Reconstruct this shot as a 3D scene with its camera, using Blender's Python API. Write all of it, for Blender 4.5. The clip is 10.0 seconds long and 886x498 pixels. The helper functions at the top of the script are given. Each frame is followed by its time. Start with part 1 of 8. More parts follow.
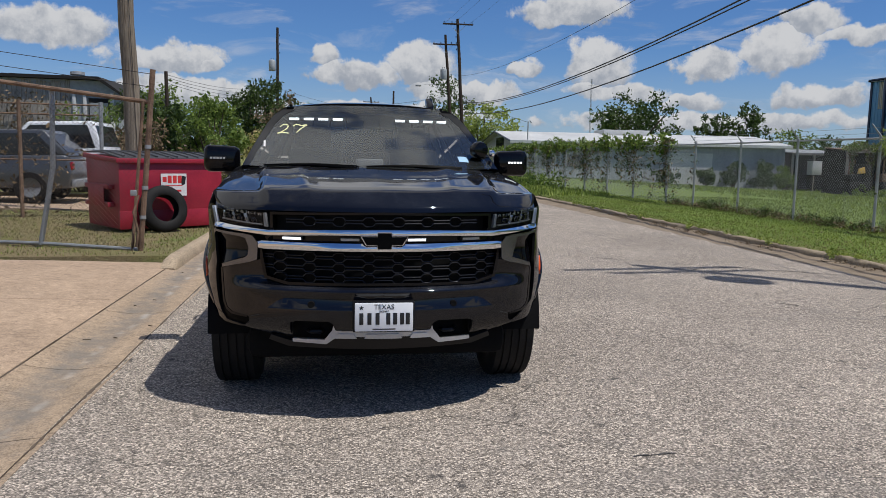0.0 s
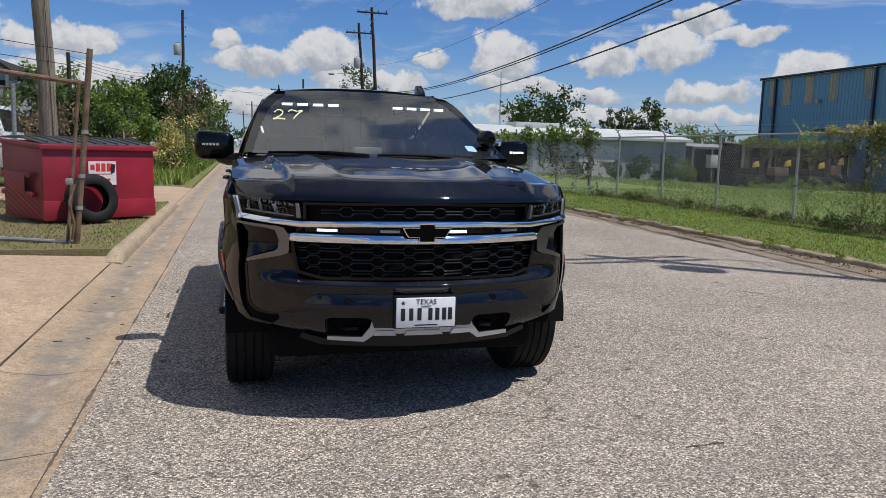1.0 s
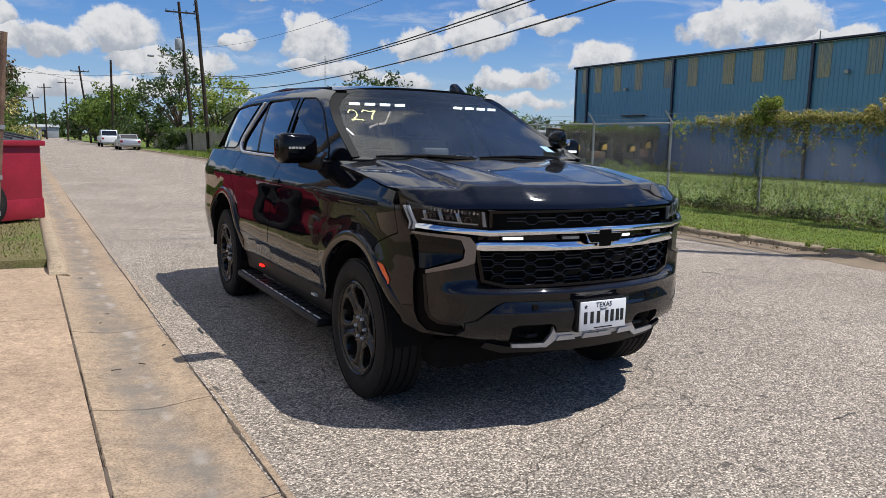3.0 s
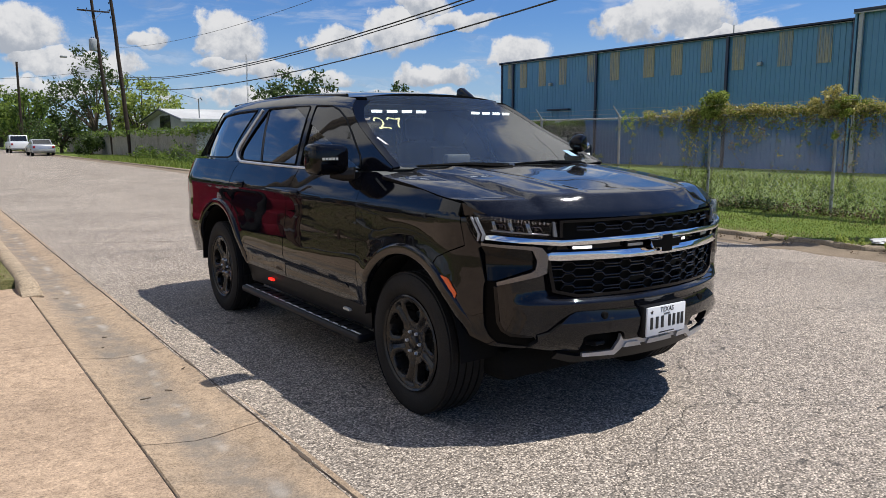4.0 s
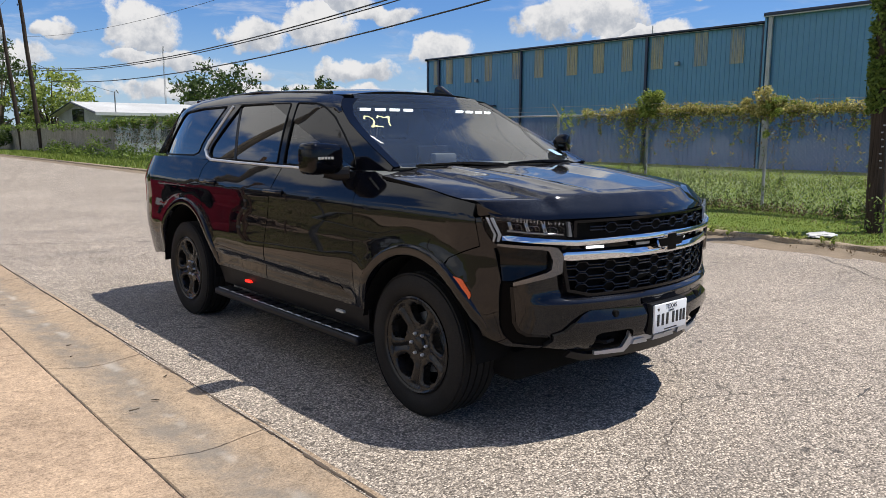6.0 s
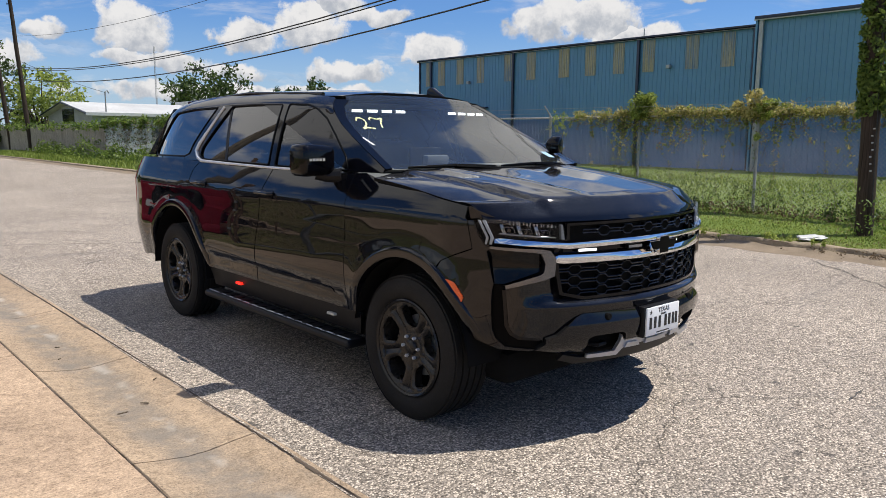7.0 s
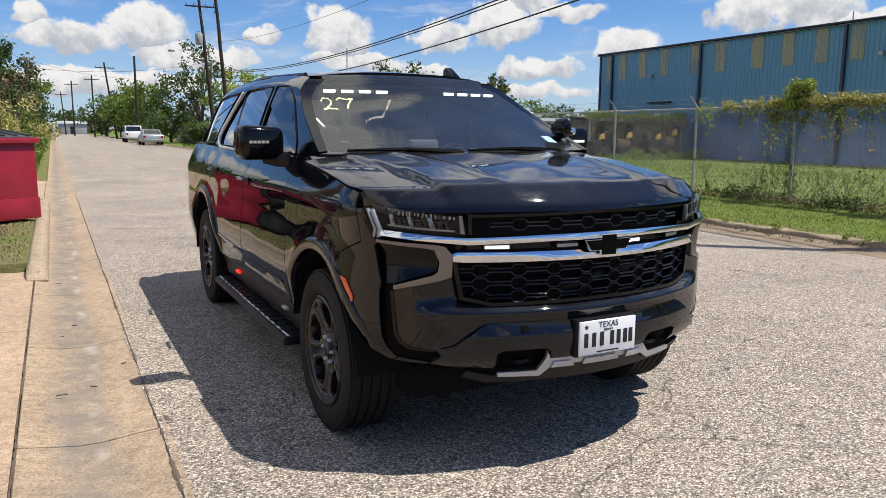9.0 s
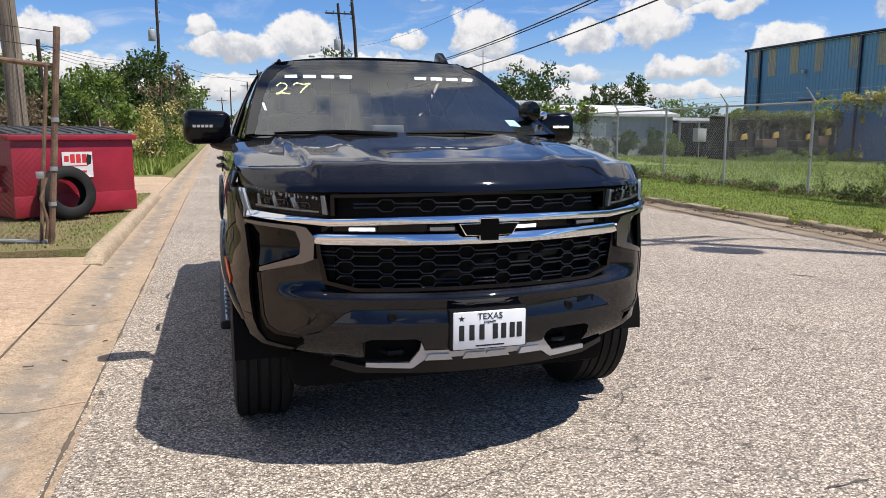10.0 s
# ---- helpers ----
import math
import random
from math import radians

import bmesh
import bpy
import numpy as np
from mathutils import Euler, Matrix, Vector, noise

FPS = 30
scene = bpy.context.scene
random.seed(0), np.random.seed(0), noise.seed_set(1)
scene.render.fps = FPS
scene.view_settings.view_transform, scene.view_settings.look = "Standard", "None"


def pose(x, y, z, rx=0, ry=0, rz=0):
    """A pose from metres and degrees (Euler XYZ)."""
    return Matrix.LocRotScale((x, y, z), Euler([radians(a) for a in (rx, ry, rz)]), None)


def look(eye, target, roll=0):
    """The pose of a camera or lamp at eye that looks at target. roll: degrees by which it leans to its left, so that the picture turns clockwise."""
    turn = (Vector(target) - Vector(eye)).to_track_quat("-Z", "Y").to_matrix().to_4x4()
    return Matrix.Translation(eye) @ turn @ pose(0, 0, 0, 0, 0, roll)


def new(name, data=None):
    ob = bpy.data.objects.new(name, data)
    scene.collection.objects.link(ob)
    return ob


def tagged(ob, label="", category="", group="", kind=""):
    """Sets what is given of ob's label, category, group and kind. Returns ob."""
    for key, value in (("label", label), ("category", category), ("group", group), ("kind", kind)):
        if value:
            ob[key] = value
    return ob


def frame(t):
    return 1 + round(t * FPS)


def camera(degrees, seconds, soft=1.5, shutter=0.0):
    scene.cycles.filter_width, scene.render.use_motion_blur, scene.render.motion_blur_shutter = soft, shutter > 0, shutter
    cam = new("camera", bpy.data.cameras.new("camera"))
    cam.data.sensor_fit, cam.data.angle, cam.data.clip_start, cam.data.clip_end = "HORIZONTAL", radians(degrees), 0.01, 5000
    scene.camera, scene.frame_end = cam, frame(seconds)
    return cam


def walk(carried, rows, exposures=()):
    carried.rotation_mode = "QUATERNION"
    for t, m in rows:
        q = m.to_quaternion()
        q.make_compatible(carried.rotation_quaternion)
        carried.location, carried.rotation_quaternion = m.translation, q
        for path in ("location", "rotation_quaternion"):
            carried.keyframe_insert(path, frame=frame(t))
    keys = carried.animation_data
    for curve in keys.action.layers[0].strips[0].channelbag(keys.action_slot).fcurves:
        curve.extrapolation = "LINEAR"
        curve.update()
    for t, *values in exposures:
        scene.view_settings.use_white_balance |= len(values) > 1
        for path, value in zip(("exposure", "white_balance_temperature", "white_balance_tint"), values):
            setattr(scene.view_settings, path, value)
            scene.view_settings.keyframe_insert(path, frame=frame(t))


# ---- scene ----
cam = camera(61.6, 10.0, soft=0.65)
PATH = [
    (0, (-0.248, -4.766, 1.413), (0.037, -2.801, 1.171), 1.0),
    (0.5, (-0.563, -4.646, 1.402), (-0.176, -2.7, 1.145), 1.3),
    (1, (-0.898, -4.488, 1.387), (-0.369, -2.577, 1.126), 1.6),
    (1.5, (-1.338, -4.342, 1.375), (-0.665, -2.478, 1.11), 1.9),
    (2, (-1.81, -4.169, 1.364), (-1.017, -2.353, 1.092), 1.9),
    (2.5, (-2.192, -3.955, 1.421), (-1.298, -2.188, 1.141), 1.7),
    (2.7, (-2.351, -3.899, 1.441), (-1.423, -2.151, 1.155), 1.5),
    (3.8, (-2.998, -3.448, 1.488), (-1.896, -1.805, 1.199), 0.2),
    (4, (-3.104, -3.357, 1.514), (-1.964, -1.741, 1.218), -0.1),
    (4.5, (-3.312, -3.167, 1.53), (-2.107, -1.6, 1.226), -0.4),
    (5, (-3.413, -3.085, 1.536), (-2.162, -1.555, 1.228), -0.2),
    (5.5, (-3.434, -3.067, 1.534), (-2.154, -1.562, 1.225), -0.0),
    (7, (-3.422, -3.04, 1.537), (-2.105, -1.566, 1.234), 0.4),
    (7.5, (-3.33, -3.06, 1.532), (-2.022, -1.578, 1.228), 0.6),
    (8, (-3.012, -3.241, 1.53), (-1.789, -1.691, 1.214), 0.6),
    (8.5, (-2.615, -3.345, 1.503), (-1.548, -1.686, 1.171), 0.3),
    (9, (-2.068, -3.388, 1.455), (-1.156, -1.636, 1.141), 0.3),
    (9.5, (-1.552, -3.532, 1.386), (-0.801, -1.704, 1.083), 0.1),
    (10, (-0.998, -3.643, 1.354), (-0.431, -1.751, 1.045), -0.0),
]
walk(cam, [(t, look(eye, target, roll)) for t, eye, target, roll in PATH],
     exposures=[(0, -0.24, 6390, 10), (0.5, -0.25, 6390, 10), (1.0, -0.10, 6390, 10), (1.5, -0.08, 6410, 10), (2.7, 0.05, 6450, 10), (4.0, 0.08, 6500, 10), (4.5, 0.08, 6550, 10), (5.0, 0.18, 6580, 10), (5.5, 0.21, 6600, 10), (7.0, 0.21, 6670, 10), (8, 0.28, 6700, 10), (9, 0.31, 6730, 10), (10, 0.38, 6690, 11)])

# ---- light: high sun over the right shoulder, blue sky with cumulus ----
SUN_TO = Vector((0.40, -0.27, 1.0)).normalized()
sun = new("sun", bpy.data.lights.new("sun", "SUN"))
sun.data.energy, sun.data.angle, sun.data.color = 5.0, radians(0.53), (1.0, 0.96, 0.9)
sun.rotation_mode = "QUATERNION"
sun.rotation_quaternion = SUN_TO.to_track_quat("Z", "Y")
scene.view_settings.exposure = 0.0

world = bpy.data.worlds.new("sky")
scene.world = world
world.use_nodes = True
WN, WL = world.node_tree.nodes, world.node_tree.links


class Net:
    """Short hand for building node trees."""

    def __init__(self, tree):
        self.n, self.l = tree.nodes, tree.links

    def put(self, socket, v):
        if isinstance(v, bpy.types.NodeSocket):
            self.l.new(v, socket)
        elif v is not None:
            socket.default_value = v

    def math(self, op, a, b=None, c=None, clamp=False):
        n = self.n.new("ShaderNodeMath")
        n.operation, n.use_clamp = op, clamp
        for s, v in zip(n.inputs, (a, b, c)):
            self.put(s, v)
        return n.outputs[0]

    def vec(self, op, a, b=None):
        n = self.n.new("ShaderNodeVectorMath")
        n.operation = op
        self.put(n.inputs[0], a)
        self.put(n.inputs[1], b)
        return n.outputs["Value"] if op in ("DOT_PRODUCT", "LENGTH") else n.outputs[0]

    def mix(self, f, a, b, kind="MIX"):
        n = self.n.new("ShaderNodeMix")
        n.data_type, n.blend_type = "RGBA", kind
        self.put(n.inputs[0], f)
        self.put(n.inputs[6], a)
        self.put(n.inputs[7], b)
        return n.outputs[2]

    def noise(self, co, scale, detail=4.0, rough=0.55, dist=0.0):
        n = self.n.new("ShaderNodeTexNoise")
        self.put(n.inputs["Vector"], co)
        n.inputs["Scale"].default_value, n.inputs["Detail"].default_value = scale, detail
        n.inputs["Roughness"].default_value, n.inputs["Distortion"].default_value = rough, dist
        return n.outputs[0]

    def voronoi(self, co, scale, feature="F1", out=0, rand=1.0):
        n = self.n.new("ShaderNodeTexVoronoi")
        n.feature = feature
        self.put(n.inputs["Vector"], co)
        n.inputs["Scale"].default_value, n.inputs["Randomness"].default_value = scale, rand
        return n.outputs[out]

    def ramp(self, f, stops):
        n = self.n.new("ShaderNodeValToRGB")
        self.put(n.inputs[0], f)
        while len(n.color_ramp.elements) < len(stops):
            n.color_ramp.elements.new(0.5)
        for e, (p, c) in zip(n.color_ramp.elements, stops):
            e.position, e.color = p, (c if len(c) == 4 else (*c, 1))
        return n.outputs[0]

    def range(self, v, a, b, c=0.0, d=1.0, smooth=False):
        n = self.n.new("ShaderNodeMapRange")
        n.interpolation_type = "SMOOTHSTEP" if smooth else "LINEAR"
        self.put(n.inputs[0], v)
        for s, x in zip(n.inputs[1:5], (a, b, c, d)):
            s.default_value = x
        return n.outputs[0]

    def coords(self, out="Object"):
        return self.n.new("ShaderNodeTexCoord").outputs[out]

    def bump(self, h, strength, dist=0.01, normal=None):
        n = self.n.new("ShaderNodeBump")
        n.inputs["Strength"].default_value, n.inputs["Distance"].default_value = strength, dist
        self.put(n.inputs["Height"], h)
        self.put(n.inputs["Normal"], normal)
        return n.outputs[0]


WN.clear()
wn = Net(world.node_tree)
sky = WN.new("ShaderNodeTexSky")
sky.sky_type, sky.sun_disc = "NISHITA", False
sky.sun_elevation = math.asin(SUN_TO.z)
sky.sun_rotation = math.atan2(SUN_TO.x, SUN_TO.y)
sky.air_density, sky.dust_density, sky.ozone_density = 1.0, 0.35, 1.6
way = wn.vec("NORMALIZE", wn.coords("Generated"))
sep = WN.new("ShaderNodeSeparateXYZ")
WL.new(way, sep.inputs[0])
az = wn.math("DEGREES", wn.math("ARCTAN2", sep.outputs[0], sep.outputs[1]))
el = wn.math("DEGREES", wn.math("ARCSINE", sep.outputs[2]))
ang = WN.new("ShaderNodeCombineXYZ")
WL.new(az, ang.inputs[0])
WL.new(el, ang.inputs[1])
# the cumulus heaps along the horizon: azimuth, elevation, half width, half height in degrees
CLOUDS = [(-19, 8.3, 4.8, 1.6), (-12, 6.8, 4.8, 1.2), (-9.0, 6.5, 1.2, 0.6), (-11, 4.4, 6.0, 1.4), (-1.0, 7.5, 1.6, 0.9),
          (1.7, 6.2, 4.4, 1.4), (6.3, 7.0, 3.4, 1.9), (9.5, 5.0, 5.0, 1.2), (17.4, 10.9, 5.2, 1.3), (14.1, 6.8, 1.7, 0.7),
          (19.4, 6.9, 3.2, 2.3), (20.5, 5.0, 4.8, 1.0), (27.1, 6.9, 3.0, 1.4), (31.6, 7.8, 3.6, 2.0), (33.5, 9.6, 3.0, 1.1),
          (36.4, 8.6, 3.4, 0.9), (26.5, 4.4, 2.4, 0.7), (34.5, 4.7, 4.0, 0.9), (41.0, 6.1, 2.8, 1.6), (51.5, 8.4, 6.2, 2.0),
          (56.0, 6.6, 5.0, 1.6), (60.0, 9.8, 2.0, 0.7), (2.0, 3.2, 12.0, 1.0), (28.0, 2.9, 14.0, 0.9)]
warp = WN.new("ShaderNodeTexNoise")
WL.new(way, warp.inputs["Vector"])
warp.inputs["Scale"].default_value, warp.inputs["Detail"].default_value = 26.0, 3.0
wob = wn.vec("SCALE", wn.vec("SUBTRACT", warp.outputs["Color"], (0.5, 0.5, 0.5)))
wob.node.inputs["Scale"].default_value = 2.2
angw = wn.vec("ADD", ang.outputs[0], wob)
heap, rise = -9.0, 0.0
for a, e, sa, se in CLOUDS:
    q = wn.vec("MULTIPLY", wn.vec("SUBTRACT", angw, (a, e, 0)), (1 / sa, 1 / se, 0))
    v = wn.math("SUBTRACT", 1.0, wn.vec("DOT_PRODUCT", q, q))
    up = wn.vec("DOT_PRODUCT", q, (0, 1, 0))
    if isinstance(heap, float):
        heap, rise = v, up
    else:
        f = wn.math("GREATER_THAN", v, heap)
        m = WN.new("ShaderNodeMix")
        WL.new(f, m.inputs[0]), WL.new(rise, m.inputs[2]), WL.new(up, m.inputs[3])
        rise, heap = m.outputs[0], wn.math("MAXIMUM", v, heap)
heap = wn.math("MAXIMUM", heap, -1.5)
puff = wn.noise(way, 26.0, 10.0, 0.64)
low = wn.math("ADD", wn.math("MULTIPLY", heap, 0.85), wn.math("MULTIPLY", wn.math("SUBTRACT", puff, 0.5), 1.9))
cover = wn.range(low, 0.10, 0.46, smooth=True)
# scattered fair-weather clouds over the rest of the sky
field = wn.noise(way, 4.6, 8.0, 0.58)
mask = wn.range(el, 11.0, 17.0, smooth=True)
side_mask = wn.math("MAXIMUM", wn.range(az, 64.0, 72.0), wn.range(az, -26.0, -34.0))
mask = wn.math("MAXIMUM", mask, side_mask)
west = wn.range(wn.vec("DOT_PRODUCT", way, (-0.82, 0.30, 0.48)), 0.40, 0.90, 0.0, 0.095, smooth=True)
zenith = wn.math("MULTIPLY", wn.range(el, 24.0, 36.0, 0.0, -0.16, smooth=True), wn.range(sep.outputs[0], -0.62, -0.30))
south = wn.range(wn.vec("DOT_PRODUCT", way, (0.30, -0.90, 0.30)), 0.10, 0.45, 0.0, -0.14, smooth=True)
crown = wn.range(wn.vec("DOT_PRODUCT", way, (0.0, 0.45, 0.89)), 0.86, 0.97, 0.0, 0.26, smooth=True)
lofty = wn.math("MULTIPLY", wn.range(el, 17.0, 22.0, smooth=True), wn.range(el, 44.0, 34.0, 0.0, 0.13, smooth=True))
field = wn.math("ADD", field, wn.math("ADD", wn.math("ADD", wn.math("ADD", west, south), zenith), wn.math("ADD", crown, lofty)))
high = wn.math("MULTIPLY", wn.range(field, 0.50, 0.62, smooth=True), mask)
wv = wn.vec("MULTIPLY", ang.outputs[0], (0.055, 0.24, 0.0))
wisp = wn.math("MULTIPLY", wn.range(wn.noise(wv, 2.2, 7.0, 0.62, 0.8), 0.50, 0.74, 0.0, 0.42, smooth=True), wn.range(el, 22.0, 12.0))
dens = wn.math("MAXIMUM", wn.math("MAXIMUM", cover, high), wisp)
above = wn.math("GREATER_THAN", el, 0.0)
dens = wn.math("MULTIPLY", dens, above)
tone = wn.math("ADD", wn.math("MULTIPLY", rise, 0.50), wn.math("MULTIPLY", wn.math("SUBTRACT", wn.noise(way, 38.0, 9.0, 0.64), 0.45), 2.3))
shade = wn.range(tone, -0.46, 0.46, smooth=True)
CLOUD_LIT, CLOUD_DIM = (8.3, 8.35, 8.5, 1), (4.5, 4.9, 5.6, 1)
cloud = wn.mix(shade, CLOUD_DIM, CLOUD_LIT)
deep = wn.mix(1.0, sky.outputs[0], (0.52, 0.80, 1.24, 1), "MULTIPLY")
haze = wn.range(el, 0.0, 9.0, 0.50, 0.0, smooth=True)
air = wn.mix(haze, deep, (5.6, 6.8, 8.4, 1))
bg = WN.new("ShaderNodeBackground")
bg.inputs["Strength"].default_value = 0.085
WL.new(wn.mix(dens, air, cloud), bg.inputs["Color"])
out = WN.new("ShaderNodeOutputWorld")
WL.new(bg.outputs[0], out.inputs[0])


# ---- materials ----
def shader(name):
    m = bpy.data.materials.new(name)
    m.use_nodes = True
    b = m.node_tree.nodes["Principled BSDF"]
    return m, b, Net(m.node_tree)


def surface(name, base, rough=0.6, metal=0.0, var=0.18, big=1.5, fine=60.0, bump=0.15, dist=0.004, coat=0.0, spec=0.5, tint=None, wear=0.3, detail=5.0):
    """A plain material with stains at a large scale, grain at a small one, uneven gloss and fine relief."""
    m, b, k = shader(name)
    co = k.coords()
    n1, n2 = k.noise(co, big, detail, 0.6), k.noise(co, fine, 4.0, 0.6)
    dark = tuple(c * (1 - var) for c in base) + (1,)
    lite = tuple(min(1, c * (1 + var)) for c in (tint or base)) + (1,)
    c1 = k.ramp(n1, [(0.3, dark), (0.7, lite)])
    c2 = k.mix(0.35, c1, k.ramp(n2, [(0.35, dark), (0.65, lite)]))
    k.put(b.inputs["Base Color"], c2)
    k.put(b.inputs["Roughness"], k.math("ADD", rough, k.math("MULTIPLY", k.math("SUBTRACT", n1, 0.5), wear * min(rough, 0.5)), clamp=True))
    b.inputs["Metallic"].default_value, b.inputs["Coat Weight"].default_value = metal, coat
    b.inputs["Coat Roughness"].default_value, b.inputs["Specular IOR Level"].default_value = 0.06, spec
    if bump:
        k.put(b.inputs["Normal"], k.bump(n2, bump, dist))
    return m


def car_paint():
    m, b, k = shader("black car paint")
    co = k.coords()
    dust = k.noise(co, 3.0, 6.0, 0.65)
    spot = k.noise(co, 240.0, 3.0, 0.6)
    # settled dust, rain spots on flat upper faces, paled to paint in sky sheen
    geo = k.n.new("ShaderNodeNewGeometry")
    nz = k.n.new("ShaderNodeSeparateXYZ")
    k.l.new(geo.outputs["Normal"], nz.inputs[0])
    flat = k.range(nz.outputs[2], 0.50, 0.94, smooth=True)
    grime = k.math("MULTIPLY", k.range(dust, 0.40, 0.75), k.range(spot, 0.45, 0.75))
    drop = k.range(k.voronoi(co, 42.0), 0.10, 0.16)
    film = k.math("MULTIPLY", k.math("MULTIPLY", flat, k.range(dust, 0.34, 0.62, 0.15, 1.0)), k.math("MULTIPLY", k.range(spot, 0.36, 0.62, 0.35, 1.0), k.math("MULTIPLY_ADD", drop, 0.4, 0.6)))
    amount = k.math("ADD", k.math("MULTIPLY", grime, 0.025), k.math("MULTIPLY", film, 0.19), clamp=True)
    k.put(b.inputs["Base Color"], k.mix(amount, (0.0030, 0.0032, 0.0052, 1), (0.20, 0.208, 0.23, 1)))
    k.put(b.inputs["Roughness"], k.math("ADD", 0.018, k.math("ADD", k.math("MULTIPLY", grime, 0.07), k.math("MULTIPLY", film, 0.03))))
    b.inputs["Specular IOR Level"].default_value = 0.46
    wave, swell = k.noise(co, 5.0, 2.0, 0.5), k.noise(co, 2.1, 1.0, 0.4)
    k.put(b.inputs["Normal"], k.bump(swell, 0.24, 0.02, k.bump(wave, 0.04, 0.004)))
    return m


def tinted_glass(name, tint, grey=0.0, gain=1.0, dust=0.0):
    """Thin glass: tinted and clear, with a mirror gloss by the angle and, if asked for, a thin film of dust."""
    m = bpy.data.materials.new(name)
    m.use_nodes = True
    k = Net(m.node_tree)
    k.n.clear()
    clear, gloss, mixn, o = (k.n.new(x) for x in ("ShaderNodeBsdfTransparent", "ShaderNodeBsdfGlossy", "ShaderNodeMixShader", "ShaderNodeOutputMaterial"))
    clear.inputs[0].default_value = (*tint, 1)
    gloss.inputs["Roughness"].default_value = 0.015
    gloss.inputs[0].default_value = (1, 1, 1, 1)
    body = clear.outputs[0]
    if dust:
        co = k.coords()
        film, dmix = k.n.new("ShaderNodeBsdfDiffuse"), k.n.new("ShaderNodeMixShader")
        film.inputs[0].default_value = (0.50, 0.57, 0.58, 1)
        fine = k.math("MULTIPLY", k.range(k.noise(co, 2.2, 5.0, 0.6), 0.30, 0.70, 0.6, 1.3), k.range(k.noise(co, 130.0, 3.0), 0.3, 0.7, 0.7, 1.3))
        k.put(dmix.inputs[0], k.math("MULTIPLY", fine, dust))
        k.l.new(body, dmix.inputs[1]), k.l.new(film.outputs[0], dmix.inputs[2])
        body = dmix.outputs[0]
    fr = k.n.new("ShaderNodeFresnel")
    fr.inputs[0].default_value = 1.55
    k.put(mixn.inputs[0], k.math("ADD", k.math("MULTIPLY", fr.outputs[0], gain), grey, clamp=True))
    k.l.new(body, mixn.inputs[1]), k.l.new(gloss.outputs[0], mixn.inputs[2]), k.l.new(mixn.outputs[0], o.inputs[0])
    return m


def asphalt():
    m, b, k = shader("worn chip-seal asphalt")
    co = k.coords()
    chip = k.voronoi(co, 108.0, out=1)
    edge = k.voronoi(co, 108.0)
    hsv = k.n.new("ShaderNodeSeparateColor")
    k.l.new(chip, hsv.inputs[0])
    stones = k.ramp(hsv.outputs[0], [(0.0, (0.070, 0.063, 0.056)), (0.3, (0.245, 0.226, 0.203)), (0.68, (0.395, 0.362, 0.325)), (1.0, (0.74, 0.68, 0.61))])
    pits = k.range(edge, 0.45, 0.85)
    stones = k.mix(pits, stones, (0.11, 0.102, 0.094, 1))
    worn = k.noise(co, 0.45, 5.0, 0.6)
    lane = k.noise(co, 1.9, 6.0, 0.62)
    fade = k.ramp(worn, [(0.3, (0.86, 0.80, 0.735)), (0.7, (1.17, 1.09, 1.0))])
    col = k.mix(1.0, stones, fade, "MULTIPLY")
    col = k.mix(k.range(lane, 0.56, 0.78, 0.0, 0.42), col, (0.11, 0.105, 0.10, 1))
    wob2 = k.vec("ADD", co, k.vec("SCALE", k.n.new("ShaderNodeTexNoise").outputs["Color"]))
    k.l.new(co, [x for x in k.n if x.type == "TEX_NOISE"][-1].inputs["Vector"])
    [x for x in k.n if x.type == "TEX_NOISE"][-1].inputs["Scale"].default_value = 14.0
    [x for x in k.n if x.type == "VECT_MATH" and x.operation == "SCALE"][-1].inputs["Scale"].default_value = 0.10
    fleck = k.math("MULTIPLY", k.range(k.voronoi(wob2, 4.2), 0.15, 0.09), k.range(k.noise(co, 1.1, 3.0), 0.50, 0.55))
    mpx = k.n.new("ShaderNodeMapping")
    mpx.inputs["Scale"].default_value = (0.35, 2.2, 1.0)
    k.l.new(co, mpx.inputs[0])
    smear = k.range(k.noise(mpx.outputs[0], 1.0, 5.0, 0.6), 0.55, 0.72, 0.0, 0.34)
    col = k.mix(smear, col, (0.15, 0.14, 0.13, 1))
    col = k.mix(k.math("MULTIPLY", fleck, 0.75), col, (0.045, 0.042, 0.040, 1))
    grit = k.noise(co, 26.0, 4.0, 0.75)
    col = k.mix(0.6, col, k.mix(1.0, col, k.ramp(grit, [(0.30, (0.62, 0.61, 0.60)), (0.5, (1.0, 1.0, 1.0)), (0.70, (1.30, 1.30, 1.30))]), "MULTIPLY"))
    tar = k.math("MULTIPLY", k.range(k.noise(co, 6.0, 3.0, 0.6), 0.70, 0.76), k.range(k.noise(co, 0.8, 2.0), 0.50, 0.60))
    col = k.mix(k.math("MULTIPLY", tar, 0.8), col, (0.03, 0.028, 0.027, 1))
    warp = k.vec("ADD", co, k.vec("SCALE", k.n.new("ShaderNodeTexNoise").outputs["Color"]))
    wnode = [x for x in k.n if x.type == "TEX_NOISE"][-1]
    k.l.new(co, wnode.inputs["Vector"])
    wnode.inputs["Scale"].default_value, wnode.inputs["Detail"].default_value = 2.2, 6.0
    [x for x in k.n if x.type == "VECT_MATH" and x.operation == "SCALE"][-1].inputs["Scale"].default_value = 0.55
    crack = k.voronoi(warp, 0.42, "DISTANCE_TO_EDGE")
    line = k.math("MULTIPLY", k.range(crack, 0.0032, 0.0012), k.range(k.noise(co, 0.55, 2.0), 0.46, 0.52))
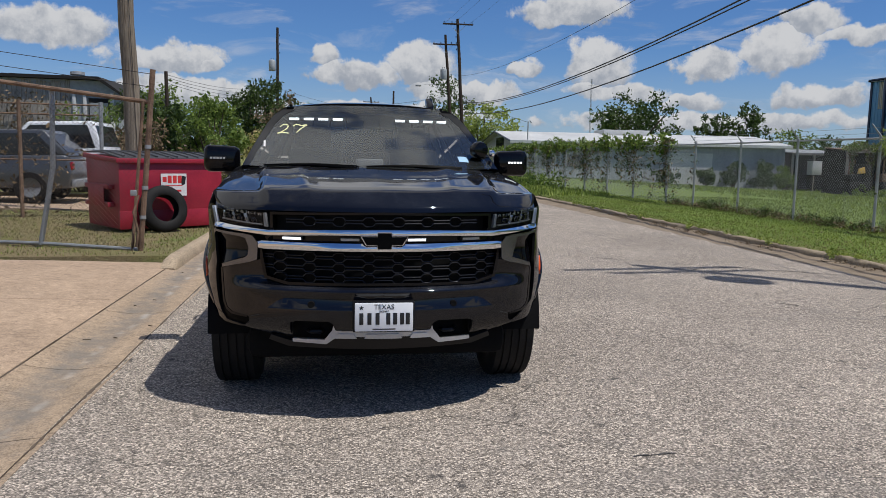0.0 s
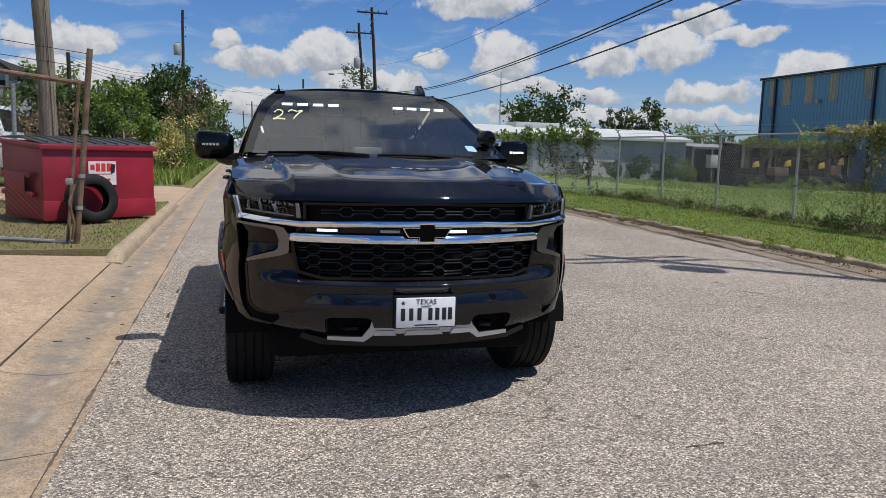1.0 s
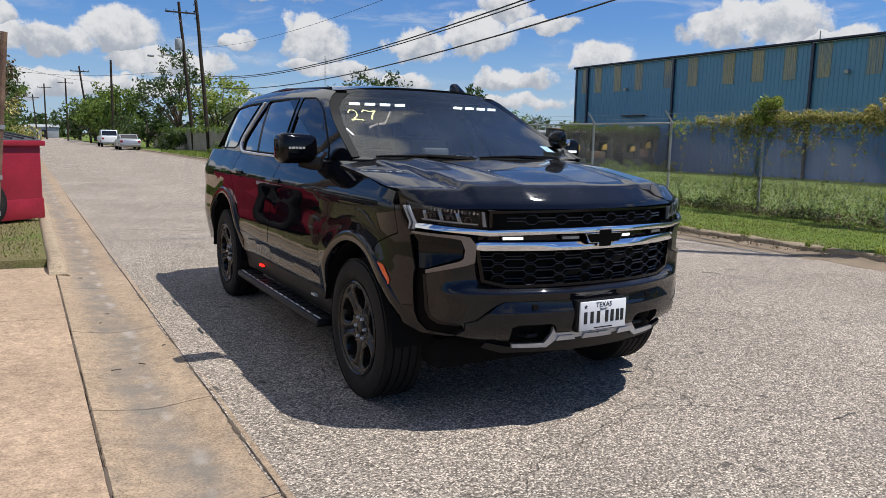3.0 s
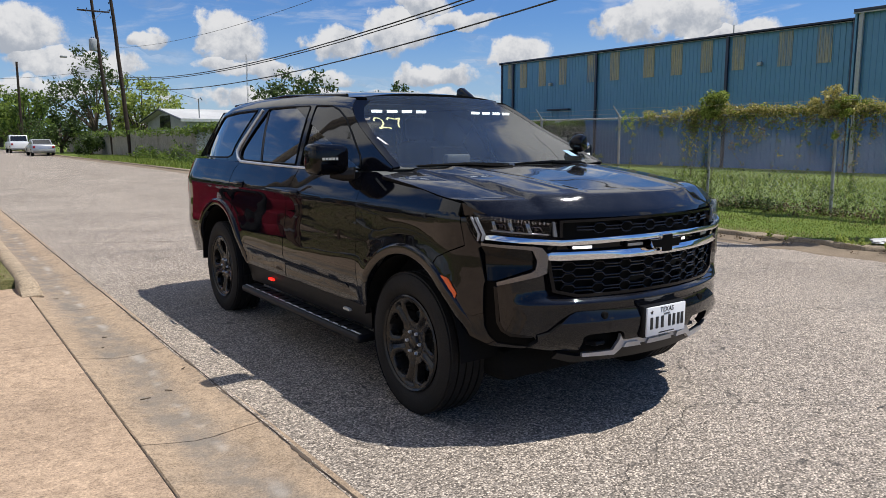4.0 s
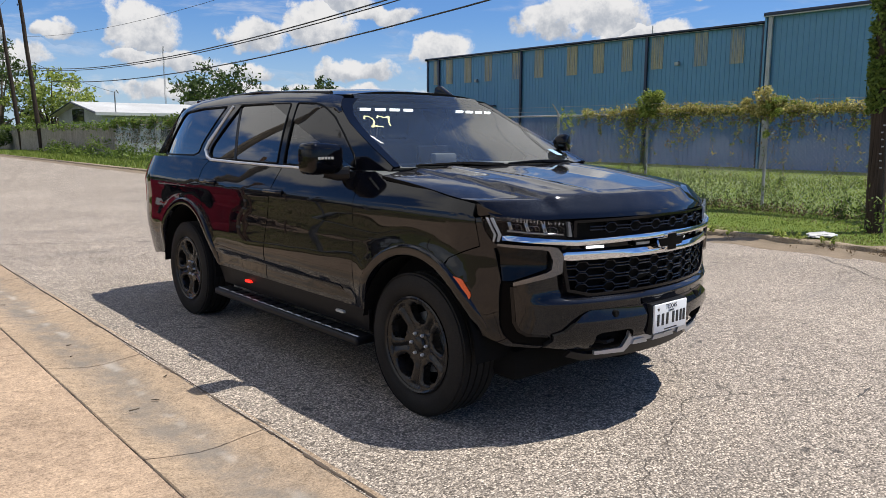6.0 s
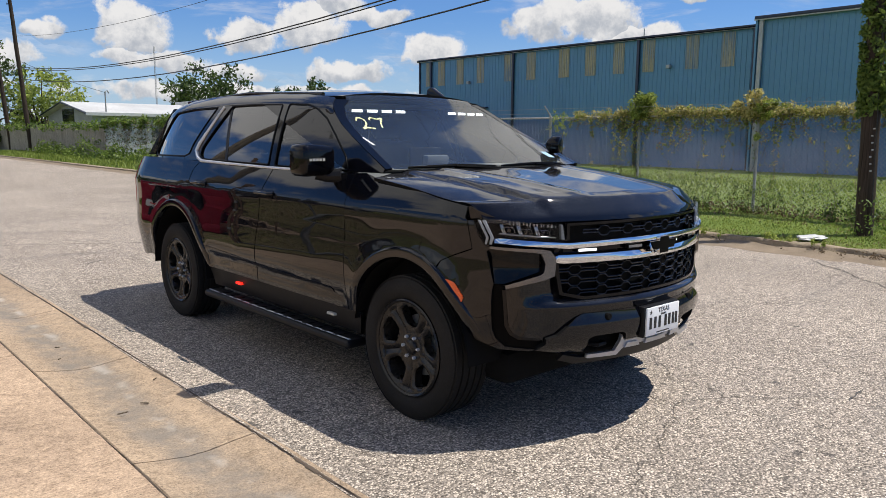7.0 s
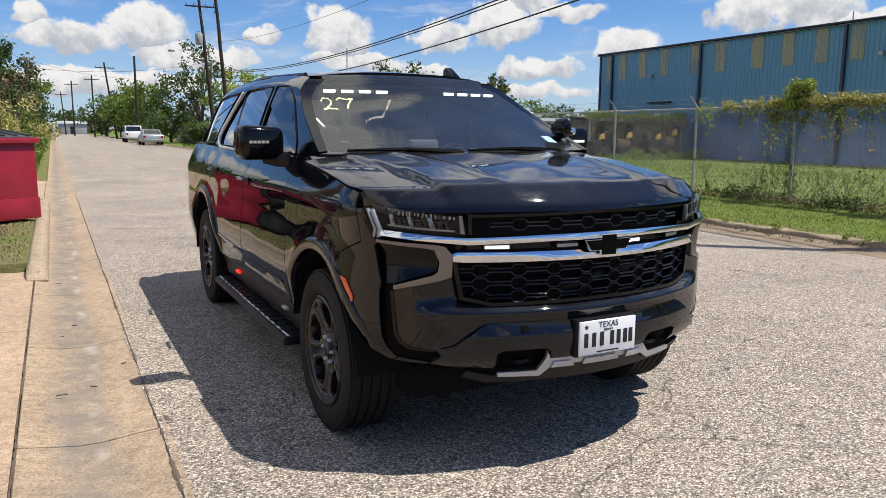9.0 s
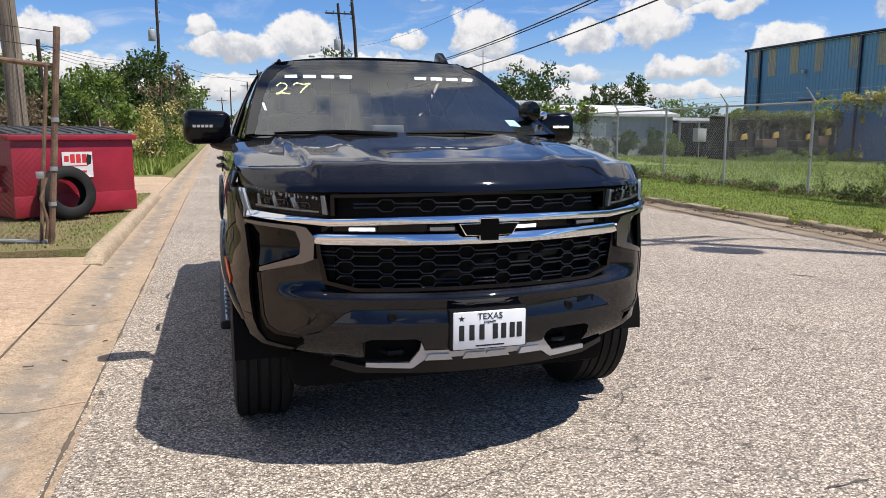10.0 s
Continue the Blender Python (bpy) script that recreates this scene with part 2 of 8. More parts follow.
    col = k.mix(k.math("MULTIPLY", line, 0.5), col, (0.05, 0.045, 0.04, 1))
    k.put(b.inputs["Base Color"], col)
    b.inputs["Roughness"].default_value = 0.88
    b.inputs["Specular IOR Level"].default_value = 0.3
    h = k.math("ADD", k.math("MULTIPLY", edge, -1.0), k.math("MULTIPLY", line, -1.5))
    k.put(b.inputs["Normal"], k.bump(h, 0.75, 0.007))
    return m


def concrete(name, base, stain, broom=True, flow=False):
    m, b, k = shader(name)
    co = k.coords()
    a, g, fine = k.noise(co, 0.9, 6.0, 0.65), k.noise(co, 5.0, 5.0, 0.65), k.noise(co, 75.0, 5.0, 0.75)
    mp = k.n.new("ShaderNodeMapping")
    mp.inputs["Scale"].default_value = (4.0, 60.0, 4.0)
    k.l.new(co, mp.inputs[0])
    streak = k.noise(mp.outputs[0], 1.2, 3.0, 0.6)
    c = k.ramp(a, [(0.28, tuple(x * 0.78 for x in base)), (0.5, base), (0.75, tuple(min(1, x * 1.18) for x in base))])
    c = k.mix(k.range(g, 0.52, 0.78, 0.0, 0.55), c, (*stain, 1))
    c = k.mix(0.75, c, k.mix(1.0, c, k.ramp(fine, [(0.3, (0.30, 0.29, 0.28)), (0.5, (1.0, 1.0, 1.0)), (0.7, (1.6, 1.6, 1.6))]), "MULTIPLY"))
    mott = k.noise(co, 17.0, 5.0, 0.7)
    c = k.mix(0.7, c, k.mix(1.0, c, k.ramp(mott, [(0.32, (0.62, 0.60, 0.58)), (0.5, (1.0, 1.0, 1.0)), (0.7, (1.32, 1.30, 1.28))]), "MULTIPLY"))
    pit = k.math("MULTIPLY", k.range(k.voronoi(co, 34.0), 0.20, 0.10), k.range(k.noise(co, 6.0, 3.0), 0.48, 0.60))
    c = k.mix(k.math("MULTIPLY", pit, 0.65), c, (0.06, 0.05, 0.042, 1))
    if broom:
        c = k.mix(0.45, c, k.mix(1.0, c, k.ramp(streak, [(0.3, (0.78, 0.76, 0.74)), (0.7, (1.15, 1.15, 1.15))]), "MULTIPLY"))
    if flow:
        sx = k.n.new("ShaderNodeSeparateXYZ")
        k.l.new(co, sx.inputs[0])
        wander = k.math("ADD", sx.outputs[0], k.math("MULTIPLY", k.math("SUBTRACT", k.noise(co, 0.7, 4.0), 0.5), 0.30))
        band = k.math("MULTIPLY", k.range(k.math("ABSOLUTE", k.math("ADD", wander, 2.02)), 0.22, 0.05, smooth=True), k.range(g, 0.25, 0.6))
        c = k.mix(k.math("MULTIPLY", band, 0.75), c, (0.17, 0.155, 0.135, 1))
        silt = k.math("MULTIPLY", k.range(k.math("ABSOLUTE", k.math("ADD", wander, 1.95)), 0.05, 0.01), k.range(k.noise(co, 3.0, 4.0), 0.5, 0.6))
        c = k.mix(k.math("MULTIPLY", silt, 0.6), c, (0.42, 0.38, 0.33, 1))
    k.put(b.inputs["Base Color"], c)
    b.inputs["Roughness"].default_value, b.inputs["Specular IOR Level"].default_value = 0.85, 0.3
    h = k.math("ADD", fine, k.math("MULTIPLY", streak, 0.8 if broom else 0.0))
    k.put(b.inputs["Normal"], k.bump(h, 0.7, 0.006))
    return m


def turf():
    m, b, k = shader("mown grass and bare soil")
    co = k.coords()
    a, g, f = k.noise(co, 0.12, 5.0, 0.6), k.noise(co, 1.3, 6.0, 0.65), k.noise(co, 55.0, 4.0, 0.7)
    grass = k.ramp(f, [(0.28, (0.036, 0.062, 0.012)), (0.55, (0.145, 0.200, 0.040)), (0.8, (0.30, 0.345, 0.10))])
    patch = k.noise(co, 0.5, 5.0, 0.65)
    grass = k.mix(k.range(a, 0.4, 0.7, 0.0, 0.4), grass, (0.16, 0.18, 0.05, 1))
    grass = k.mix(k.range(patch, 0.42, 0.68, 0.0, 0.6), grass, (0.095, 0.15, 0.028, 1))
    dry = k.ramp(f, [(0.3, (0.10, 0.08, 0.04)), (0.7, (0.30, 0.24, 0.13))])
    sepx = k.n.new("ShaderNodeSeparateXYZ")
    k.l.new(co, sepx.inputs[0])
    west = k.range(sepx.outputs[0], -1.5, -3.0)
    near = k.range(sepx.outputs[1], 17.0, 11.0)
    verge = k.math("MULTIPLY", k.range(sepx.outputs[0], 7.7, 7.0), 0.8)
    amount = k.math("MAXIMUM", k.math("MULTIPLY", k.math("MULTIPLY", west, near), k.range(g, 0.22, 0.50)), k.math("MULTIPLY", verge, k.range(g, 0.35, 0.6)))
    k.put(b.inputs["Base Color"], k.mix(amount, grass, dry))
    b.inputs["Roughness"].default_value, b.inputs["Specular IOR Level"].default_value = 0.95, 0.15
    k.put(b.inputs["Normal"], k.bump(f, 0.9, 0.03))
    return m


def leafage(name, a, c, trans=0.25):
    m, b, k = shader(name)
    r = k.n.new("ShaderNodeNewGeometry").outputs["Random Per Island"]
    big = k.noise(k.coords(), 1.1, 3.0)
    col = k.ramp(k.math("ADD", k.math("MULTIPLY", r, 0.7), k.math("MULTIPLY", big, 0.3)), [(0.15, a), (0.85, c)])
    k.put(b.inputs["Base Color"], col)
    b.inputs["Roughness"].default_value, b.inputs["Specular IOR Level"].default_value = 0.55, 0.35
    tr, mx = k.n.new("ShaderNodeBsdfTranslucent"), k.n.new("ShaderNodeMixShader")
    k.l.new(col, tr.inputs[0])
    mx.inputs[0].default_value = trans
    o = k.n["Material Output"]
    k.l.new(b.outputs[0], mx.inputs[1]), k.l.new(tr.outputs[0], mx.inputs[2]), k.l.new(mx.outputs[0], o.inputs[0])
    return m


def faded_panel():
    """Yellowed fibreglass under flaking blue overspray, streaked from top to bottom."""
    m, b, k = shader("streaked yellowed fibreglass")
    co = k.coords()
    mp = k.n.new("ShaderNodeMapping")
    mp.inputs["Scale"].default_value = (1.0, 6.0, 0.25)
    k.l.new(co, mp.inputs[0])
    streak = k.noise(mp.outputs[0], 1.3, 5.0, 0.65)
    big = k.noise(co, 0.13, 3.0)
    tan = k.ramp(k.noise(co, 9.0, 4.0), [(0.3, (0.27, 0.245, 0.165)), (0.7, (0.40, 0.36, 0.25))])
    k.put(b.inputs["Base Color"], k.mix(k.range(k.math("ADD", streak, k.math("MULTIPLY", k.math("SUBTRACT", big, 0.5), 0.5)), 0.42, 0.66), tan, (0.13, 0.20, 0.29, 1)))
    b.inputs["Roughness"].default_value = 0.6
    return m


def weathered_wood(name, base, dark):
    m, b, k = shader(name)
    co = k.coords()
    mp = k.n.new("ShaderNodeMapping")
    mp.inputs["Scale"].default_value = (22.0, 22.0, 0.9)
    k.l.new(co, mp.inputs[0])
    g = k.noise(mp.outputs[0], 1.6, 6.0, 0.65, 0.6)
    s = k.noise(co, 1.1, 4.0)
    c = k.ramp(g, [(0.3, dark), (0.55, base), (0.75, tuple(min(1, x * 1.35) for x in base))])
    c = k.mix(k.range(s, 0.5, 0.75, 0.0, 0.5), c, (*dark, 1))
    k.put(b.inputs["Base Color"], c)
    b.inputs["Roughness"].default_value, b.inputs["Specular IOR Level"].default_value = 0.9, 0.2
    k.put(b.inputs["Normal"], k.bump(g, 0.8, 0.015))
    return m


def glow(name, col, strength, base=(0.6, 0.6, 0.6)):
    m, b, k = shader(name)
    b.inputs["Base Color"].default_value = (*base, 1)
    b.inputs["Roughness"].default_value = 0.25
    b.inputs["Emission Color"].default_value = (*col, 1)
    b.inputs["Emission Strength"].default_value = strength
    return m


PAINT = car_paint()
GLASS_F = tinted_glass("windshield glass", (0.86, 0.91, 0.90), 0.0, 1.0, 0.038)
GLASS_D = tinted_glass("lightly tinted door glass", (0.42, 0.45, 0.45), 0.005, 1.25)
GLASS_S = tinted_glass("dark privacy glass", (0.035, 0.038, 0.042), 0.005, 1.6)
LENS = tinted_glass("clear lamp lens", (0.60, 0.63, 0.66), 0.0, 0.40)
CHROME = surface("polished chrome", (0.75, 0.76, 0.78), 0.07, 1.0, 0.04, bump=0.02)
SATIN = surface("satin silver plastic", (0.45, 0.45, 0.46), 0.32, 0.7, 0.08, bump=0.03)
SMOKE = surface("smoked chrome trim", (0.17, 0.17, 0.18), 0.22, 0.9, 0.08, bump=0.02)
BLACK = surface("textured black plastic", (0.006, 0.006, 0.007), 0.45, 0.0, 0.3, fine=300, bump=0.1, dist=0.001, spec=0.24)
GLOSSB = surface("gloss black plastic", (0.003, 0.003, 0.004), 0.07, 0.0, 0.2, bump=0.02, spec=0.26)
GRILLE = surface("satin black grille plastic", (0.005, 0.005, 0.006), 0.24, 0.0, 0.2, bump=0.03, spec=0.34)
INKB = surface("matt black badge", (0.003, 0.003, 0.003), 0.35, 0.0, 0.2, bump=0.0, spec=0.04)
DARK = surface("unlit black inner lining", (0.006, 0.006, 0.006), 0.9, 0.0, 0.2, spec=0.1)
RUBBER = surface("tyre rubber", (0.0085, 0.0082, 0.0082), 0.70, 0.0, 0.35, 3.0, 120, 0.2, spec=0.16, tint=(0.018, 0.017, 0.016))
WHEELB = surface("black painted steel wheel", (0.006, 0.006, 0.007), 0.22, 0.0, 0.4, 8.0, 90, 0.04, spec=0.32, tint=(0.018, 0.016, 0.014))
ALU = surface("bright anodised trim", (0.62, 0.63, 0.65), 0.28, 0.45, 0.08, bump=0.02)
TRIMCLOTH = surface("dark grey seat cloth", (0.035, 0.036, 0.04), 0.9, 0.0, 0.2, fine=400)
DASH = surface("dusty grey dashboard vinyl", (0.13, 0.133, 0.14), 0.7, 0.0, 0.15, fine=500)
ASPHALT = asphalt()
GUTTER = concrete("stained gutter concrete", (0.34, 0.255, 0.175), (0.20, 0.168, 0.132), False, True)
APRON = concrete("pinkish broomed concrete", (0.385, 0.282, 0.195), (0.27, 0.197, 0.142))
KERBC = concrete("old kerb concrete", (0.35, 0.275, 0.19), (0.15, 0.12, 0.085), False)
KERBE = concrete("crumbling mossy kerb", (0.28, 0.225, 0.155), (0.07, 0.062, 0.04), False)
JOINT = surface("dirty joint filler", (0.10, 0.075, 0.055), 0.95, bump=0.4)
SOIL = surface("reddish road grit", (0.21, 0.165, 0.118), 0.95, 0.0, 0.35, 2.0, 70, 0.7, 0.01, spec=0.2)
TURF = turf()
RED = surface("chalky red dumpster paint", (0.24, 0.006, 0.020), 0.45, 0.0, 0.22, 2.2, 40, 0.12, tint=(0.28, 0.012, 0.028))
LIDP = surface("black dumpster lid plastic", (0.03, 0.032, 0.036), 0.45, 0.0, 0.3, 3.0)
GALV = surface("weathered galvanised steel", (0.30, 0.31, 0.31), 0.6, 0.5, 0.22, 5.0, 80, 0.1)
RUST = surface("rusty steel pipe", (0.11, 0.060, 0.038), 0.8, 0.2, 0.5, 6.0, 60, 0.4, tint=(0.20, 0.13, 0.085))
POLEW = weathered_wood("weathered grey pole timber", (0.24, 0.20, 0.155), (0.09, 0.07, 0.05))
POLED = weathered_wood("creosoted pole timber", (0.055, 0.040, 0.030), (0.018, 0.013, 0.010))
FENCEW = weathered_wood("greyed fence boards", (0.36, 0.335, 0.30), (0.15, 0.13, 0.11))
CABLE = surface("black cable sheath", (0.012, 0.012, 0.012), 0.6)
# rusty wire, its colour darkened to paint in the backlit look
WIREDK = surface("rusty fence wire with backlit darkness painted in", (0.045, 0.036, 0.030), 0.8, 0.2, 0.4, 6.0, 60, 0.0)
WIRE = surface("weathered galvanised wire", (0.36, 0.37, 0.38), 0.5, 0.35, 0.12, 3.0, 40, 0.0)
BLUE = surface("faded blue sheet metal", (0.084, 0.218, 0.365), 0.42, 0.15, 0.10, 0.25, 6.0, 0.03)
NAVY = surface("dark blue trim metal", (0.018, 0.028, 0.055), 0.4, 0.2, 0.15, 0.6)
AMBER = faded_panel()
WHITEM = surface("white painted sheet metal", (0.52, 0.52, 0.50), 0.5, 0.1, 0.22, 0.35, 5.0, 0.04)
GREYM = surface("pale grey corrugated wall", (0.33, 0.35, 0.36), 0.6, 0.1, 0.32, 0.3, 6.0, 0.04)
# near-black; on shed walls and the doorway it paints in the inside shade
CONC_D = surface("near-black of dark parts and painted inside shade", (0.013, 0.012, 0.011), 0.9)
LEAF_A = leafage("broad green leaves", (0.052, 0.095, 0.016), (0.23, 0.31, 0.062), 0.45)
LEAF_D = leafage("dark oak leaves", (0.020, 0.040, 0.010), (0.090, 0.138, 0.030), 0.35)
LEAF_Y = leafage("yellow green vine leaves", (0.17, 0.165, 0.040), (0.62, 0.54, 0.21), 0.35)
LEAF_G = leafage("fresh green creeper leaves", (0.10, 0.155, 0.020), (0.44, 0.50, 0.12), 0.4)
LEAF_B = leafage("dry brown tendrils", (0.07, 0.045, 0.022), (0.24, 0.17, 0.09), 0.1)
BLADE = leafage("grass blades", (0.085, 0.135, 0.020), (0.30, 0.36, 0.075), 0.4)
DRYB = leafage("dry grass blades", (0.14, 0.12, 0.045), (0.34, 0.28, 0.14), 0.1)
BARK = weathered_wood("tree bark", (0.12, 0.095, 0.07), (0.04, 0.03, 0.022))
PLATEW = surface("white number plate", (0.75, 0.76, 0.76), 0.35, 0.0, 0.05, fine=20)
INK = surface("black print", (0.012, 0.012, 0.012), 0.5)
MARKER = surface("pale yellow window chalk", (0.70, 0.70, 0.36), 0.8, 0.0, 0.25, 40.0, 300)
PAPER = surface("weathered white sticker", (0.66, 0.64, 0.62), 0.6, 0.0, 0.15, 9.0, 60)
REDINK = surface("red sticker print", (0.55, 0.03, 0.03), 0.55, 0.0, 0.2, 20.0)
GREYCAR = surface("grey car paint", (0.075, 0.08, 0.085), 0.3, 0.4, 0.12, coat=0.6, bump=0.0)
WHITECAR = surface("white car paint", (0.72, 0.73, 0.74), 0.3, 0.0, 0.05, coat=0.6, bump=0.0)
SILVERCAR = surface("silver car paint", (0.42, 0.43, 0.44), 0.3, 0.5, 0.08, coat=0.6, bump=0.0)
CARGLASS = surface("dark car window", (0.015, 0.017, 0.02), 0.08, 0.0, 0.2, bump=0.0, spec=0.6)
YELLOWP = surface("faded yellow machine paint", (0.45, 0.28, 0.05), 0.6, 0.0, 0.3)
MARKR = glow("red marker lamp", (1.0, 0.02, 0.01), 1.6, (0.5, 0.02, 0.02))
WHITEL = glow("white strobe lamp", (0.95, 0.97, 1.0), 1.6)
DIMLED = surface("unlit lamp segment", (0.45, 0.44, 0.40), 0.3, 0.0, 0.2, 60, 200)
AMBERL = surface("orange side reflector", (0.75, 0.10, 0.015), 0.22, 0.0, 0.12, 60, 200, coat=0.5)
LAMPIN = surface("satin aluminised lamp reflector", (0.55, 0.57, 0.58), 0.22, 0.8, 0.25, 30, 200, bump=0.02)
DRL = surface("pale light guide plastic", (0.72, 0.77, 0.86), 0.18, 0.3, 0.05, 40, 200, bump=0.0, coat=0.5)
REDL = surface("red tail lamp lens", (0.30, 0.01, 0.012), 0.15, 0.0, 0.1, coat=0.6)


# ---- mesh helpers ----
def finish(me, mat, smooth=35):
    mats = mat if isinstance(mat, (list, tuple)) else [mat]
    for x in mats:
        me.materials.append(x)
    if smooth:
        me.shade_smooth()
        me.set_sharp_from_angle(angle=radians(smooth))


def thing(name, label, category, at=(0, 0, 0), group="", kind="", turn=0.0):
    """An empty at a thing's base, which its parts hang under."""
    ob = new(name)
    ob.matrix_basis = pose(*at, 0, 0, turn)
    return tagged(ob, label, category, group, kind)


def part(name, bm, mat, parent=None, label="", smooth=35):
    me = bpy.data.meshes.new(name)
    bm.to_mesh(me)
    bm.free()
    finish(me, mat, smooth)
    ob = new(name, me)
    ob.parent = parent
    if label:
        ob["label"] = label
    return ob


def raw(name, verts, faces, mat, parent=None, label="", smooth=0):
    me = bpy.data.meshes.new(name)
    me.from_pydata([tuple(map(float, v)) for v in verts], [], [tuple(map(int, f)) for f in faces])
    me.update()
    finish(me, mat, smooth)
    ob = new(name, me)
    ob.parent = parent
    if label:
        ob["label"] = label
    return ob


def box(lo, hi, bevel=0.0, bm=None, seg=2):
    b = bm or bmesh.new()
    c, s = [(p + q) / 2 for p, q in zip(lo, hi)], [q - p for p, q in zip(lo, hi)]
    g = bmesh.ops.create_cube(b, size=1.0, matrix=Matrix.LocRotScale(c, None, s))
    if bevel:
        es = list({e for v in g["verts"] for e in v.link_edges})
        bmesh.ops.bevel(b, geom=es, offset=bevel, segments=seg, affect="EDGES", profile=0.5)
    return b


def tube(points, radii, sides=8, bm=None, cap=True):
    """A round rod along points; radii is one number or one for each point."""
    b = bm or bmesh.new()
    ps = [Vector(p) for p in points]
    rs = list(radii) if isinstance(radii, (list, tuple)) else [radii] * len(ps)
    rings, ref = [], None
    for i, p in enumerate(ps):
        d = (ps[min(i + 1, len(ps) - 1)] - ps[max(i - 1, 0)]).normalized()
        if ref is None:
            ref = Vector((0, 0, 1)) if abs(d.z) < 0.9 else Vector((1, 0, 0))
        s = d.cross(ref).normalized()
        ref = s.cross(d).normalized()
        rings.append([b.verts.new(p + rs[i] * (math.cos(a) * s + math.sin(a) * ref)) for a in [2 * math.pi * k / sides for k in range(sides)]])
    for r, q in zip(rings, rings[1:]):
        for k in range(sides):
            b.faces.new((r[k], r[(k + 1) % sides], q[(k + 1) % sides], q[k]))
    if cap:
        b.faces.new(rings[0][::-1])
        b.faces.new(rings[-1])
    return b


def lathe(profile, sides=48, axis="x", bm=None, close=True):
    """Turns (along, radius) pairs about an axis."""
    b = bm or bmesh.new()
    rings = []
    for a, r in profile:
        ring = []
        for k in range(sides):
            t = 2 * math.pi * k / sides
            p = (a, r * math.cos(t), r * math.sin(t)) if axis == "x" else (r * math.cos(t), r * math.sin(t), a)
            ring.append(b.verts.new(p))
        rings.append(ring)
    for r, q in zip(rings, rings[1:]):
        for k in range(sides):
            b.faces.new((r[k], r[(k + 1) % sides], q[(k + 1) % sides], q[k]))
    if close:
        b.faces.new(rings[0][::-1]), b.faces.new(rings[-1])
    bmesh.ops.recalc_face_normals(b, faces=b.faces)
    return b


def prism(outline, lo, hi, axis="z", bm=None, bevel=0.0):
    """Pushes a flat outline from lo to hi along an axis."""
    b = bm or bmesh.new()
    at = {"z": lambda u, v, w: (u, v, w), "y": lambda u, v, w: (u, w, v), "x": lambda u, v, w: (w, u, v)}[axis]
    a = [b.verts.new(at(u, v, lo)) for u, v in outline]
    c = [b.verts.new(at(u, v, hi)) for u, v in outline]
    n = len(a)
    fs = [b.faces.new(a[::-1]), b.faces.new(c)] + [b.faces.new((a[i], a[(i + 1) % n], c[(i + 1) % n], c[i])) for i in range(n)]
    bmesh.ops.recalc_face_normals(b, faces=fs)
    if bevel:
        bmesh.ops.bevel(b, geom=list({e for f in fs for e in f.edges}), offset=bevel, segments=2, affect="EDGES", profile=0.5)
    return b


def round_poly(pts, r=0.02, n=3):
    """Rounds the corners of a flat outline."""
    res, k = [], len(pts)
    for i in range(k):
        p, a, c = Vector(pts[i]), Vector(pts[i - 1]), Vector(pts[(i + 1) % k])
        u, v = (a - p), (c - p)
        d = min(r, u.length * 0.45, v.length * 0.45)
        s, e = p + u.normalized() * d, p + v.normalized() * d
        for j in range(n + 1):
            t = j / n
            res.append(tuple((1 - t) ** 2 * s + 2 * t * (1 - t) * p + t * t * e))
    return res


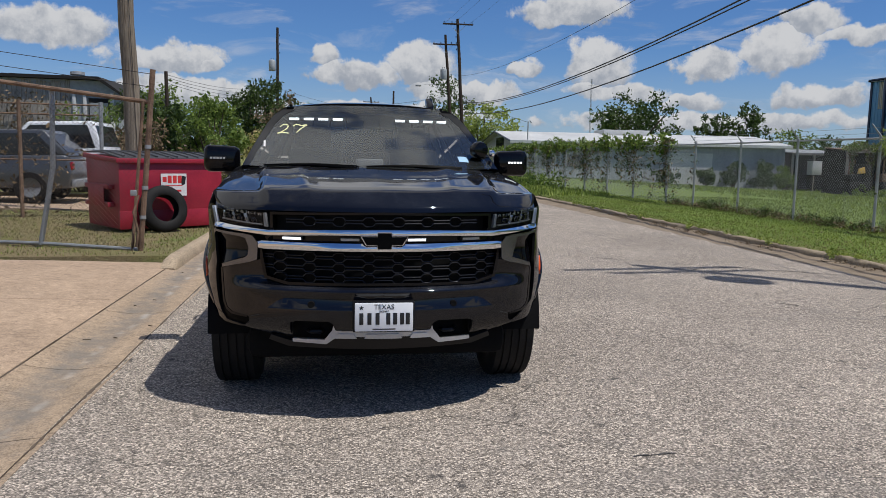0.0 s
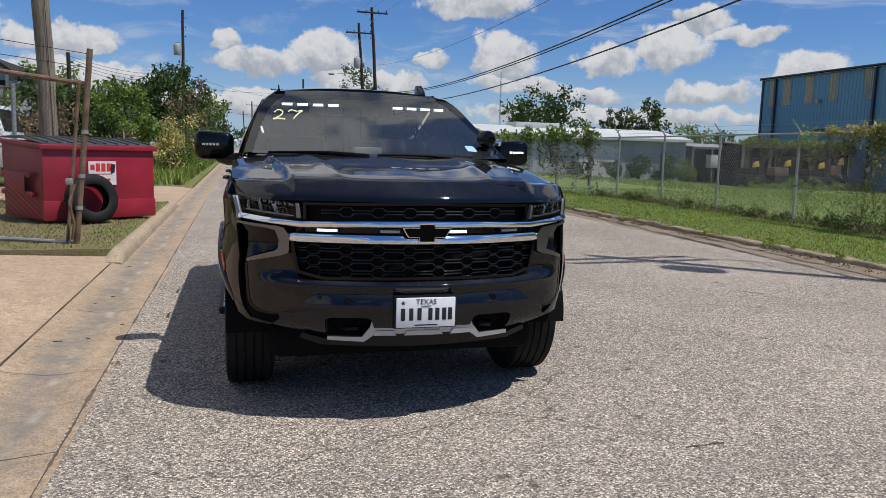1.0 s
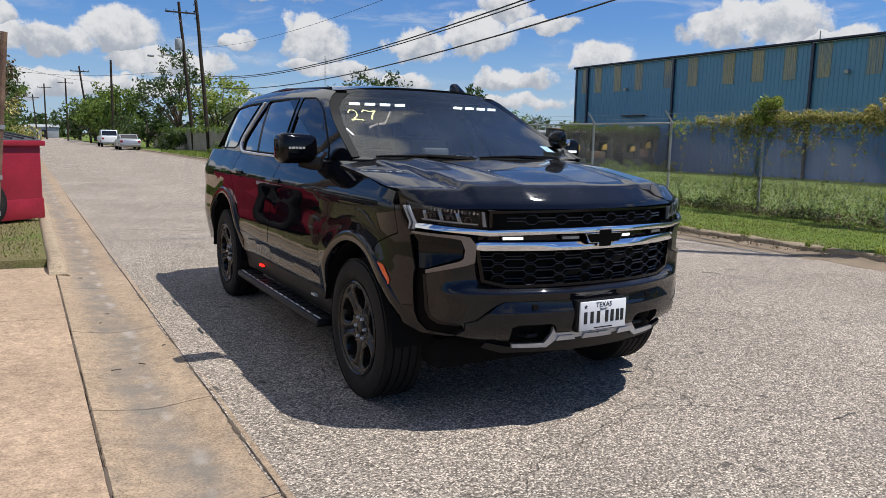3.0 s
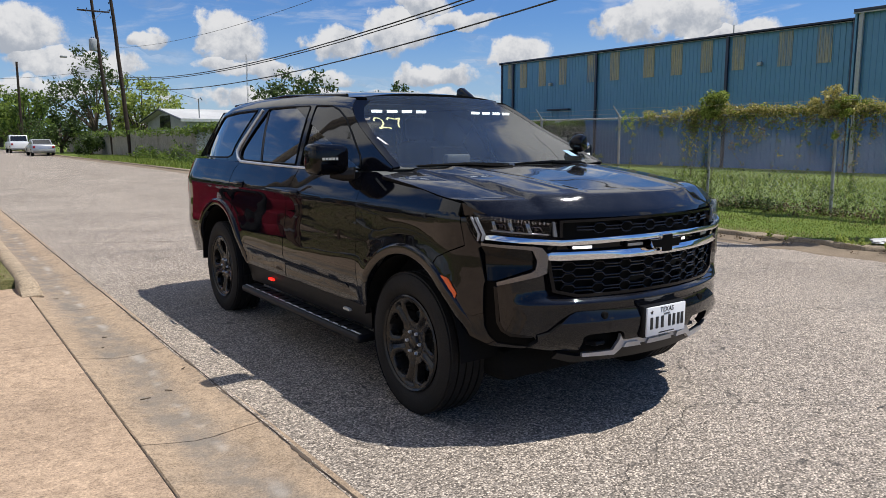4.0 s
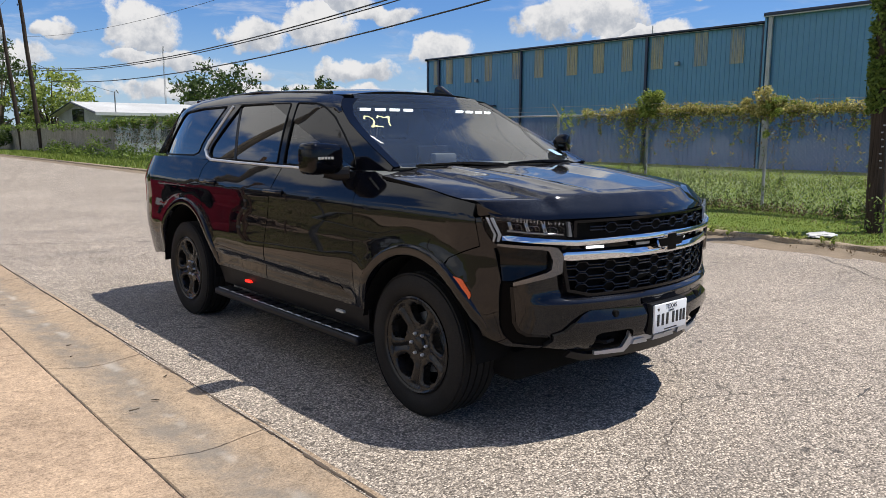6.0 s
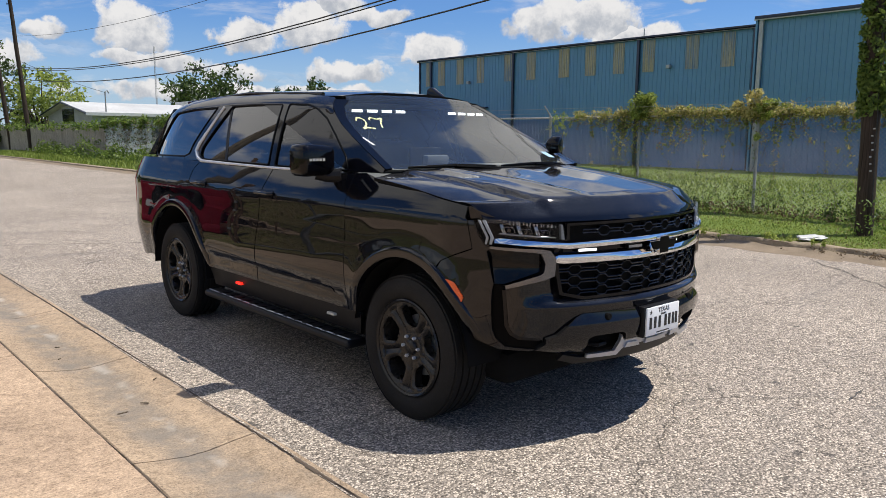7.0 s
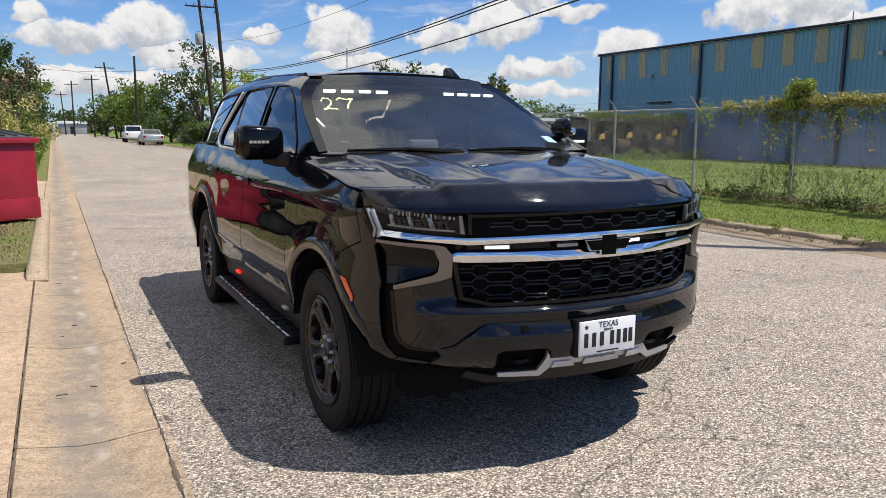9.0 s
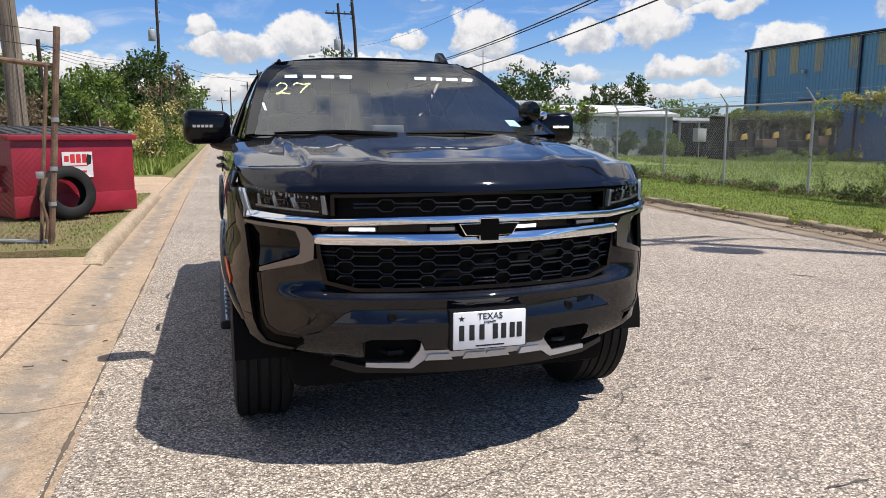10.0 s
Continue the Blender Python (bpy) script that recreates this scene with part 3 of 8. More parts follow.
def panel(name, outline, f, mat, parent, step=0.05, thick=0.012, label="", outward=None, lines=()):
    """A sheet of bodywork: a flat outline (u, v), cut into a fine net, laid on the surface f(u, v), with its true normals and a turned-in rim."""
    b = bmesh.new()
    b.faces.new([b.verts.new((u, v, 0)) for u, v in outline])
    bmesh.ops.triangulate(b, faces=b.faces[:])
    us, vs = [p[0] for p in outline], [p[1] for p in outline]
    for lo, hi, k in ((min(us), max(us), 0), (min(vs), max(vs), 1)):
        n = max(1, int((hi - lo) / step))
        for i in range(1, n):
            co = [0, 0, 0]
            no = [0, 0, 0]
            co[k], no[k] = lo + (hi - lo) * i / n, 1
            bmesh.ops.bisect_plane(b, geom=b.verts[:] + b.edges[:] + b.faces[:], plane_co=co, plane_no=no, dist=1e-6)
    for w in lines:
        bmesh.ops.bisect_plane(b, geom=b.verts[:] + b.edges[:] + b.faces[:], plane_co=(0, w, 0), plane_no=(0, 1, 0), dist=1e-6)
    bmesh.ops.remove_doubles(b, verts=b.verts[:], dist=1e-5)
    b.verts.index_update()
    flat = [(v.co.x, v.co.y) for v in b.verts]
    faces = [[v.index for v in q.verts] for q in b.faces]
    rim = [[v.index for v in e.verts] for e in b.edges if e.is_boundary]
    b.free()
    pos, nor = [], []
    for u, v in flat:
        p = Vector(f(u, v))
        h = 2e-3
        du, dv = Vector(f(u + h, v)) - Vector(f(u - h, v)), Vector(f(u, v + h)) - Vector(f(u, v - h))
        n = du.cross(dv).normalized()
        pos.append(p)
        nor.append(n)
    mid = nor[len(nor) // 2]
    if outward is not None and mid.dot(Vector(outward)) < 0:
        nor = [-n for n in nor]
    N = len(pos)
    verts = pos + ([] if mat in (GLASS_F, GLASS_S, GLASS_D, LENS) else [p - n * thick for p, n in zip(pos, nor)])
    polys, loops, kind = [], [], []
    pane = mat in (GLASS_F, GLASS_S, GLASS_D, LENS)
    for q in faces:
        a, c, d = (pos[i] for i in q[:3])
        if (c - a).cross(d - a).dot(nor[q[0]]) < 0:
            q = q[::-1]
        polys.append(q)
        kind.append(0)
        loops += [nor[i] for i in q]
        if pane:
            continue
        polys.append([i + N for i in q[::-1]])
        kind.append(1)
        loops += [-nor[i] for i in q[::-1]]
    for i, j in ([] if pane else rim):
        quad = [pos[i], pos[j], verts[j + N], verts[i + N]]
        n = (quad[1] - quad[0]).cross(quad[3] - quad[0])
        n = n.normalized() if n.length > 1e-12 else nor[i]
        k = len(verts)
        verts += quad
        polys.append([k, k + 1, k + 2, k + 3])
        kind.append(1)
        loops += [n] * 4
    me = bpy.data.meshes.new(name)
    me.from_pydata([tuple(v) for v in verts], [], polys)
    me.update()
    me.materials.append(mat)
    if mat is PAINT:
        me.materials.append(DARK)
        me.polygons.foreach_set("material_index", kind)
    me.shade_smooth()
    if len(me.loops) == len(loops):
        me.normals_split_custom_set([tuple(n) for n in loops])
    ob = new(name, me)
    ob.parent = parent
    if label:
        ob["label"] = label
    return ob


def lettering(name, text, size, mat, m, parent, label=""):
    cu = bpy.data.curves.new(name, "FONT")
    cu.body, cu.size, cu.extrude, cu.align_x, cu.align_y = text, size, 0.0008, "CENTER", "CENTER"
    tmp = bpy.data.objects.new(name, cu)
    scene.collection.objects.link(tmp)
    me = bpy.data.meshes.new_from_object(tmp.evaluated_get(bpy.context.evaluated_depsgraph_get()))
    bpy.data.objects.remove(tmp)
    me.materials.clear()
    me.materials.append(mat)
    ob = new(name, me)
    ob.parent = parent
    ob.matrix_basis = m
    if label:
        ob["label"] = label
    return ob


def scatter_leaves(centres, radius, count, size, rng, flat=0.0):
    """Corners and faces of count small leaves, heaped round the centres."""
    c = centres[rng.integers(0, len(centres), count)]
    r = radius[rng.integers(0, len(radius), count)][:, None] if isinstance(radius, np.ndarray) else radius
    d = rng.normal(size=(count, 3))
    d /= np.linalg.norm(d, axis=1)[:, None]
    p = c + d * r * (rng.random((count, 1)) ** 0.45)
    a = rng.normal(size=(count, 3))
    a /= np.linalg.norm(a, axis=1)[:, None]
    b = np.cross(a, rng.normal(size=(count, 3)))
    b /= np.linalg.norm(b, axis=1)[:, None] + 1e-9
    s = size * (0.6 + 0.8 * rng.random((count, 1)))
    v = np.stack([p - a * s, p + b * s * 0.45, p + a * s, p - b * s * 0.45], 1).reshape(-1, 3)
    f = np.arange(count * 4).reshape(-1, 4)
    return v, f


def blades(xy, z, height, rng, lean=0.5, width=0.012):
    n = len(xy)
    t = rng.random(n) * 2 * math.pi
    h = height * (0.5 + rng.random(n))
    w = width * (0.6 + 0.8 * rng.random(n))
    base = np.column_stack([xy, z])
    side = np.column_stack([np.cos(t), np.sin(t), np.zeros(n)]) * w[:, None]
    tip = base + np.column_stack([-np.sin(t) * h * lean * rng.random(n), np.cos(t) * h * lean * rng.random(n), h])
    v = np.stack([base - side, base + side, tip], 1).reshape(-1, 3)
    return v, np.arange(3 * n).reshape(-1, 3)


# ---- ground, road, kerbs ----
EDGE_W, GUT_W, EDGE_E, KERB_E = -1.70, -2.32, 6.45, 6.95


def lay(x, y):
    """Height of the land."""
    if -2.27 < x < KERB_E + 0.1:
        return -0.25
    if x < 0:
        if x > -11.5 and y < 5.20 and y > -30:
            return -0.15
        if x > -11.5 and 13.3 < y < 20.2:
            return -0.05
        return 0.09 + 0.012 * noise.noise((x * 0.6, y * 0.6, 0))
    a = min(1.0, max(0.0, (x - 11.0) / 34.0))
    return 0.10 + 0.03 * min(1, (x - 7) / 3) - 1.12 * a * a * (3 - 2 * a) + 0.012 * noise.noise((x * 0.5, y * 0.5, 3))


gx = [-2500, -600, -150, -60, -30, -20, -14, -11.6, -11.4] + [-11 + 0.5 * i for i in range(17)] + [-2.7, -2.30, -2.24, 0, 3, 7.0, 7.06, 7.3, 7.7] + [8 + 0.5 * i for i in range(16)] + [17, 20, 24, 28, 32, 36, 40, 45, 52, 60, 80, 120, 200, 600, 2500]
gy = [-2500, -500, -120, -40, -30.1, -29.9, -20, -12] + [-10 + i for i in range(15)] + [5.0, 5.18, 5.22, 5.6] + [6 + 0.5 * i for i in range(15)] + [13.25, 13.35, 15, 17, 19, 20.15, 20.25] + [21 + 2 * i for i in range(20)] + [64, 70, 80, 100, 140, 200, 300, 600, 3000]
gv = [(x, y, lay(x, y)) for y in gy for x in gx]
nx = len(gx)
gf = [(j * nx + i, j * nx + i + 1, (j + 1) * nx + i + 1, (j + 1) * nx + i) for j in range(len(gy) - 1) for i in range(nx - 1)]
tagged(raw("ground", gv, gf, TURF, smooth=60), "mown grass and dry soil beside the street", "ground", kind="structure")


def road_z(x, y):
    s = (x - EDGE_W) / (EDGE_E - EDGE_W)
    return 0.012 * math.sin(math.pi * min(1, max(0, s))) - 0.004 + 0.004 * noise.noise((x * 0.7, y * 0.35, 7))


rx = [EDGE_W + (EDGE_E + 0.55 - EDGE_W) * i / 26 for i in range(27)]
ry = [-60, -40, -25] + [-16 + 0.5 * i for i in range(100)] + [36, 40, 46, 54, 64, 80, 100, 140, 200, 300, 420]
rv = []
for y in ry:
    for i, x in enumerate(rx):
        rag = 0.018 * noise.noise((y * 6.0, 1.5, 0)) + 0.02 * noise.noise((y * 1.3, 4.5, 0)) if i == 0 else 0
        rv.append((x + rag, y, road_z(x, y)))
rv += [(rv[j * 27][0], y, -0.06) for j, y in enumerate(ry)]
rf = [(j * 27 + i, j * 27 + i + 1, (j + 1) * 27 + i + 1, (j + 1) * 27 + i) for j in range(len(ry) - 1) for i in range(26)]
o = 27 * len(ry)
rf += [(o + j, j * 27, (j + 1) * 27, o + j + 1) for j in range(len(ry) - 1)]
tagged(raw("road", rv, rf, ASPHALT, smooth=50), "pale worn chip-seal asphalt street with cracks", "road", kind="structure")


def strip(name, profile, ys, mat, parent=None, label="", wob=0.0, smooth=40):
    """A cross-section (x, z) drawn along y, with a slightly uneven line."""
    v = [(x + wob * noise.noise((y * 1.7, k * 0.3, 2)), y, z + wob * 0.7 * noise.noise((y * 2.3, k, 9))) for y in ys for k, (x, z) in enumerate(profile)]
    n = len(profile)
    f = [(j * n + i, j * n + i + 1, (j + 1) * n + i + 1, (j + 1) * n + i) for j in range(len(ys) - 1) for i in range(n - 1)]
    f += [tuple(range(n))[::-1], tuple((len(ys) - 1) * n + i for i in range(n))]
    return raw(name, v, f, mat, parent, label, smooth)


# gutter pan, cast in slabs with open joints
gut = tagged(new("gutter"), "stained tan concrete gutter pan along the asphalt", "gutter", kind="structure")
pan = [(GUT_W + 0.006, -0.12), (GUT_W + 0.006, 0.004), (GUT_W + 0.012, 0.010), (-2.18, -0.012), (-2.05, -0.030), (-1.95, -0.030), (-1.82, -0.016), (-1.66, -0.002), (-1.66, -0.12)]
cuts = [-40, -22, -12, -6.0, -4.6, -2.75, -0.95, 0.36, 2.15, 3.97, 5.8, 7.6, 9.4, 11.2, 13.0, 15, 18, 22, 28, 40, 70, 120, 250]
for a, b2 in zip(cuts, cuts[1:]):
    n = 2 + int(min(6, (b2 - a)))
    strip("slab", pan, [a + 0.005 + (b2 - a - 0.01) * i / n for i in range(n + 1)], GUTTER, gut)
strip("joint_filler", [(GUT_W - 0.05, -0.13), (GUT_W - 0.05, -0.018), (-1.75, -0.05), (-1.70, -0.13)], [-40, 250], JOINT, gut, "dirt in the open joints")

def ragged(name, x0, z0, wid, seed, mat, label):
    """A thin uneven ribbon of dirt lying along a joint."""
    v, ys = [], [-9 + 0.035 * i for i in range(700)]
    for y in ys:
        a = wid * min(1.1, max(0.05, 0.35 + 0.9 * noise.noise((y * 2.6, seed, 0)) + 0.9 * noise.noise((y * 19.0, seed, 2))))
        c = x0 + 0.4 * wid * noise.noise((y * 1.7, seed, 5))
        v += [(c - a, y, z0 - 0.004), (c - 0.3 * a, y, z0 + 0.003), (c + 0.3 * a, y, z0 + 0.003), (c + a, y, z0 - 0.004)]
    f = [(4 * j + i, 4 * j + i + 1, 4 * j + i + 5, 4 * j + i + 4) for j in range(len(ys) - 1) for i in range(3)]
    return tagged(raw(name, v, f, mat, smooth=60), label, "dirt", kind="stuff")


ragged("joint_dirt", GUT_W, 0.011, 0.016, 3, JOINT, "dark dirt packed in the driveway joint")
ragged("edge_dirt", -1.695, 0.0010, 0.013, 8, JOINT, "dark reddish grit along the ragged asphalt edge")

# driveway apron, in panels with a joint against the gutter
drive = tagged(new("driveway"), "broomed pinkish concrete driveway apron", "driveway", kind="structure")
for x0, x1 in ((-11.4, -5.4), (-5.39, GUT_W - 0.006)):
    for y0, y1 in ((-30, -9), (-8.99, -3.2), (-3.19, 2.62), (2.63, 5.16)):
        xs = [x0 + (x1 - x0) * i / 12 for i in range(13)]
        ys = [y0 + (y1 - y0) * i / 8 for i in range(9)]
        zz = lambda x, y: 0.012 + 0.022 * max(0, (GUT_W - x)) + 0.004 * noise.noise((x, y, 1))
        v = [(x, y, zz(x, y)) for y in ys for x in xs] + [(x, y, -0.12) for y in ys for x in xs]
        f = [(j * 13 + i, j * 13 + i + 1, (j + 1) * 13 + i + 1, (j + 1) * 13 + i) for j in range(8) for i in range(12)]
        e = [j * 13 for j in range(9)], [j * 13 + 12 for j in range(9)], list(range(13)), [8 * 13 + i for i in range(13)]
        for q in e:
            f += [(q[i], q[i + 1], q[i + 1] + 117, q[i] + 117) for i in range(len(q) - 1)]
        raw("slab", v, f, APRON, drive, smooth=40)
far_drive = strip("driveway_far", [(-11.4, -0.1), (-11.4, 0.16), (-2.7, 0.06), (GUT_W, 0.015), (GUT_W, -0.1)], [13.4, 15, 17, 18.5, 20.1], APRON)
tagged(far_drive, "second concrete driveway beyond the dumpster", "driveway", kind="structure")

# kerbs
kp = [(-2.195, -0.1), (-2.195, 0.02), (-2.21, 0.09), (-2.24, 0.130), (-2.27, 0.140), (-2.345, 0.138), (-2.385, 0.10), (-2.39, -0.1)]
ys = [4.62, 4.68, 4.75, 4.85, 5.0, 5.3, 5.7] + [6 + 0.5 * i for i in range(14)] + [12.9, 13.1, 13.3]
v, n = [], len(kp)
for y in ys:
    h = min(1.0, 0.15 + max(0.0, (y - 4.62) / 0.30), max(0.12, (13.4 - y) / 0.7))
    for k, (x, z) in enumerate(kp):
        v.append((x + 0.008 * noise.noise((y * 1.7, k * 0.3, 2)), y, z * h if z > 0 else z))
f = [(j * n + i, j * n + i + 1, (j + 1) * n + i + 1, (j + 1) * n + i) for j in range(len(ys) - 1) for i in range(n - 1)] + [tuple(range(n))[::-1], tuple((len(ys) - 1) * n + i for i in range(n))]
tagged(raw("kerb_west", v, f, KERBC, smooth=50), "rounded old concrete kerb beside the dumpster", "kerb", kind="structure")
ek = [(KERB_E - 0.02, -0.1), (KERB_E, 0.085), (KERB_E + 0.03, 0.108), (KERB_E + 0.11, 0.110), (KERB_E + 0.14, 0.085), (KERB_E + 0.14, -0.1)]
tagged(strip("kerb_east", ek, [-40, -20] + [-12 + 0.16 * i for i in range(260)] + [34, 38, 44, 52, 60, 90], KERBE, wob=0.05, smooth=50), "crumbling low concrete kerb before the verge", "kerb", kind="structure")
gritp = [(6.36, -0.03), (6.46, -0.003), (6.56, 0.004), (6.66, 0.010), (6.74, 0.018), (KERB_E - 0.09, 0.028), (KERB_E + 0.02, 0.045), (KERB_E + 0.02, -0.1)]
tagged(strip("verge_grit", gritp, [-30, -15] + [-12 + 0.35 * i for i in range(120)] + [34, 45, 60, 100], SOIL, wob=0.05, smooth=50), "reddish grit washed against the kerb", "soil", kind="structure")


# ---- the black sport utility vehicle ----
def plan(u):
    """The front of the vehicle seen from above: u runs from the middle round the corner to the flank."""
    s, u = (1 if u >= 0 else -1), abs(u)
    if u <= 0.70:
        return s * u, -0.92 + 0.36 * u * u
    t = (u - 0.70) / 0.52
    if t < 1:
        a, b, c = (1 - t) ** 2, 2 * t * (1 - t), t * t
        return s * (a * 0.70 + b * 0.97 + c * 0.985), a * -0.7436 + b * -0.608 + c * -0.30
    return s * 0.985, -0.30 + (u - 1.22)


def steps(p, t):
    """Smooth curve through (t, value) pairs."""
    if t <= p[0][0]:
        return p[0][1]
    for i in range(len(p) - 1):
        (a, u), (b, v) = p[i], p[i + 1]
        if t <= b:
            h = b - a
            m0 = (v - p[i - 1][1]) / (b - p[i - 1][0]) if i else (v - u) / h
            m1 = (p[i + 2][1] - u) / (p[i + 2][0] - a) if i + 2 < len(p) else (v - u) / h
            s = (t - a) / h
            return (2 * s**3 - 3 * s**2 + 1) * u + (s**3 - 2 * s**2 + s) * h * m0 + (-2 * s**3 + 3 * s**2) * v + (s**3 - s**2) * h * m1
    return p[-1][1]


def half(y):
    if y < -0.30:
        lo, hi = 0.0, 1.22
        for _ in range(30):
            m = (lo + hi) / 2
            if plan(m)[1] < y:
                lo = m
            else:
                hi = m
        return plan(lo)[0]
    if y > 3.75:
        s = min((y - 3.75) / 0.57, 0.999)
        return 0.985 - 0.30 * (1 - math.sqrt(1 - s * s))
    return 0.985


FLANK = [(0.20, 0.90), (0.45, 0.952), (0.58, 0.978), (0.68, 0.997), (0.76, 1.003), (0.87, 0.998), (0.97, 0.991), (1.06, 0.993), (1.115, 0.995), (1.150, 0.986), (1.20, 0.965), (1.27, 0.932), (1.34, 0.897)]
HOODZ = [(0.0, 1.122), (0.012, 1.146), (0.05, 1.186), (0.088, 1.221), (0.102, 1.229), (0.13, 1.235), (0.25, 1.253), (0.5, 1.288), (0.8, 1.318), (1.1, 1.342), (1.4, 1.352)]


def flank(y, z):
    lip = 0.0
    for c, r in ((0.0, 0.53), (3.04, 0.56)):
        d = math.hypot(y - c, z - 0.41) - r
        lip = max(lip, 0.008 * math.exp(-(d / 0.06) ** 2))
    crease = -0.010 * math.exp(-((z - 0.60) / 0.035) ** 2) if 0.6 < y < 2.5 else 0.0
    return half(y) * steps(FLANK, z) + lip + crease


def roof_c(y):
    return steps([(0.9, 1.775), (1.15, 1.825), (1.6, 1.862), (2.4, 1.885), (3.0, 1.882), (3.5, 1.858), (3.95, 1.815), (4.2, 1.78)], y)


def cabin(y, z):
    e = roof_c(y) - 0.046
    x = 0.902 - 0.30 * (z - 1.30) - 0.27 * max(0.0, z - 1.30) ** 2 - 0.009 * (y - 2.0) ** 2 - 8.0 * max(0.0, z - (e - 0.08)) ** 2
    return x - 0.24 * max(0.0, y - 3.35) ** 2


def screen(x, z):
    return steps([(1.28, 0.02), (1.345, 0.185), (1.45, 0.43), (1.60, 0.77), (1.72, 0.985), (1.80, 1.11), (1.86, 1.2)], z) + 0.10 * (x / 0.75) ** 2


def hood_z(x, y):
    ax = abs(x)
    d = y - (plan(ax)[1] if ax < 0.70 else plan_y(ax)) - 0.035
    z = steps(HOODZ, d) if d > 0 else HOODZ[0][1] + 1.9 * d
    ridge = 0.007 * math.exp(-((ax - (0.47 + 0.10 * y)) / 0.045) ** 2) - 0.004 * math.exp(-((ax - 0.20) / 0.2) ** 2)
    s = min(1, max(0, (ax - 0.615 - 0.10 * max(0, d)) / 0.05))
    dome = 0.013 - 0.034 * s * s * (3 - 2 * s)
    return z + (ridge + dome * (1 - 0.5 * min(1, max(0, d)))) * min(1, max(0, d * 6)) - 0.05 * max(0, ax - 0.55) ** 2


def plan_y(x):
    lo, hi = 0.70, 1.22
    for _ in range(26):
        m = (lo + hi) / 2
        if plan(m)[0] < x:
            lo = m
        else:
            hi = m
    return plan(lo)[1]


def u_of(y):
    lo, hi = 0.0, 1.6
    for _ in range(30):
        m = (lo + hi) / 2
        if plan(m)[1] < y:
            lo = m
        else:
            hi = m
    return lo


def mirrored(half_pts):
    """Closes an outline given for the right half (from the middle out and back)."""
    return list(half_pts) + [(-u, v) for u, v in reversed(half_pts) if abs(u) > 1e-6]


def arc(cy, cz, r, a0, a1, n=14):
    return [(cy + r * math.cos(radians(a0 + (a1 - a0) * i / n)), cz + r * math.sin(radians(a0 + (a1 - a0) * i / n))) for i in range(n + 1)]


car = thing("police_suv", "black sport utility vehicle with chrome grille bars and strobe lamps", "car")

BUMPZ = [(0.38, 0.13), (0.44, 0.045), (0.50, 0.012), (0.56, 0.002), (0.64, 0.0), (0.69, -0.002), (0.703, -0.010), (0.715, -0.010), (0.742, 0.026), (0.76, 0.05), (0.9, 0.05)]


def nose(off, prof=None):
    """Surface of the front: off metres inward of the plan line, plus a profile by height."""
    def f(u, z):
        x, y = plan(u)
        x1, y1 = plan(u + 1e-3)
        t = Vector((x1 - x, y1 - y)).normalized()
        d = off + (steps(prof, z) if prof else 0.0)
        return (x - t.y * d, y + t.x * d, z)
    return f


def bump_f(u, z):
    return nose(0.0, BUMPZ)(u, z) if abs(u) < 0.60 else nose(0.0, [(zz, d * max(0.0, 1 - (abs(u) - 0.60) / 0.22)) for zz, d in BUMPZ])(u, z)


# front bumper: middle with the tow openings cut out of its lower edge, then the cheeks
gap = 0.004
mid = [(0, 0.742), (0.50, 0.738), (0.60, 0.752), (0.635, 0.79), (0.652, 0.865), (0.70, 0.850), (0.875, 0.806), (0.884, 0.80), (0.866, 0.62), (0.845, 0.585), (0.80, 0.562), (0.712, 0.552), (0.70, 0.530), (0.74, 0.497), (0.60, 0.474), (0.485, 0.470), (0.48, 0.538), (0.455, 0.550), (0.285, 0.552), (0.262, 0.540), (0.25, 0.505), (0, 0.505)]
panel("front_bumper", mirrored(mid), bump_f, PAINT, car, 0.04, 0.02, outward=(0, -1, 0), lines=(0.69, 0.703, 0.715, 0.728, 0.742))
low = [(0, 0.670), (0.515, 0.668), (0.552, 0.652), (0.648, 0.571), (0.70, 0.556), (0.70, 0.530), (0.735, 0.500), (0.60, 0.466), (0.49, 0.463), (0.484, 0.540), (0.455, 0.553), (0.285, 0.555), (0.262, 0.543), (0.25, 0.508), (0, 0.508)]
panel("bumper_lower_face", mirrored(low), nose(0.0, [(0.46, 0.03), (0.50, -0.004), (0.55, -0.020), (0.612, -0.024), (0.62, -0.022), (0.668, -0.004)]), PAINT, car, 0.04, 0.03, "creased lower bumper face", outward=(0, -1, 0), lines=(0.612, 0.62))
panel("bumper_backing", mirrored([(0, 0.79), (0.62, 0.80), (0.93, 0.80), (0.95, 0.52), (0.62, 0.44), (0, 0.43)]), nose(0.11), DARK, car, 0.12, 0.01, outward=(0, -1, 0))
panel("grille_backing", mirrored([(0, 1.125), (0.62, 1.115), (0.66, 0.98), (0.66, 0.78), (0.52, 0.735), (0, 0.735)]), nose(0.085), DARK, car, 0.12, 0.01, outward=(0, -1, 0))
panel("skid_plate", mirrored([(0, 0.50), (0.25, 0.50), (0.262, 0.532), (0.27, 0.502), (0.31, 0.452), (0.478, 0.452), (0.478, 0.434), (0.30, 0.428), (0.24, 0.47), (0, 0.47)]), nose(0.006), SATIN, car, 0.05, 0.02, "satin silver lower skid trim", outward=(0, -1, 0))
panel("lower_valance", mirrored([(0, 0.468), (0.235, 0.468), (0.297, 0.426), (0.50, 0.432), (0.60, 0.46), (0.62, 0.43), (0.52, 0.395), (0, 0.392)]), nose(0.012, [(0.38, 0.05), (0.47, 0.0)]), BLACK, car, 0.06, 0.02, "black plastic valance", outward=(0, -1, 0))
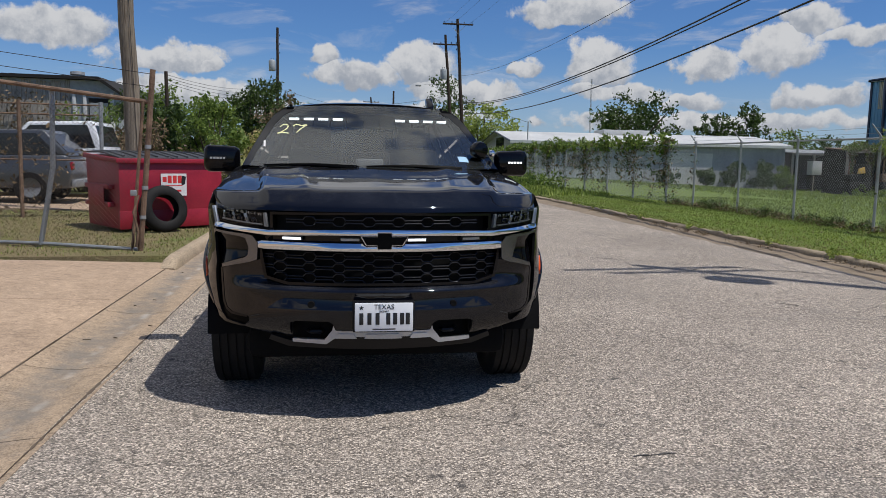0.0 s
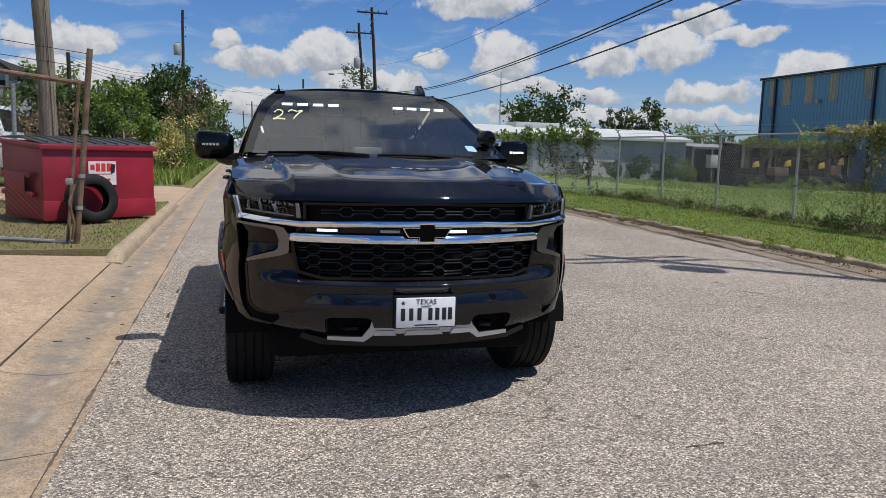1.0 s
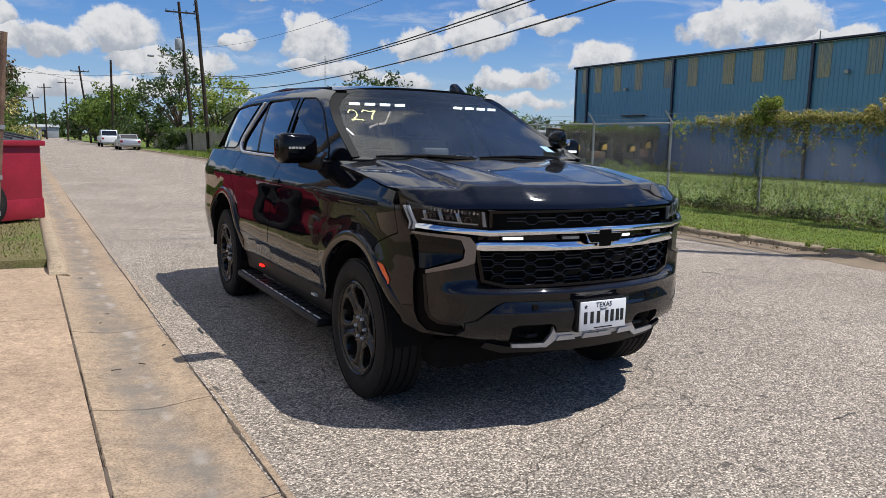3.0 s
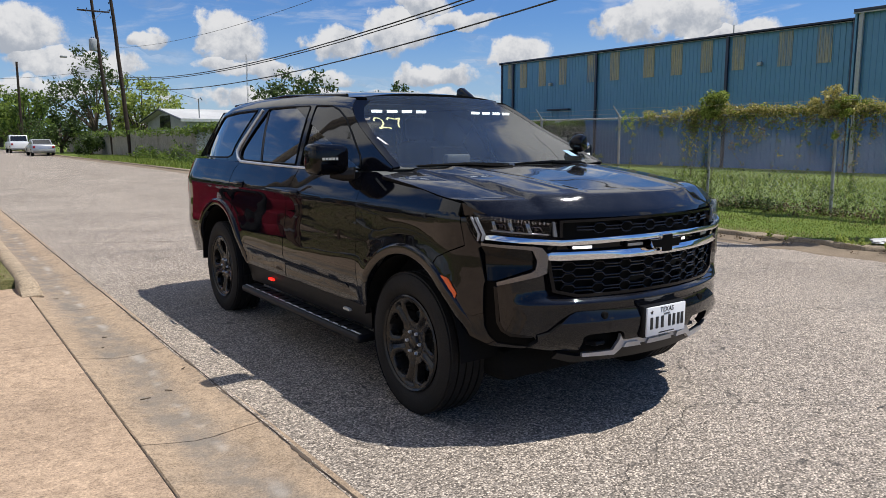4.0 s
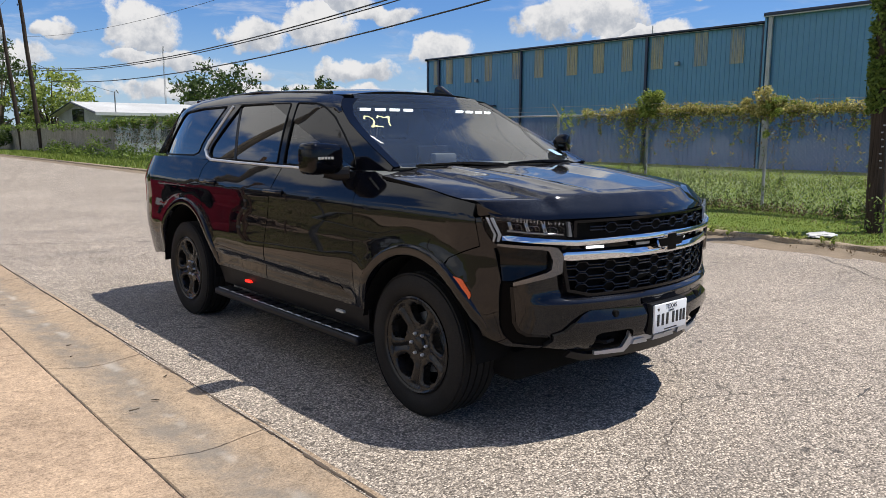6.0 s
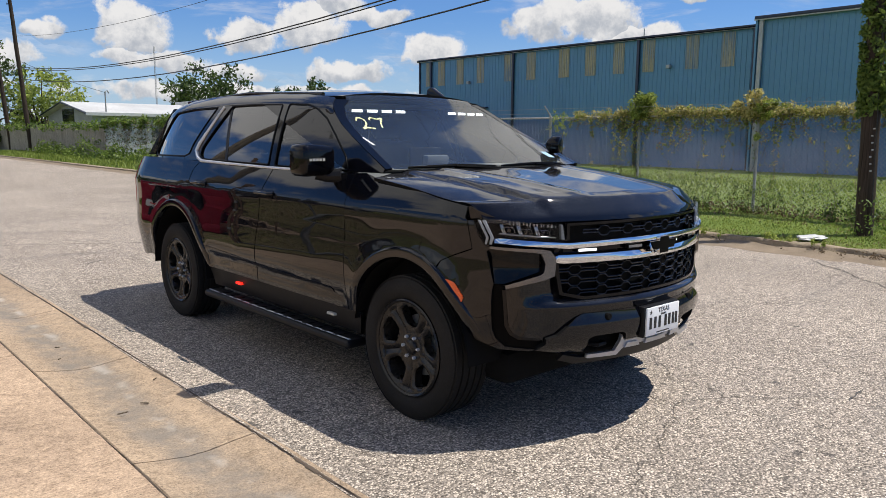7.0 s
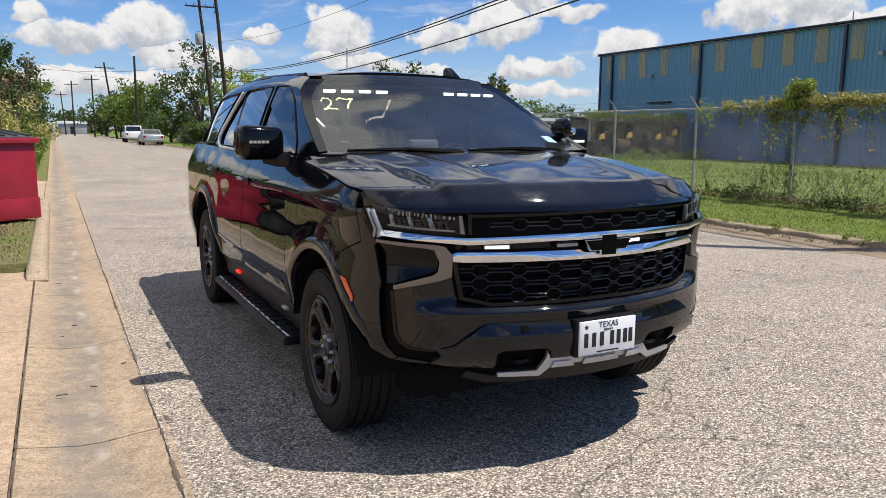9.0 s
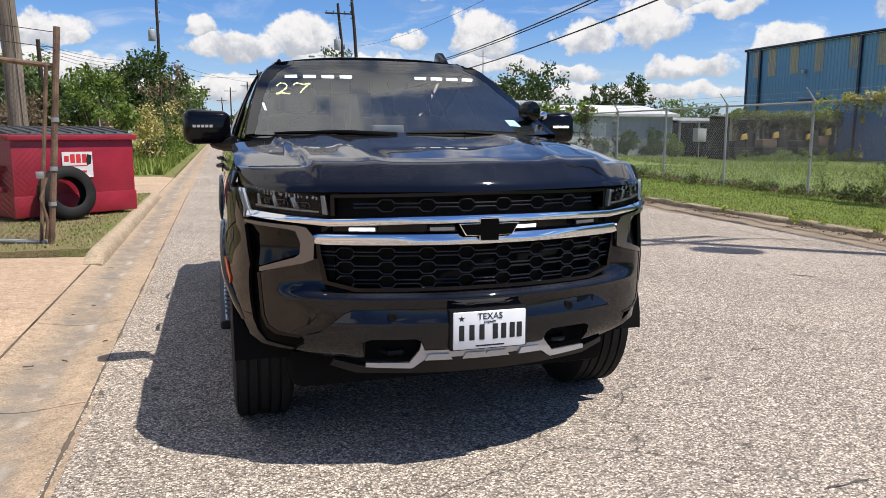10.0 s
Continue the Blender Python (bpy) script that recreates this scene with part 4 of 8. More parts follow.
for s in (-1, 1):
    for x0 in (0.045, 0.195):
        q = [(s * (x0 - 0.055), 0.462), (s * (x0 + 0.055), 0.462), (s * (x0 + 0.040), 0.486), (s * (x0 - 0.040), 0.486)]
        panel("skid_tooth", q if s > 0 else q[::-1], nose(-0.004), SATIN, car, 0.05, 0.01, outward=(0, -1, 0))
    # tow opening lip, sensor, air curtain slot and corner
    panel("tow_recess", [(s * 0.275, 0.545), (s * 0.475, 0.54), (s * 0.475, 0.455), (s * 0.31, 0.458), (s * 0.27, 0.50)], nose(0.075), DARK, car, 0.08, 0.01, outward=(0, -1, 0))
    tow = tube([(s * 0.40, -0.78, 0.485), (s * 0.38, -0.83, 0.485), (s * 0.33, -0.83, 0.485), (s * 0.31, -0.78, 0.485)], 0.012, 8)
    part("tow_hook", tow, BLACK, car)
    p0 = Vector(nose(-0.016)(s * 0.372, 0.642))
    b = lathe([(-0.005, 0.004), (-0.006, 0.015), (-0.003, 0.019), (0.02, 0.019)], 20, "x")
    b.transform(Matrix.Translation(p0) @ Matrix.Rotation(radians(90), 4, "Z"))
    part("parking_sensor", b, DARK, car)
    panel("air_curtain", [(s * u, z) for u, z in ((0.872, 0.815), (0.945, 0.825), (0.952, 0.80), (0.958, 0.60), (0.945, 0.55), (0.90, 0.518), (0.74, 0.510), (0.70, 0.532), (0.712, 0.556), (0.80, 0.566), (0.845, 0.590), (0.864, 0.622))], nose(0.026), INKB, car, 0.05, 0.01, "black air slot", outward=(s * 0.5, -1, 0))
    panel("air_slot_lip", [(s * u, z) for u, z in ((0.868, 0.800), (0.884, 0.800), (0.870, 0.63), (0.85, 0.59), (0.81, 0.568), (0.72, 0.556), (0.72, 0.548), (0.82, 0.556), (0.862, 0.58), (0.886, 0.625), (0.900, 0.802))], nose(-0.002), GLOSSB, car, 0.05, 0.02, outward=(s * 0.5, -1, 0))
    corner = [(0.985, 0.985), (0.942, 0.828), (0.948, 0.80), (0.955, 0.60), (0.94, 0.555), (0.90, 0.515), (0.76, 0.500), (0.78, 0.492), (0.93, 0.500), (1.05, 0.545)]
    wheel_edge = [(u_of(y), z) for y, z in arc(0.0, 0.40, 0.497, 162, 120, 8)]
    corner += wheel_edge + [(u_of(-0.296), 0.915), (u_of(-0.38), 0.952), (u_of(-0.478), 0.99), (u_of(-0.455), 1.130), (1.054, 1.134), (1.028, 1.066), (0.992, 1.014), (0.972, 1.004), (0.968, 0.995)]
    panel("bumper_corner", [(s * u, z) for u, z in corner], lambda u, z: ((1 if u > 0 else -1) * (flank(plan(abs(u))[1], z) if abs(u) > 0.98 else flank(plan(0.98)[1], z) + (plan(abs(u))[0] - plan(0.98)[0])), plan(u)[1], z), PAINT, car, 0.035, 0.015, outward=(s, -0.3, 0))
    panel("corner_lining", [(s * u, z) for u, z in ((0.60, 1.10), (0.60, 0.76), (0.70, 0.50), (0.95, 0.50), (1.06, 0.58), (1.12, 0.80), (1.06, 1.12))], nose(0.05), DARK, car, 0.06, 0.01, outward=(s * 0.5, -1, 0))
    # lamp bracket: a chromed C round a black pocket
    panel("fog_pocket", [(s * u, z) for u, z in ((0.95, 1.012), (0.73, 0.986), (0.71, 0.93), (0.716, 0.884), (0.895, 0.826), (0.944, 0.826), (0.988, 0.985), (0.97, 1.005))], nose(0.022, [(0.82, 0.0), (0.92, 0.02), (1.0, 0.0)]), GLOSSB, car, 0.05, 0.015, "gloss black lamp pocket", outward=(s * 0.5, -1, 0))
    panel("running_lamp", [(s * u, z) for u, z in ((0.962, 1.012), (0.72, 0.998), (0.684, 0.990), (0.656, 0.952), (0.661, 0.866), (0.70, 0.850), (0.885, 0.806), (0.885, 0.824), (0.728, 0.872), (0.711, 0.886), (0.706, 0.928), (0.724, 0.976), (0.76, 0.984), (0.962, 1.000))], nose(-0.004), SMOKE, car, 0.035, 0.02, "smoked chrome running lamp bracket", outward=(s * 0.5, -1, 0))
    # head lamp: dark bowl, lens, bright fins and projector cups
    lampo = [(0.605, 1.036), (0.70, 1.041), (0.925, 1.060), (0.945, 1.040), (0.957, 1.010), (0.988, 1.016), (1.024, 1.068), (1.050, 1.136), (1.0, 1.146), (0.90, 1.140), (0.62, 1.116)]
    panel("headlamp_bowl", [(s * u, z) for u, z in lampo], nose(0.055), DARK, car, 0.06, 0.01, outward=(s * 0.5, -1, 0))
    # three square projector cups and narrow upright fins above them
    g = random.Random(31)
    for k in range(3):
        u = 0.705 + 0.084 * k
        zc = 1.072 + 0.008 * k
        cup = [(-0.030, -0.016), (0.026, -0.014), (0.032, 0.014), (-0.022, 0.014)]
        pts = [nose(0.026)(s * (u + a), zc + c) for a, c in round_poly(cup + [], 0.012, 3)]
        bez = part("projector_ring", tube(pts + pts[:1], 0.0014, 6), SMOKE, car, "thin smoked projector bezel")
        p0 = Vector(nose(0.045)(s * u, zc))
        n0 = Vector(plan(s * u)) - Vector(nose(1.0)(s * u, 1.07)[:2])
        b = lathe([(0.014, 0.0), (0.012, 0.009), (0.004, 0.015), (-0.01, 0.016)], 16, "x", close=False)
        b.transform(Matrix.Translation(p0) @ Matrix.Rotation(math.atan2(n0.y, n0.x), 4, "Z"))
        part("projector", b, GLOSSB, bez, "dark glass projector")
    for k in range(17):
        u = 0.655 + 0.0165 * k + g.uniform(-0.003, 0.003)
        zt, hh, w = 1.104 + 0.0018 * k, g.uniform(0.006, 0.015), g.uniform(0.0016, 0.0042)
        lean = g.uniform(-0.003, 0.003)
        panel("reflector", [(s * (u - w), zt - hh), (s * (u + w), zt - hh), (s * (u + w + lean), zt + hh * 0.5), (s * (u - w + lean), zt + hh * 0.5)], nose(g.uniform(0.022, 0.034)), LAMPIN, car, 0.03, 0.003, outward=(s * 0.5, -1, 0))
    for k in range(3):
        u = 0.742 + 0.084 * k
        panel("reflector_blade", [(s * (u - 0.022), 1.056 + 0.008 * k), (s * (u - 0.004), 1.056 + 0.008 * k), (s * (u + 0.012), 1.102 + 0.006 * k), (s * (u - 0.004), 1.106 + 0.006 * k)], nose(0.022, [(1.05, 0.012), (1.08, 0.0), (1.12, 0.014)]), LAMPIN, car, 0.03, 0.004, outward=(s * 0.5, -1, 0))
    panel("lamp_shelf", [(s * u, z) for u, z in ((0.65, 1.047), (0.92, 1.068), (0.92, 1.073), (0.65, 1.051))], nose(0.022), SATIN, car, 0.04, 0.02, outward=(s * 0.5, -1, 0))
    panel("lamp_inner_edge", [(s * u, z) for u, z in ((0.612, 1.040), (0.628, 1.042), (0.634, 1.112), (0.624, 1.112))], nose(0.012), SATIN, car, 0.03, 0.02, outward=(s * 0.5, -1, 0))
    for a0, w in ((0.0, 0.011), (0.026, 0.007)):
        panel("light_guide", [(s * (u + a0), z) for u, z in ((0.946, 1.050), (0.957, 1.018), (0.957 + w, 1.020), (0.951 + w, 1.054), (0.994 + w, 1.134), (0.994 - w * 0.4, 1.134))], nose(0.010), DRL, car, 0.02, 0.012, "pale slanting light guide", outward=(s * 0.5, -1, 0))
    panel("headlamp_lens", [(s * u, z) for u, z in lampo], nose(0.002), LENS, car, 0.05, 0.003, "clear headlamp lens", outward=(s * 0.5, -1, 0))
# chrome bars
panel("upper_chrome_bar", mirrored([(0, 1.038), (0.30, 1.035), (0.60, 1.026), (0.70, 1.034), (0.915, 1.053), (0.940, 1.048), (0.940, 1.030), (0.915, 1.029), (0.70, 1.008), (0.60, 0.998), (0.30, 1.008), (0, 1.010)]), nose(-0.014, [(0.99, 0.006), (1.02, 0.0), (1.05, 0.012)]), CHROME, car, 0.05, 0.035, "bright chrome upper grille bar", outward=(0, -1, 0))
panel("lower_chrome_bar", mirrored([(0, 0.964), (0.64, 0.966), (0.662, 0.960), (0.655, 0.930), (0.62, 0.925), (0, 0.924)]), nose(-0.008, [(0.92, 0.008), (0.945, 0.0), (0.966, 0.014)]), CHROME, car, 0.05, 0.035, "bright chrome lower grille bar", outward=(0, -1, 0))
panel("lamp_channel", mirrored([(0, 1.008), (0.60, 0.998), (0.645, 0.985), (0.645, 0.967), (0, 0.965)]), nose(0.05), GLOSSB, car, 0.08, 0.01, outward=(0, -1, 0))
# emblem: a plain dark cross with bright edges
cross = [(-0.115, 1.004), (-0.036, 1.004), (-0.034, 1.024), (0.036, 1.024), (0.038, 1.004), (0.118, 1.004), (0.092, 0.962), (0.038, 0.962), (0.036, 0.940), (-0.034, 0.940), (-0.036, 0.962), (-0.09, 0.962)]
panel("emblem_rim", [(u * 1.05, 0.982 + (z - 0.982) * 1.10) for u, z in cross], nose(-0.024), CHROME, car, 0.06, 0.014, outward=(0, -1, 0))
panel("emblem", cross, nose(-0.028), INKB, car, 0.06, 0.01, "plain black cross emblem", outward=(0, -1, 0))
# grille mesh: bars between six-sided pads
def hexa(u, z, w, h):
    return [(u - w, z), (u - w * 0.62, z + h), (u + w * 0.62, z + h), (u + w, z), (u + w * 0.62, z - h), (u - w * 0.62, z - h)]
for z0, us in ((0.776, 0.59), (0.832, 0.63), (0.888, 0.64), (1.076, 0.575)):
    for k in range(-5, 5):
        u = 0.0785 + 0.157 * k
        if abs(u) + 0.03 < us:
            pad = panel("grille_pad", hexa(u, z0, 0.029, 0.021), nose(0.036), INKB, car, 0.1, 0.02, outward=(0, -1, 0))
            ring = [(-0.034, 0.0065), (-0.025, 0.018), (-0.016, 0.0235), (0.016, 0.0235), (0.025, 0.018), (0.034, 0.0065)]
            for dz in (-1, 1):
                part("pad_rim", tube([nose(0.024)(u + a, z0 + dz * c) for a, c in ring], 0.0036, 6), GRILLE, pad)
        for dz in (-0.0075, 0.0075):
            a, c = max(u + 0.034, -us), min(u + 0.123, us)
            if c - a > 0.02:
                part("grille_bar", tube([nose(0.024)(a + (c - a) * i / 3, z0 + dz) for i in range(4)], 0.0042, 6), GRILLE, car)
panel("grille_frame", mirrored([(0, 0.742), (0.51, 0.738), (0.63, 0.768), (0.652, 0.88), (0.655, 0.925), (0.64, 0.925), (0.635, 0.88), (0.615, 0.78), (0.50, 0.752), (0, 0.756)]), nose(0.010), GLOSSB, car, 0.05, 0.05, outward=(0, -1, 0))
panel("upper_grille_frame", mirrored([(0, 1.128), (0.60, 1.118), (0.60, 1.036), (0.585, 1.036), (0.585, 1.106), (0, 1.115)]), nose(0.018), GLOSSB, car, 0.05, 0.05, outward=(0, -1, 0))
# strobe bars behind the grille
for u0, lit in ((-0.485, True), (-0.178, False), (0.178, True), (0.485, False)):
    st = panel("grille_strobe", round_poly([(u0 - 0.054, 0.972), (u0 + 0.054, 0.972), (u0 + 0.054, 0.995), (u0 - 0.054, 0.995)], 0.006, 2), nose(0.022), BLACK, car, 0.1, 0.02, outward=(0, -1, 0))
    for k in range(6):
        c = u0 - 0.041 + 0.0164 * k
        panel("led", [(c - 0.0078, 0.977), (c + 0.0078, 0.977), (c + 0.0078, 0.990), (c - 0.0078, 0.990)], nose(0.0195), WHITEL if lit else DIMLED, st, 0.1, 0.003, outward=(0, -1, 0))

# number plate, digits as plain bars
pl = part("number_plate", box((-0.152, -0.962, 0.511), (0.152, -0.950, 0.661), 0.004), PLATEW, car, "white number plate in a black frame")
part("plate_bracket", box((-0.163, -0.950, 0.503), (0.163, -0.905, 0.668), 0.008), BLACK, car)
lettering("state_name", "TEXAS", 0.036, INK, pose(0, -0.9626, 0.640, 90, 0, 0), pl)
for k, x in enumerate((-0.118, -0.076, -0.034, 0.022, 0.058, 0.094, 0.124)):
    part("digit_bar", box((x - 0.0105, -0.9632, 0.547), (x + 0.0105, -0.9615, 0.609), 0.002), INK, pl)
part("slogan_bar", box((-0.06, -0.963, 0.520), (0.06, -0.9615, 0.526)), INK, pl)
lettering("heading", "EXEMPT", 0.014, INK, pose(0, -0.9626, 0.6165, 90, 0, 0), pl)
star = [(0.013 * (1 if k % 2 == 0 else 0.42) * math.sin(math.pi * k / 5) - 0.118, 0.013 * (1 if k % 2 == 0 else 0.42) * math.cos(math.pi * k / 5) + 0.636) for k in range(10)]
part("star", prism(star, -0.963, -0.9615, "y"), INK, pl)

# hood, fenders, doors, quarters
def hood_side(y):
    return half(y) * 0.9475


def lip_y(x):
    ax = abs(x)
    return (plan(ax)[1] if ax < 0.70 else plan_y(ax)) + 0.035


def hood_f(x, v):
    y = lip_y(x) + v
    return (x, y, hood_z(x, y))


ho = [(x, 0.002) for x in (0, 0.2, 0.4, 0.6, 0.7, 0.78, 0.84, 0.88, 0.905)]
ho += [(hood_side(y), y - lip_y(hood_side(y))) for y in (-0.44, -0.36, -0.25, -0.1, 0.05, 0.2, 0.33)]
ho += [(x, y - lip_y(x)) for x, y in ((0.80, 0.335), (0.68, 0.29), (0.55, 0.25), (0.42, 0.222), (0.3, 0.205), (0.15, 0.195), (0, 0.19))]
panel("hood", mirrored(ho), hood_f, PAINT, car, 0.03, 0.02, "black hood with dust, rain spots and painted-in sky sheen", outward=(0, 0, 1), lines=(0.008, 0.016, 0.026, 0.04, 0.06, 0.08, 0.088, 0.095, 0.102, 0.115))
part("cowl", prism([(-0.86, 0.36), (-0.5, 0.24), (0, 0.19), (0.5, 0.24), (0.86, 0.36), (0.80, 0.52), (0, 0.36), (-0.80, 0.52)], 1.318, 1.328), BLACK, car, "black plastic cowl")
part("engine_bay_core", box((-0.80, -0.62, 0.45), (0.80, 0.6, 1.08), 0.1), DARK, car)
part("cabin_floor", box((-0.86, 0.5, 0.40), (0.86, 4.05, 0.56), 0.05), DARK, car)
part("rear_core", box((-0.80, 3.55, 0.5), (0.80, 4.15, 1.2), 0.1), DARK, car)


def flank_f(s):
    return lambda y, z: (s * flank(y, z), y, z)


def cabin_f(s, d=0.0):
    return lambda y, z: (s * (cabin(y, z) - d), y, z)


for s in (-1, 1):
    out = (s, 0, 0)
    fa = arc(0.0, 0.40, 0.495, 16, 117, 16)
    fen = [(0.560, 0.505), (0.476, 0.505)] + fa + [(-0.292, 0.918), (-0.378, 0.957), (-0.474, 0.995), (-0.45, 1.128), (-0.435, 1.14)]
    fen += [(-0.432, hood_z(hood_side(-0.432), -0.432) - 0.006)] + [(y, hood_z(hood_side(y), y) - 0.006) for y in (-0.36, -0.25, -0.1, 0.05, 0.2, 0.33)] + [(0.45, 1.318), (0.562, 1.312)]
    panel("front_fender", fen, flank_f(s), PAINT, car, 0.04, 0.015, outward=out)
    tip = [(0.965, 1.148), (1.0, 1.152), (1.052, 1.141), (u_of(-0.451), 1.136), (u_of(-0.436), 1.142)] + [(u_of(y), hood_z(hood_side(y), y) - 0.004) for y in (-0.436, -0.46, -0.49, -0.52)]
    panel("fender_tip", [(s * u, z) for u, z in tip], lambda u, z: ((1 if u > 0 else -1) * half(plan(abs(u))[1]) * min(0.962, steps(FLANK, z)), plan(abs(u))[1], z), PAINT, car, 0.03, 0.02, outward=(s, -0.5, 0))
    fd = [(0.566, 0.505), (0.566, 1.308), (1.512, 1.306), (1.56, 1.17), (1.62, 0.9), (1.665, 0.7), (1.69, 0.505)]
    d1 = panel("front_door", fd, flank_f(s), PAINT, car, 0.05, 0.015, outward=out)
    rd = [(1.70, 0.505), (1.675, 0.7), (1.63, 0.9), (1.57, 1.17), (1.522, 1.306), (2.70, 1.316), (2.765, 1.25), (2.77, 1.12), (2.70, 0.965)] + arc(3.04, 0.40, 0.545, 122, 170, 10) + [(2.49, 0.505)]
    d2 = panel("rear_door", rd, flank_f(s), PAINT, car, 0.05, 0.015, outward=out)
    qp = [(2.712, 0.972), (2.78, 1.12), (2.775, 1.25), (2.71, 1.318), (3.3, 1.328), (4.05, 1.325), (4.13, 1.20), (4.16, 1.0), (4.17, 0.74), (4.14, 0.50), (3.95, 0.42), (3.62, 0.47)] + arc(3.04, 0.40, 0.545, 8, 121, 20)
    panel("rear_quarter", qp, flank_f(s), PAINT, car, 0.05, 0.015, outward=out)
    panel("rocker_cladding", [(0.46, 0.50), (2.49, 0.50), (2.46, 0.36), (0.50, 0.36)], lambda y, z: (s * (flank(y, z) - 0.012), y, z), BLACK, car, 0.08, 0.02, outward=out)
    for cy, r, a0, a1 in ((0.0, 0.492, 12, 160), (3.04, 0.542, 8, 168)):
        b = bmesh.new()
        rings = []
        for i in range(49):
            a = radians(a0 + (a1 - a0) * i / 48)
            taper = min(1.0, 0.25 + 0.10 * min(i, 48 - i))
            row = []
            for dr, dx in ((-0.004, -0.03), (-0.002, 0.006), (0.002, 0.014), (0.024, 0.019), (0.046, 0.018), (0.053, 0.013), (0.058, 0.003), (0.060, -0.012)):
                y, z = cy + (r + dr) * math.cos(a), 0.40 + (r + dr) * math.sin(a)
                row.append(b.verts.new((s * (flank(y, z) + dx * (taper if dx > 0 else 1)), y, z)))
            rings.append(row)
        for p, q in zip(rings, rings[1:]):
            for i in range(len(p) - 1):
                b.faces.new((p[i], p[i + 1], q[i + 1], q[i]))
        bmesh.ops.recalc_face_normals(b, faces=b.faces)
        if sum(f.normal.x * s for f in b.faces) < 0:
            bmesh.ops.reverse_faces(b, faces=b.faces)
        part("arch_flare", b, PAINT, car, smooth=30)
    for cy, r in ((0.0, 0.485), (3.04, 0.535)):
        b = bmesh.new()
        av = arc(cy, 0.40, r, 0 if cy else 8, 180, 20)
        a = [b.verts.new((s * 0.97, y, z)) for y, z in av]
        c = [b.verts.new((s * 0.55, y, z)) for y, z in av]
        for i in range(20):
            b.faces.new((a[i], a[i + 1], c[i + 1], c[i]))
        b.faces.new(c)
        part("wheel_liner", b, DARK, car)
    panel("side_marker", round_poly([(-0.335, 0.832), (-0.395, 0.822), (-0.452, 0.752), (-0.438, 0.720), (-0.405, 0.716)], 0.012, 2), lambda y, z: (s * (flank(y, z) + 0.006), y, z), AMBERL, car, 0.04, 0.012, "orange side reflector", outward=out)
    # handles
    for d, hy, hz in ((d1, 1.51, 1.135), (d2, 2.56, 1.150)):
        panel("handle_cup", round_poly([(hy - 0.11, hz - 0.032), (hy + 0.11, hz - 0.028), (hy + 0.11, hz + 0.028), (hy - 0.11, hz + 0.03)], 0.02, 3), lambda y, z: (s * (flank(y, z) + 0.002), y, z), GLOSSB, d, 0.06, 0.004, outward=out)
        x0 = s * (flank(hy, hz) + 0.028)
        part("handle", tube([(s * flank(hy, hz), hy - 0.105, hz + 0.006), (x0, hy - 0.085, hz + 0.008), (x0, hy, hz + 0.009), (x0, hy + 0.085, hz + 0.008), (s * flank(hy, hz), hy + 0.105, hz + 0.006)], 0.0125, 10), PAINT, d)
    # lower door crease strip
    panel("door_crease_strip", [(0.70, 0.585), (1.6, 0.615), (2.47, 0.655), (2.47, 0.675), (1.6, 0.637), (0.74, 0.615)], lambda y, z: (s * (flank(y, z) + 0.003), y, z), GLOSSB, car, 0.06, 0.004, outward=out)
    # windows and pillars
    fw = [(0.66, 1.322), (0.72, 1.405), (0.90, 1.535), (1.06, 1.638), (1.22, 1.703), (1.34, 1.732), (1.60, 1.742), (1.515, 1.322)]
    rw = [(1.60, 1.326), (1.69, 1.742), (2.10, 1.750), (2.47, 1.748), (2.74, 1.42), (2.73, 1.365), (2.68, 1.335)]
    qw = [(2.94, 1.44), (2.735, 1.745), (3.20, 1.738), (3.58, 1.712), (3.655, 1.66), (3.845, 1.36), (3.80, 1.342), (3.05, 1.350), (2.96, 1.372)]
    for nm, o, dd in (("front_window", fw, d1), ("rear_window", rw, d2), ("quarter_window", qw, car)):
        panel(nm, round_poly(o, 0.02, 2), cabin_f(s, 0.008), GLASS_D if nm == "front_window" else GLASS_S, dd, 0.06, 0.004, "dark tinted side glass", outward=out).visible_shadow = True
        ring = round_poly(o, 0.02, 2)
        ring = [p for q, w in zip(ring, ring[1:] + ring[:1]) for p in [(q[0] + (w[0] - q[0]) * i / 4, q[1] + (w[1] - q[1]) * i / 4) for i in range(4)]]
        part("window_seal", tube([(s * (cabin(y, z) - 0.002), y, z) for y, z in ring + ring[:1]], 0.008, 6), INKB, dd)
    panel("window_divider", [(2.24, 1.33), (2.275, 1.33), (2.50, 1.746), (2.47, 1.748)], cabin_f(s, 0.004), BLACK, d2, 0.05, 0.008, outward=out)
    top = [(y, roof_c(y) - 0.047) for y in (3.94, 3.4, 2.9, 2.4, 1.9, 1.5, 1.28, 1.15)]
    ap = [(0.33, 1.325), (0.655, 1.318), (0.708, 1.405), (0.89, 1.545), (1.05, 1.648), (1.215, 1.715), (1.34, 1.743), (2.0, 1.758), (2.46, 1.757), (2.74, 1.752), (3.20, 1.747), (3.59, 1.720), (3.66, 1.71)]
    ap += top + [(screen(cabin(1, z), z) + 0.0, z) for z in (1.77, 1.70, 1.60, 1.50, 1.40, 1.345)]
    panel("roof_side_frame", ap, cabin_f(s), PAINT, car, 0.045, 0.012, outward=out)
    panel("centre_pillar", [(1.522, 1.316), (1.595, 1.320), (1.69, 1.752), (1.605, 1.750)], cabin_f(s, 0.002), GLOSSB, car, 0.05, 0.012, outward=out)
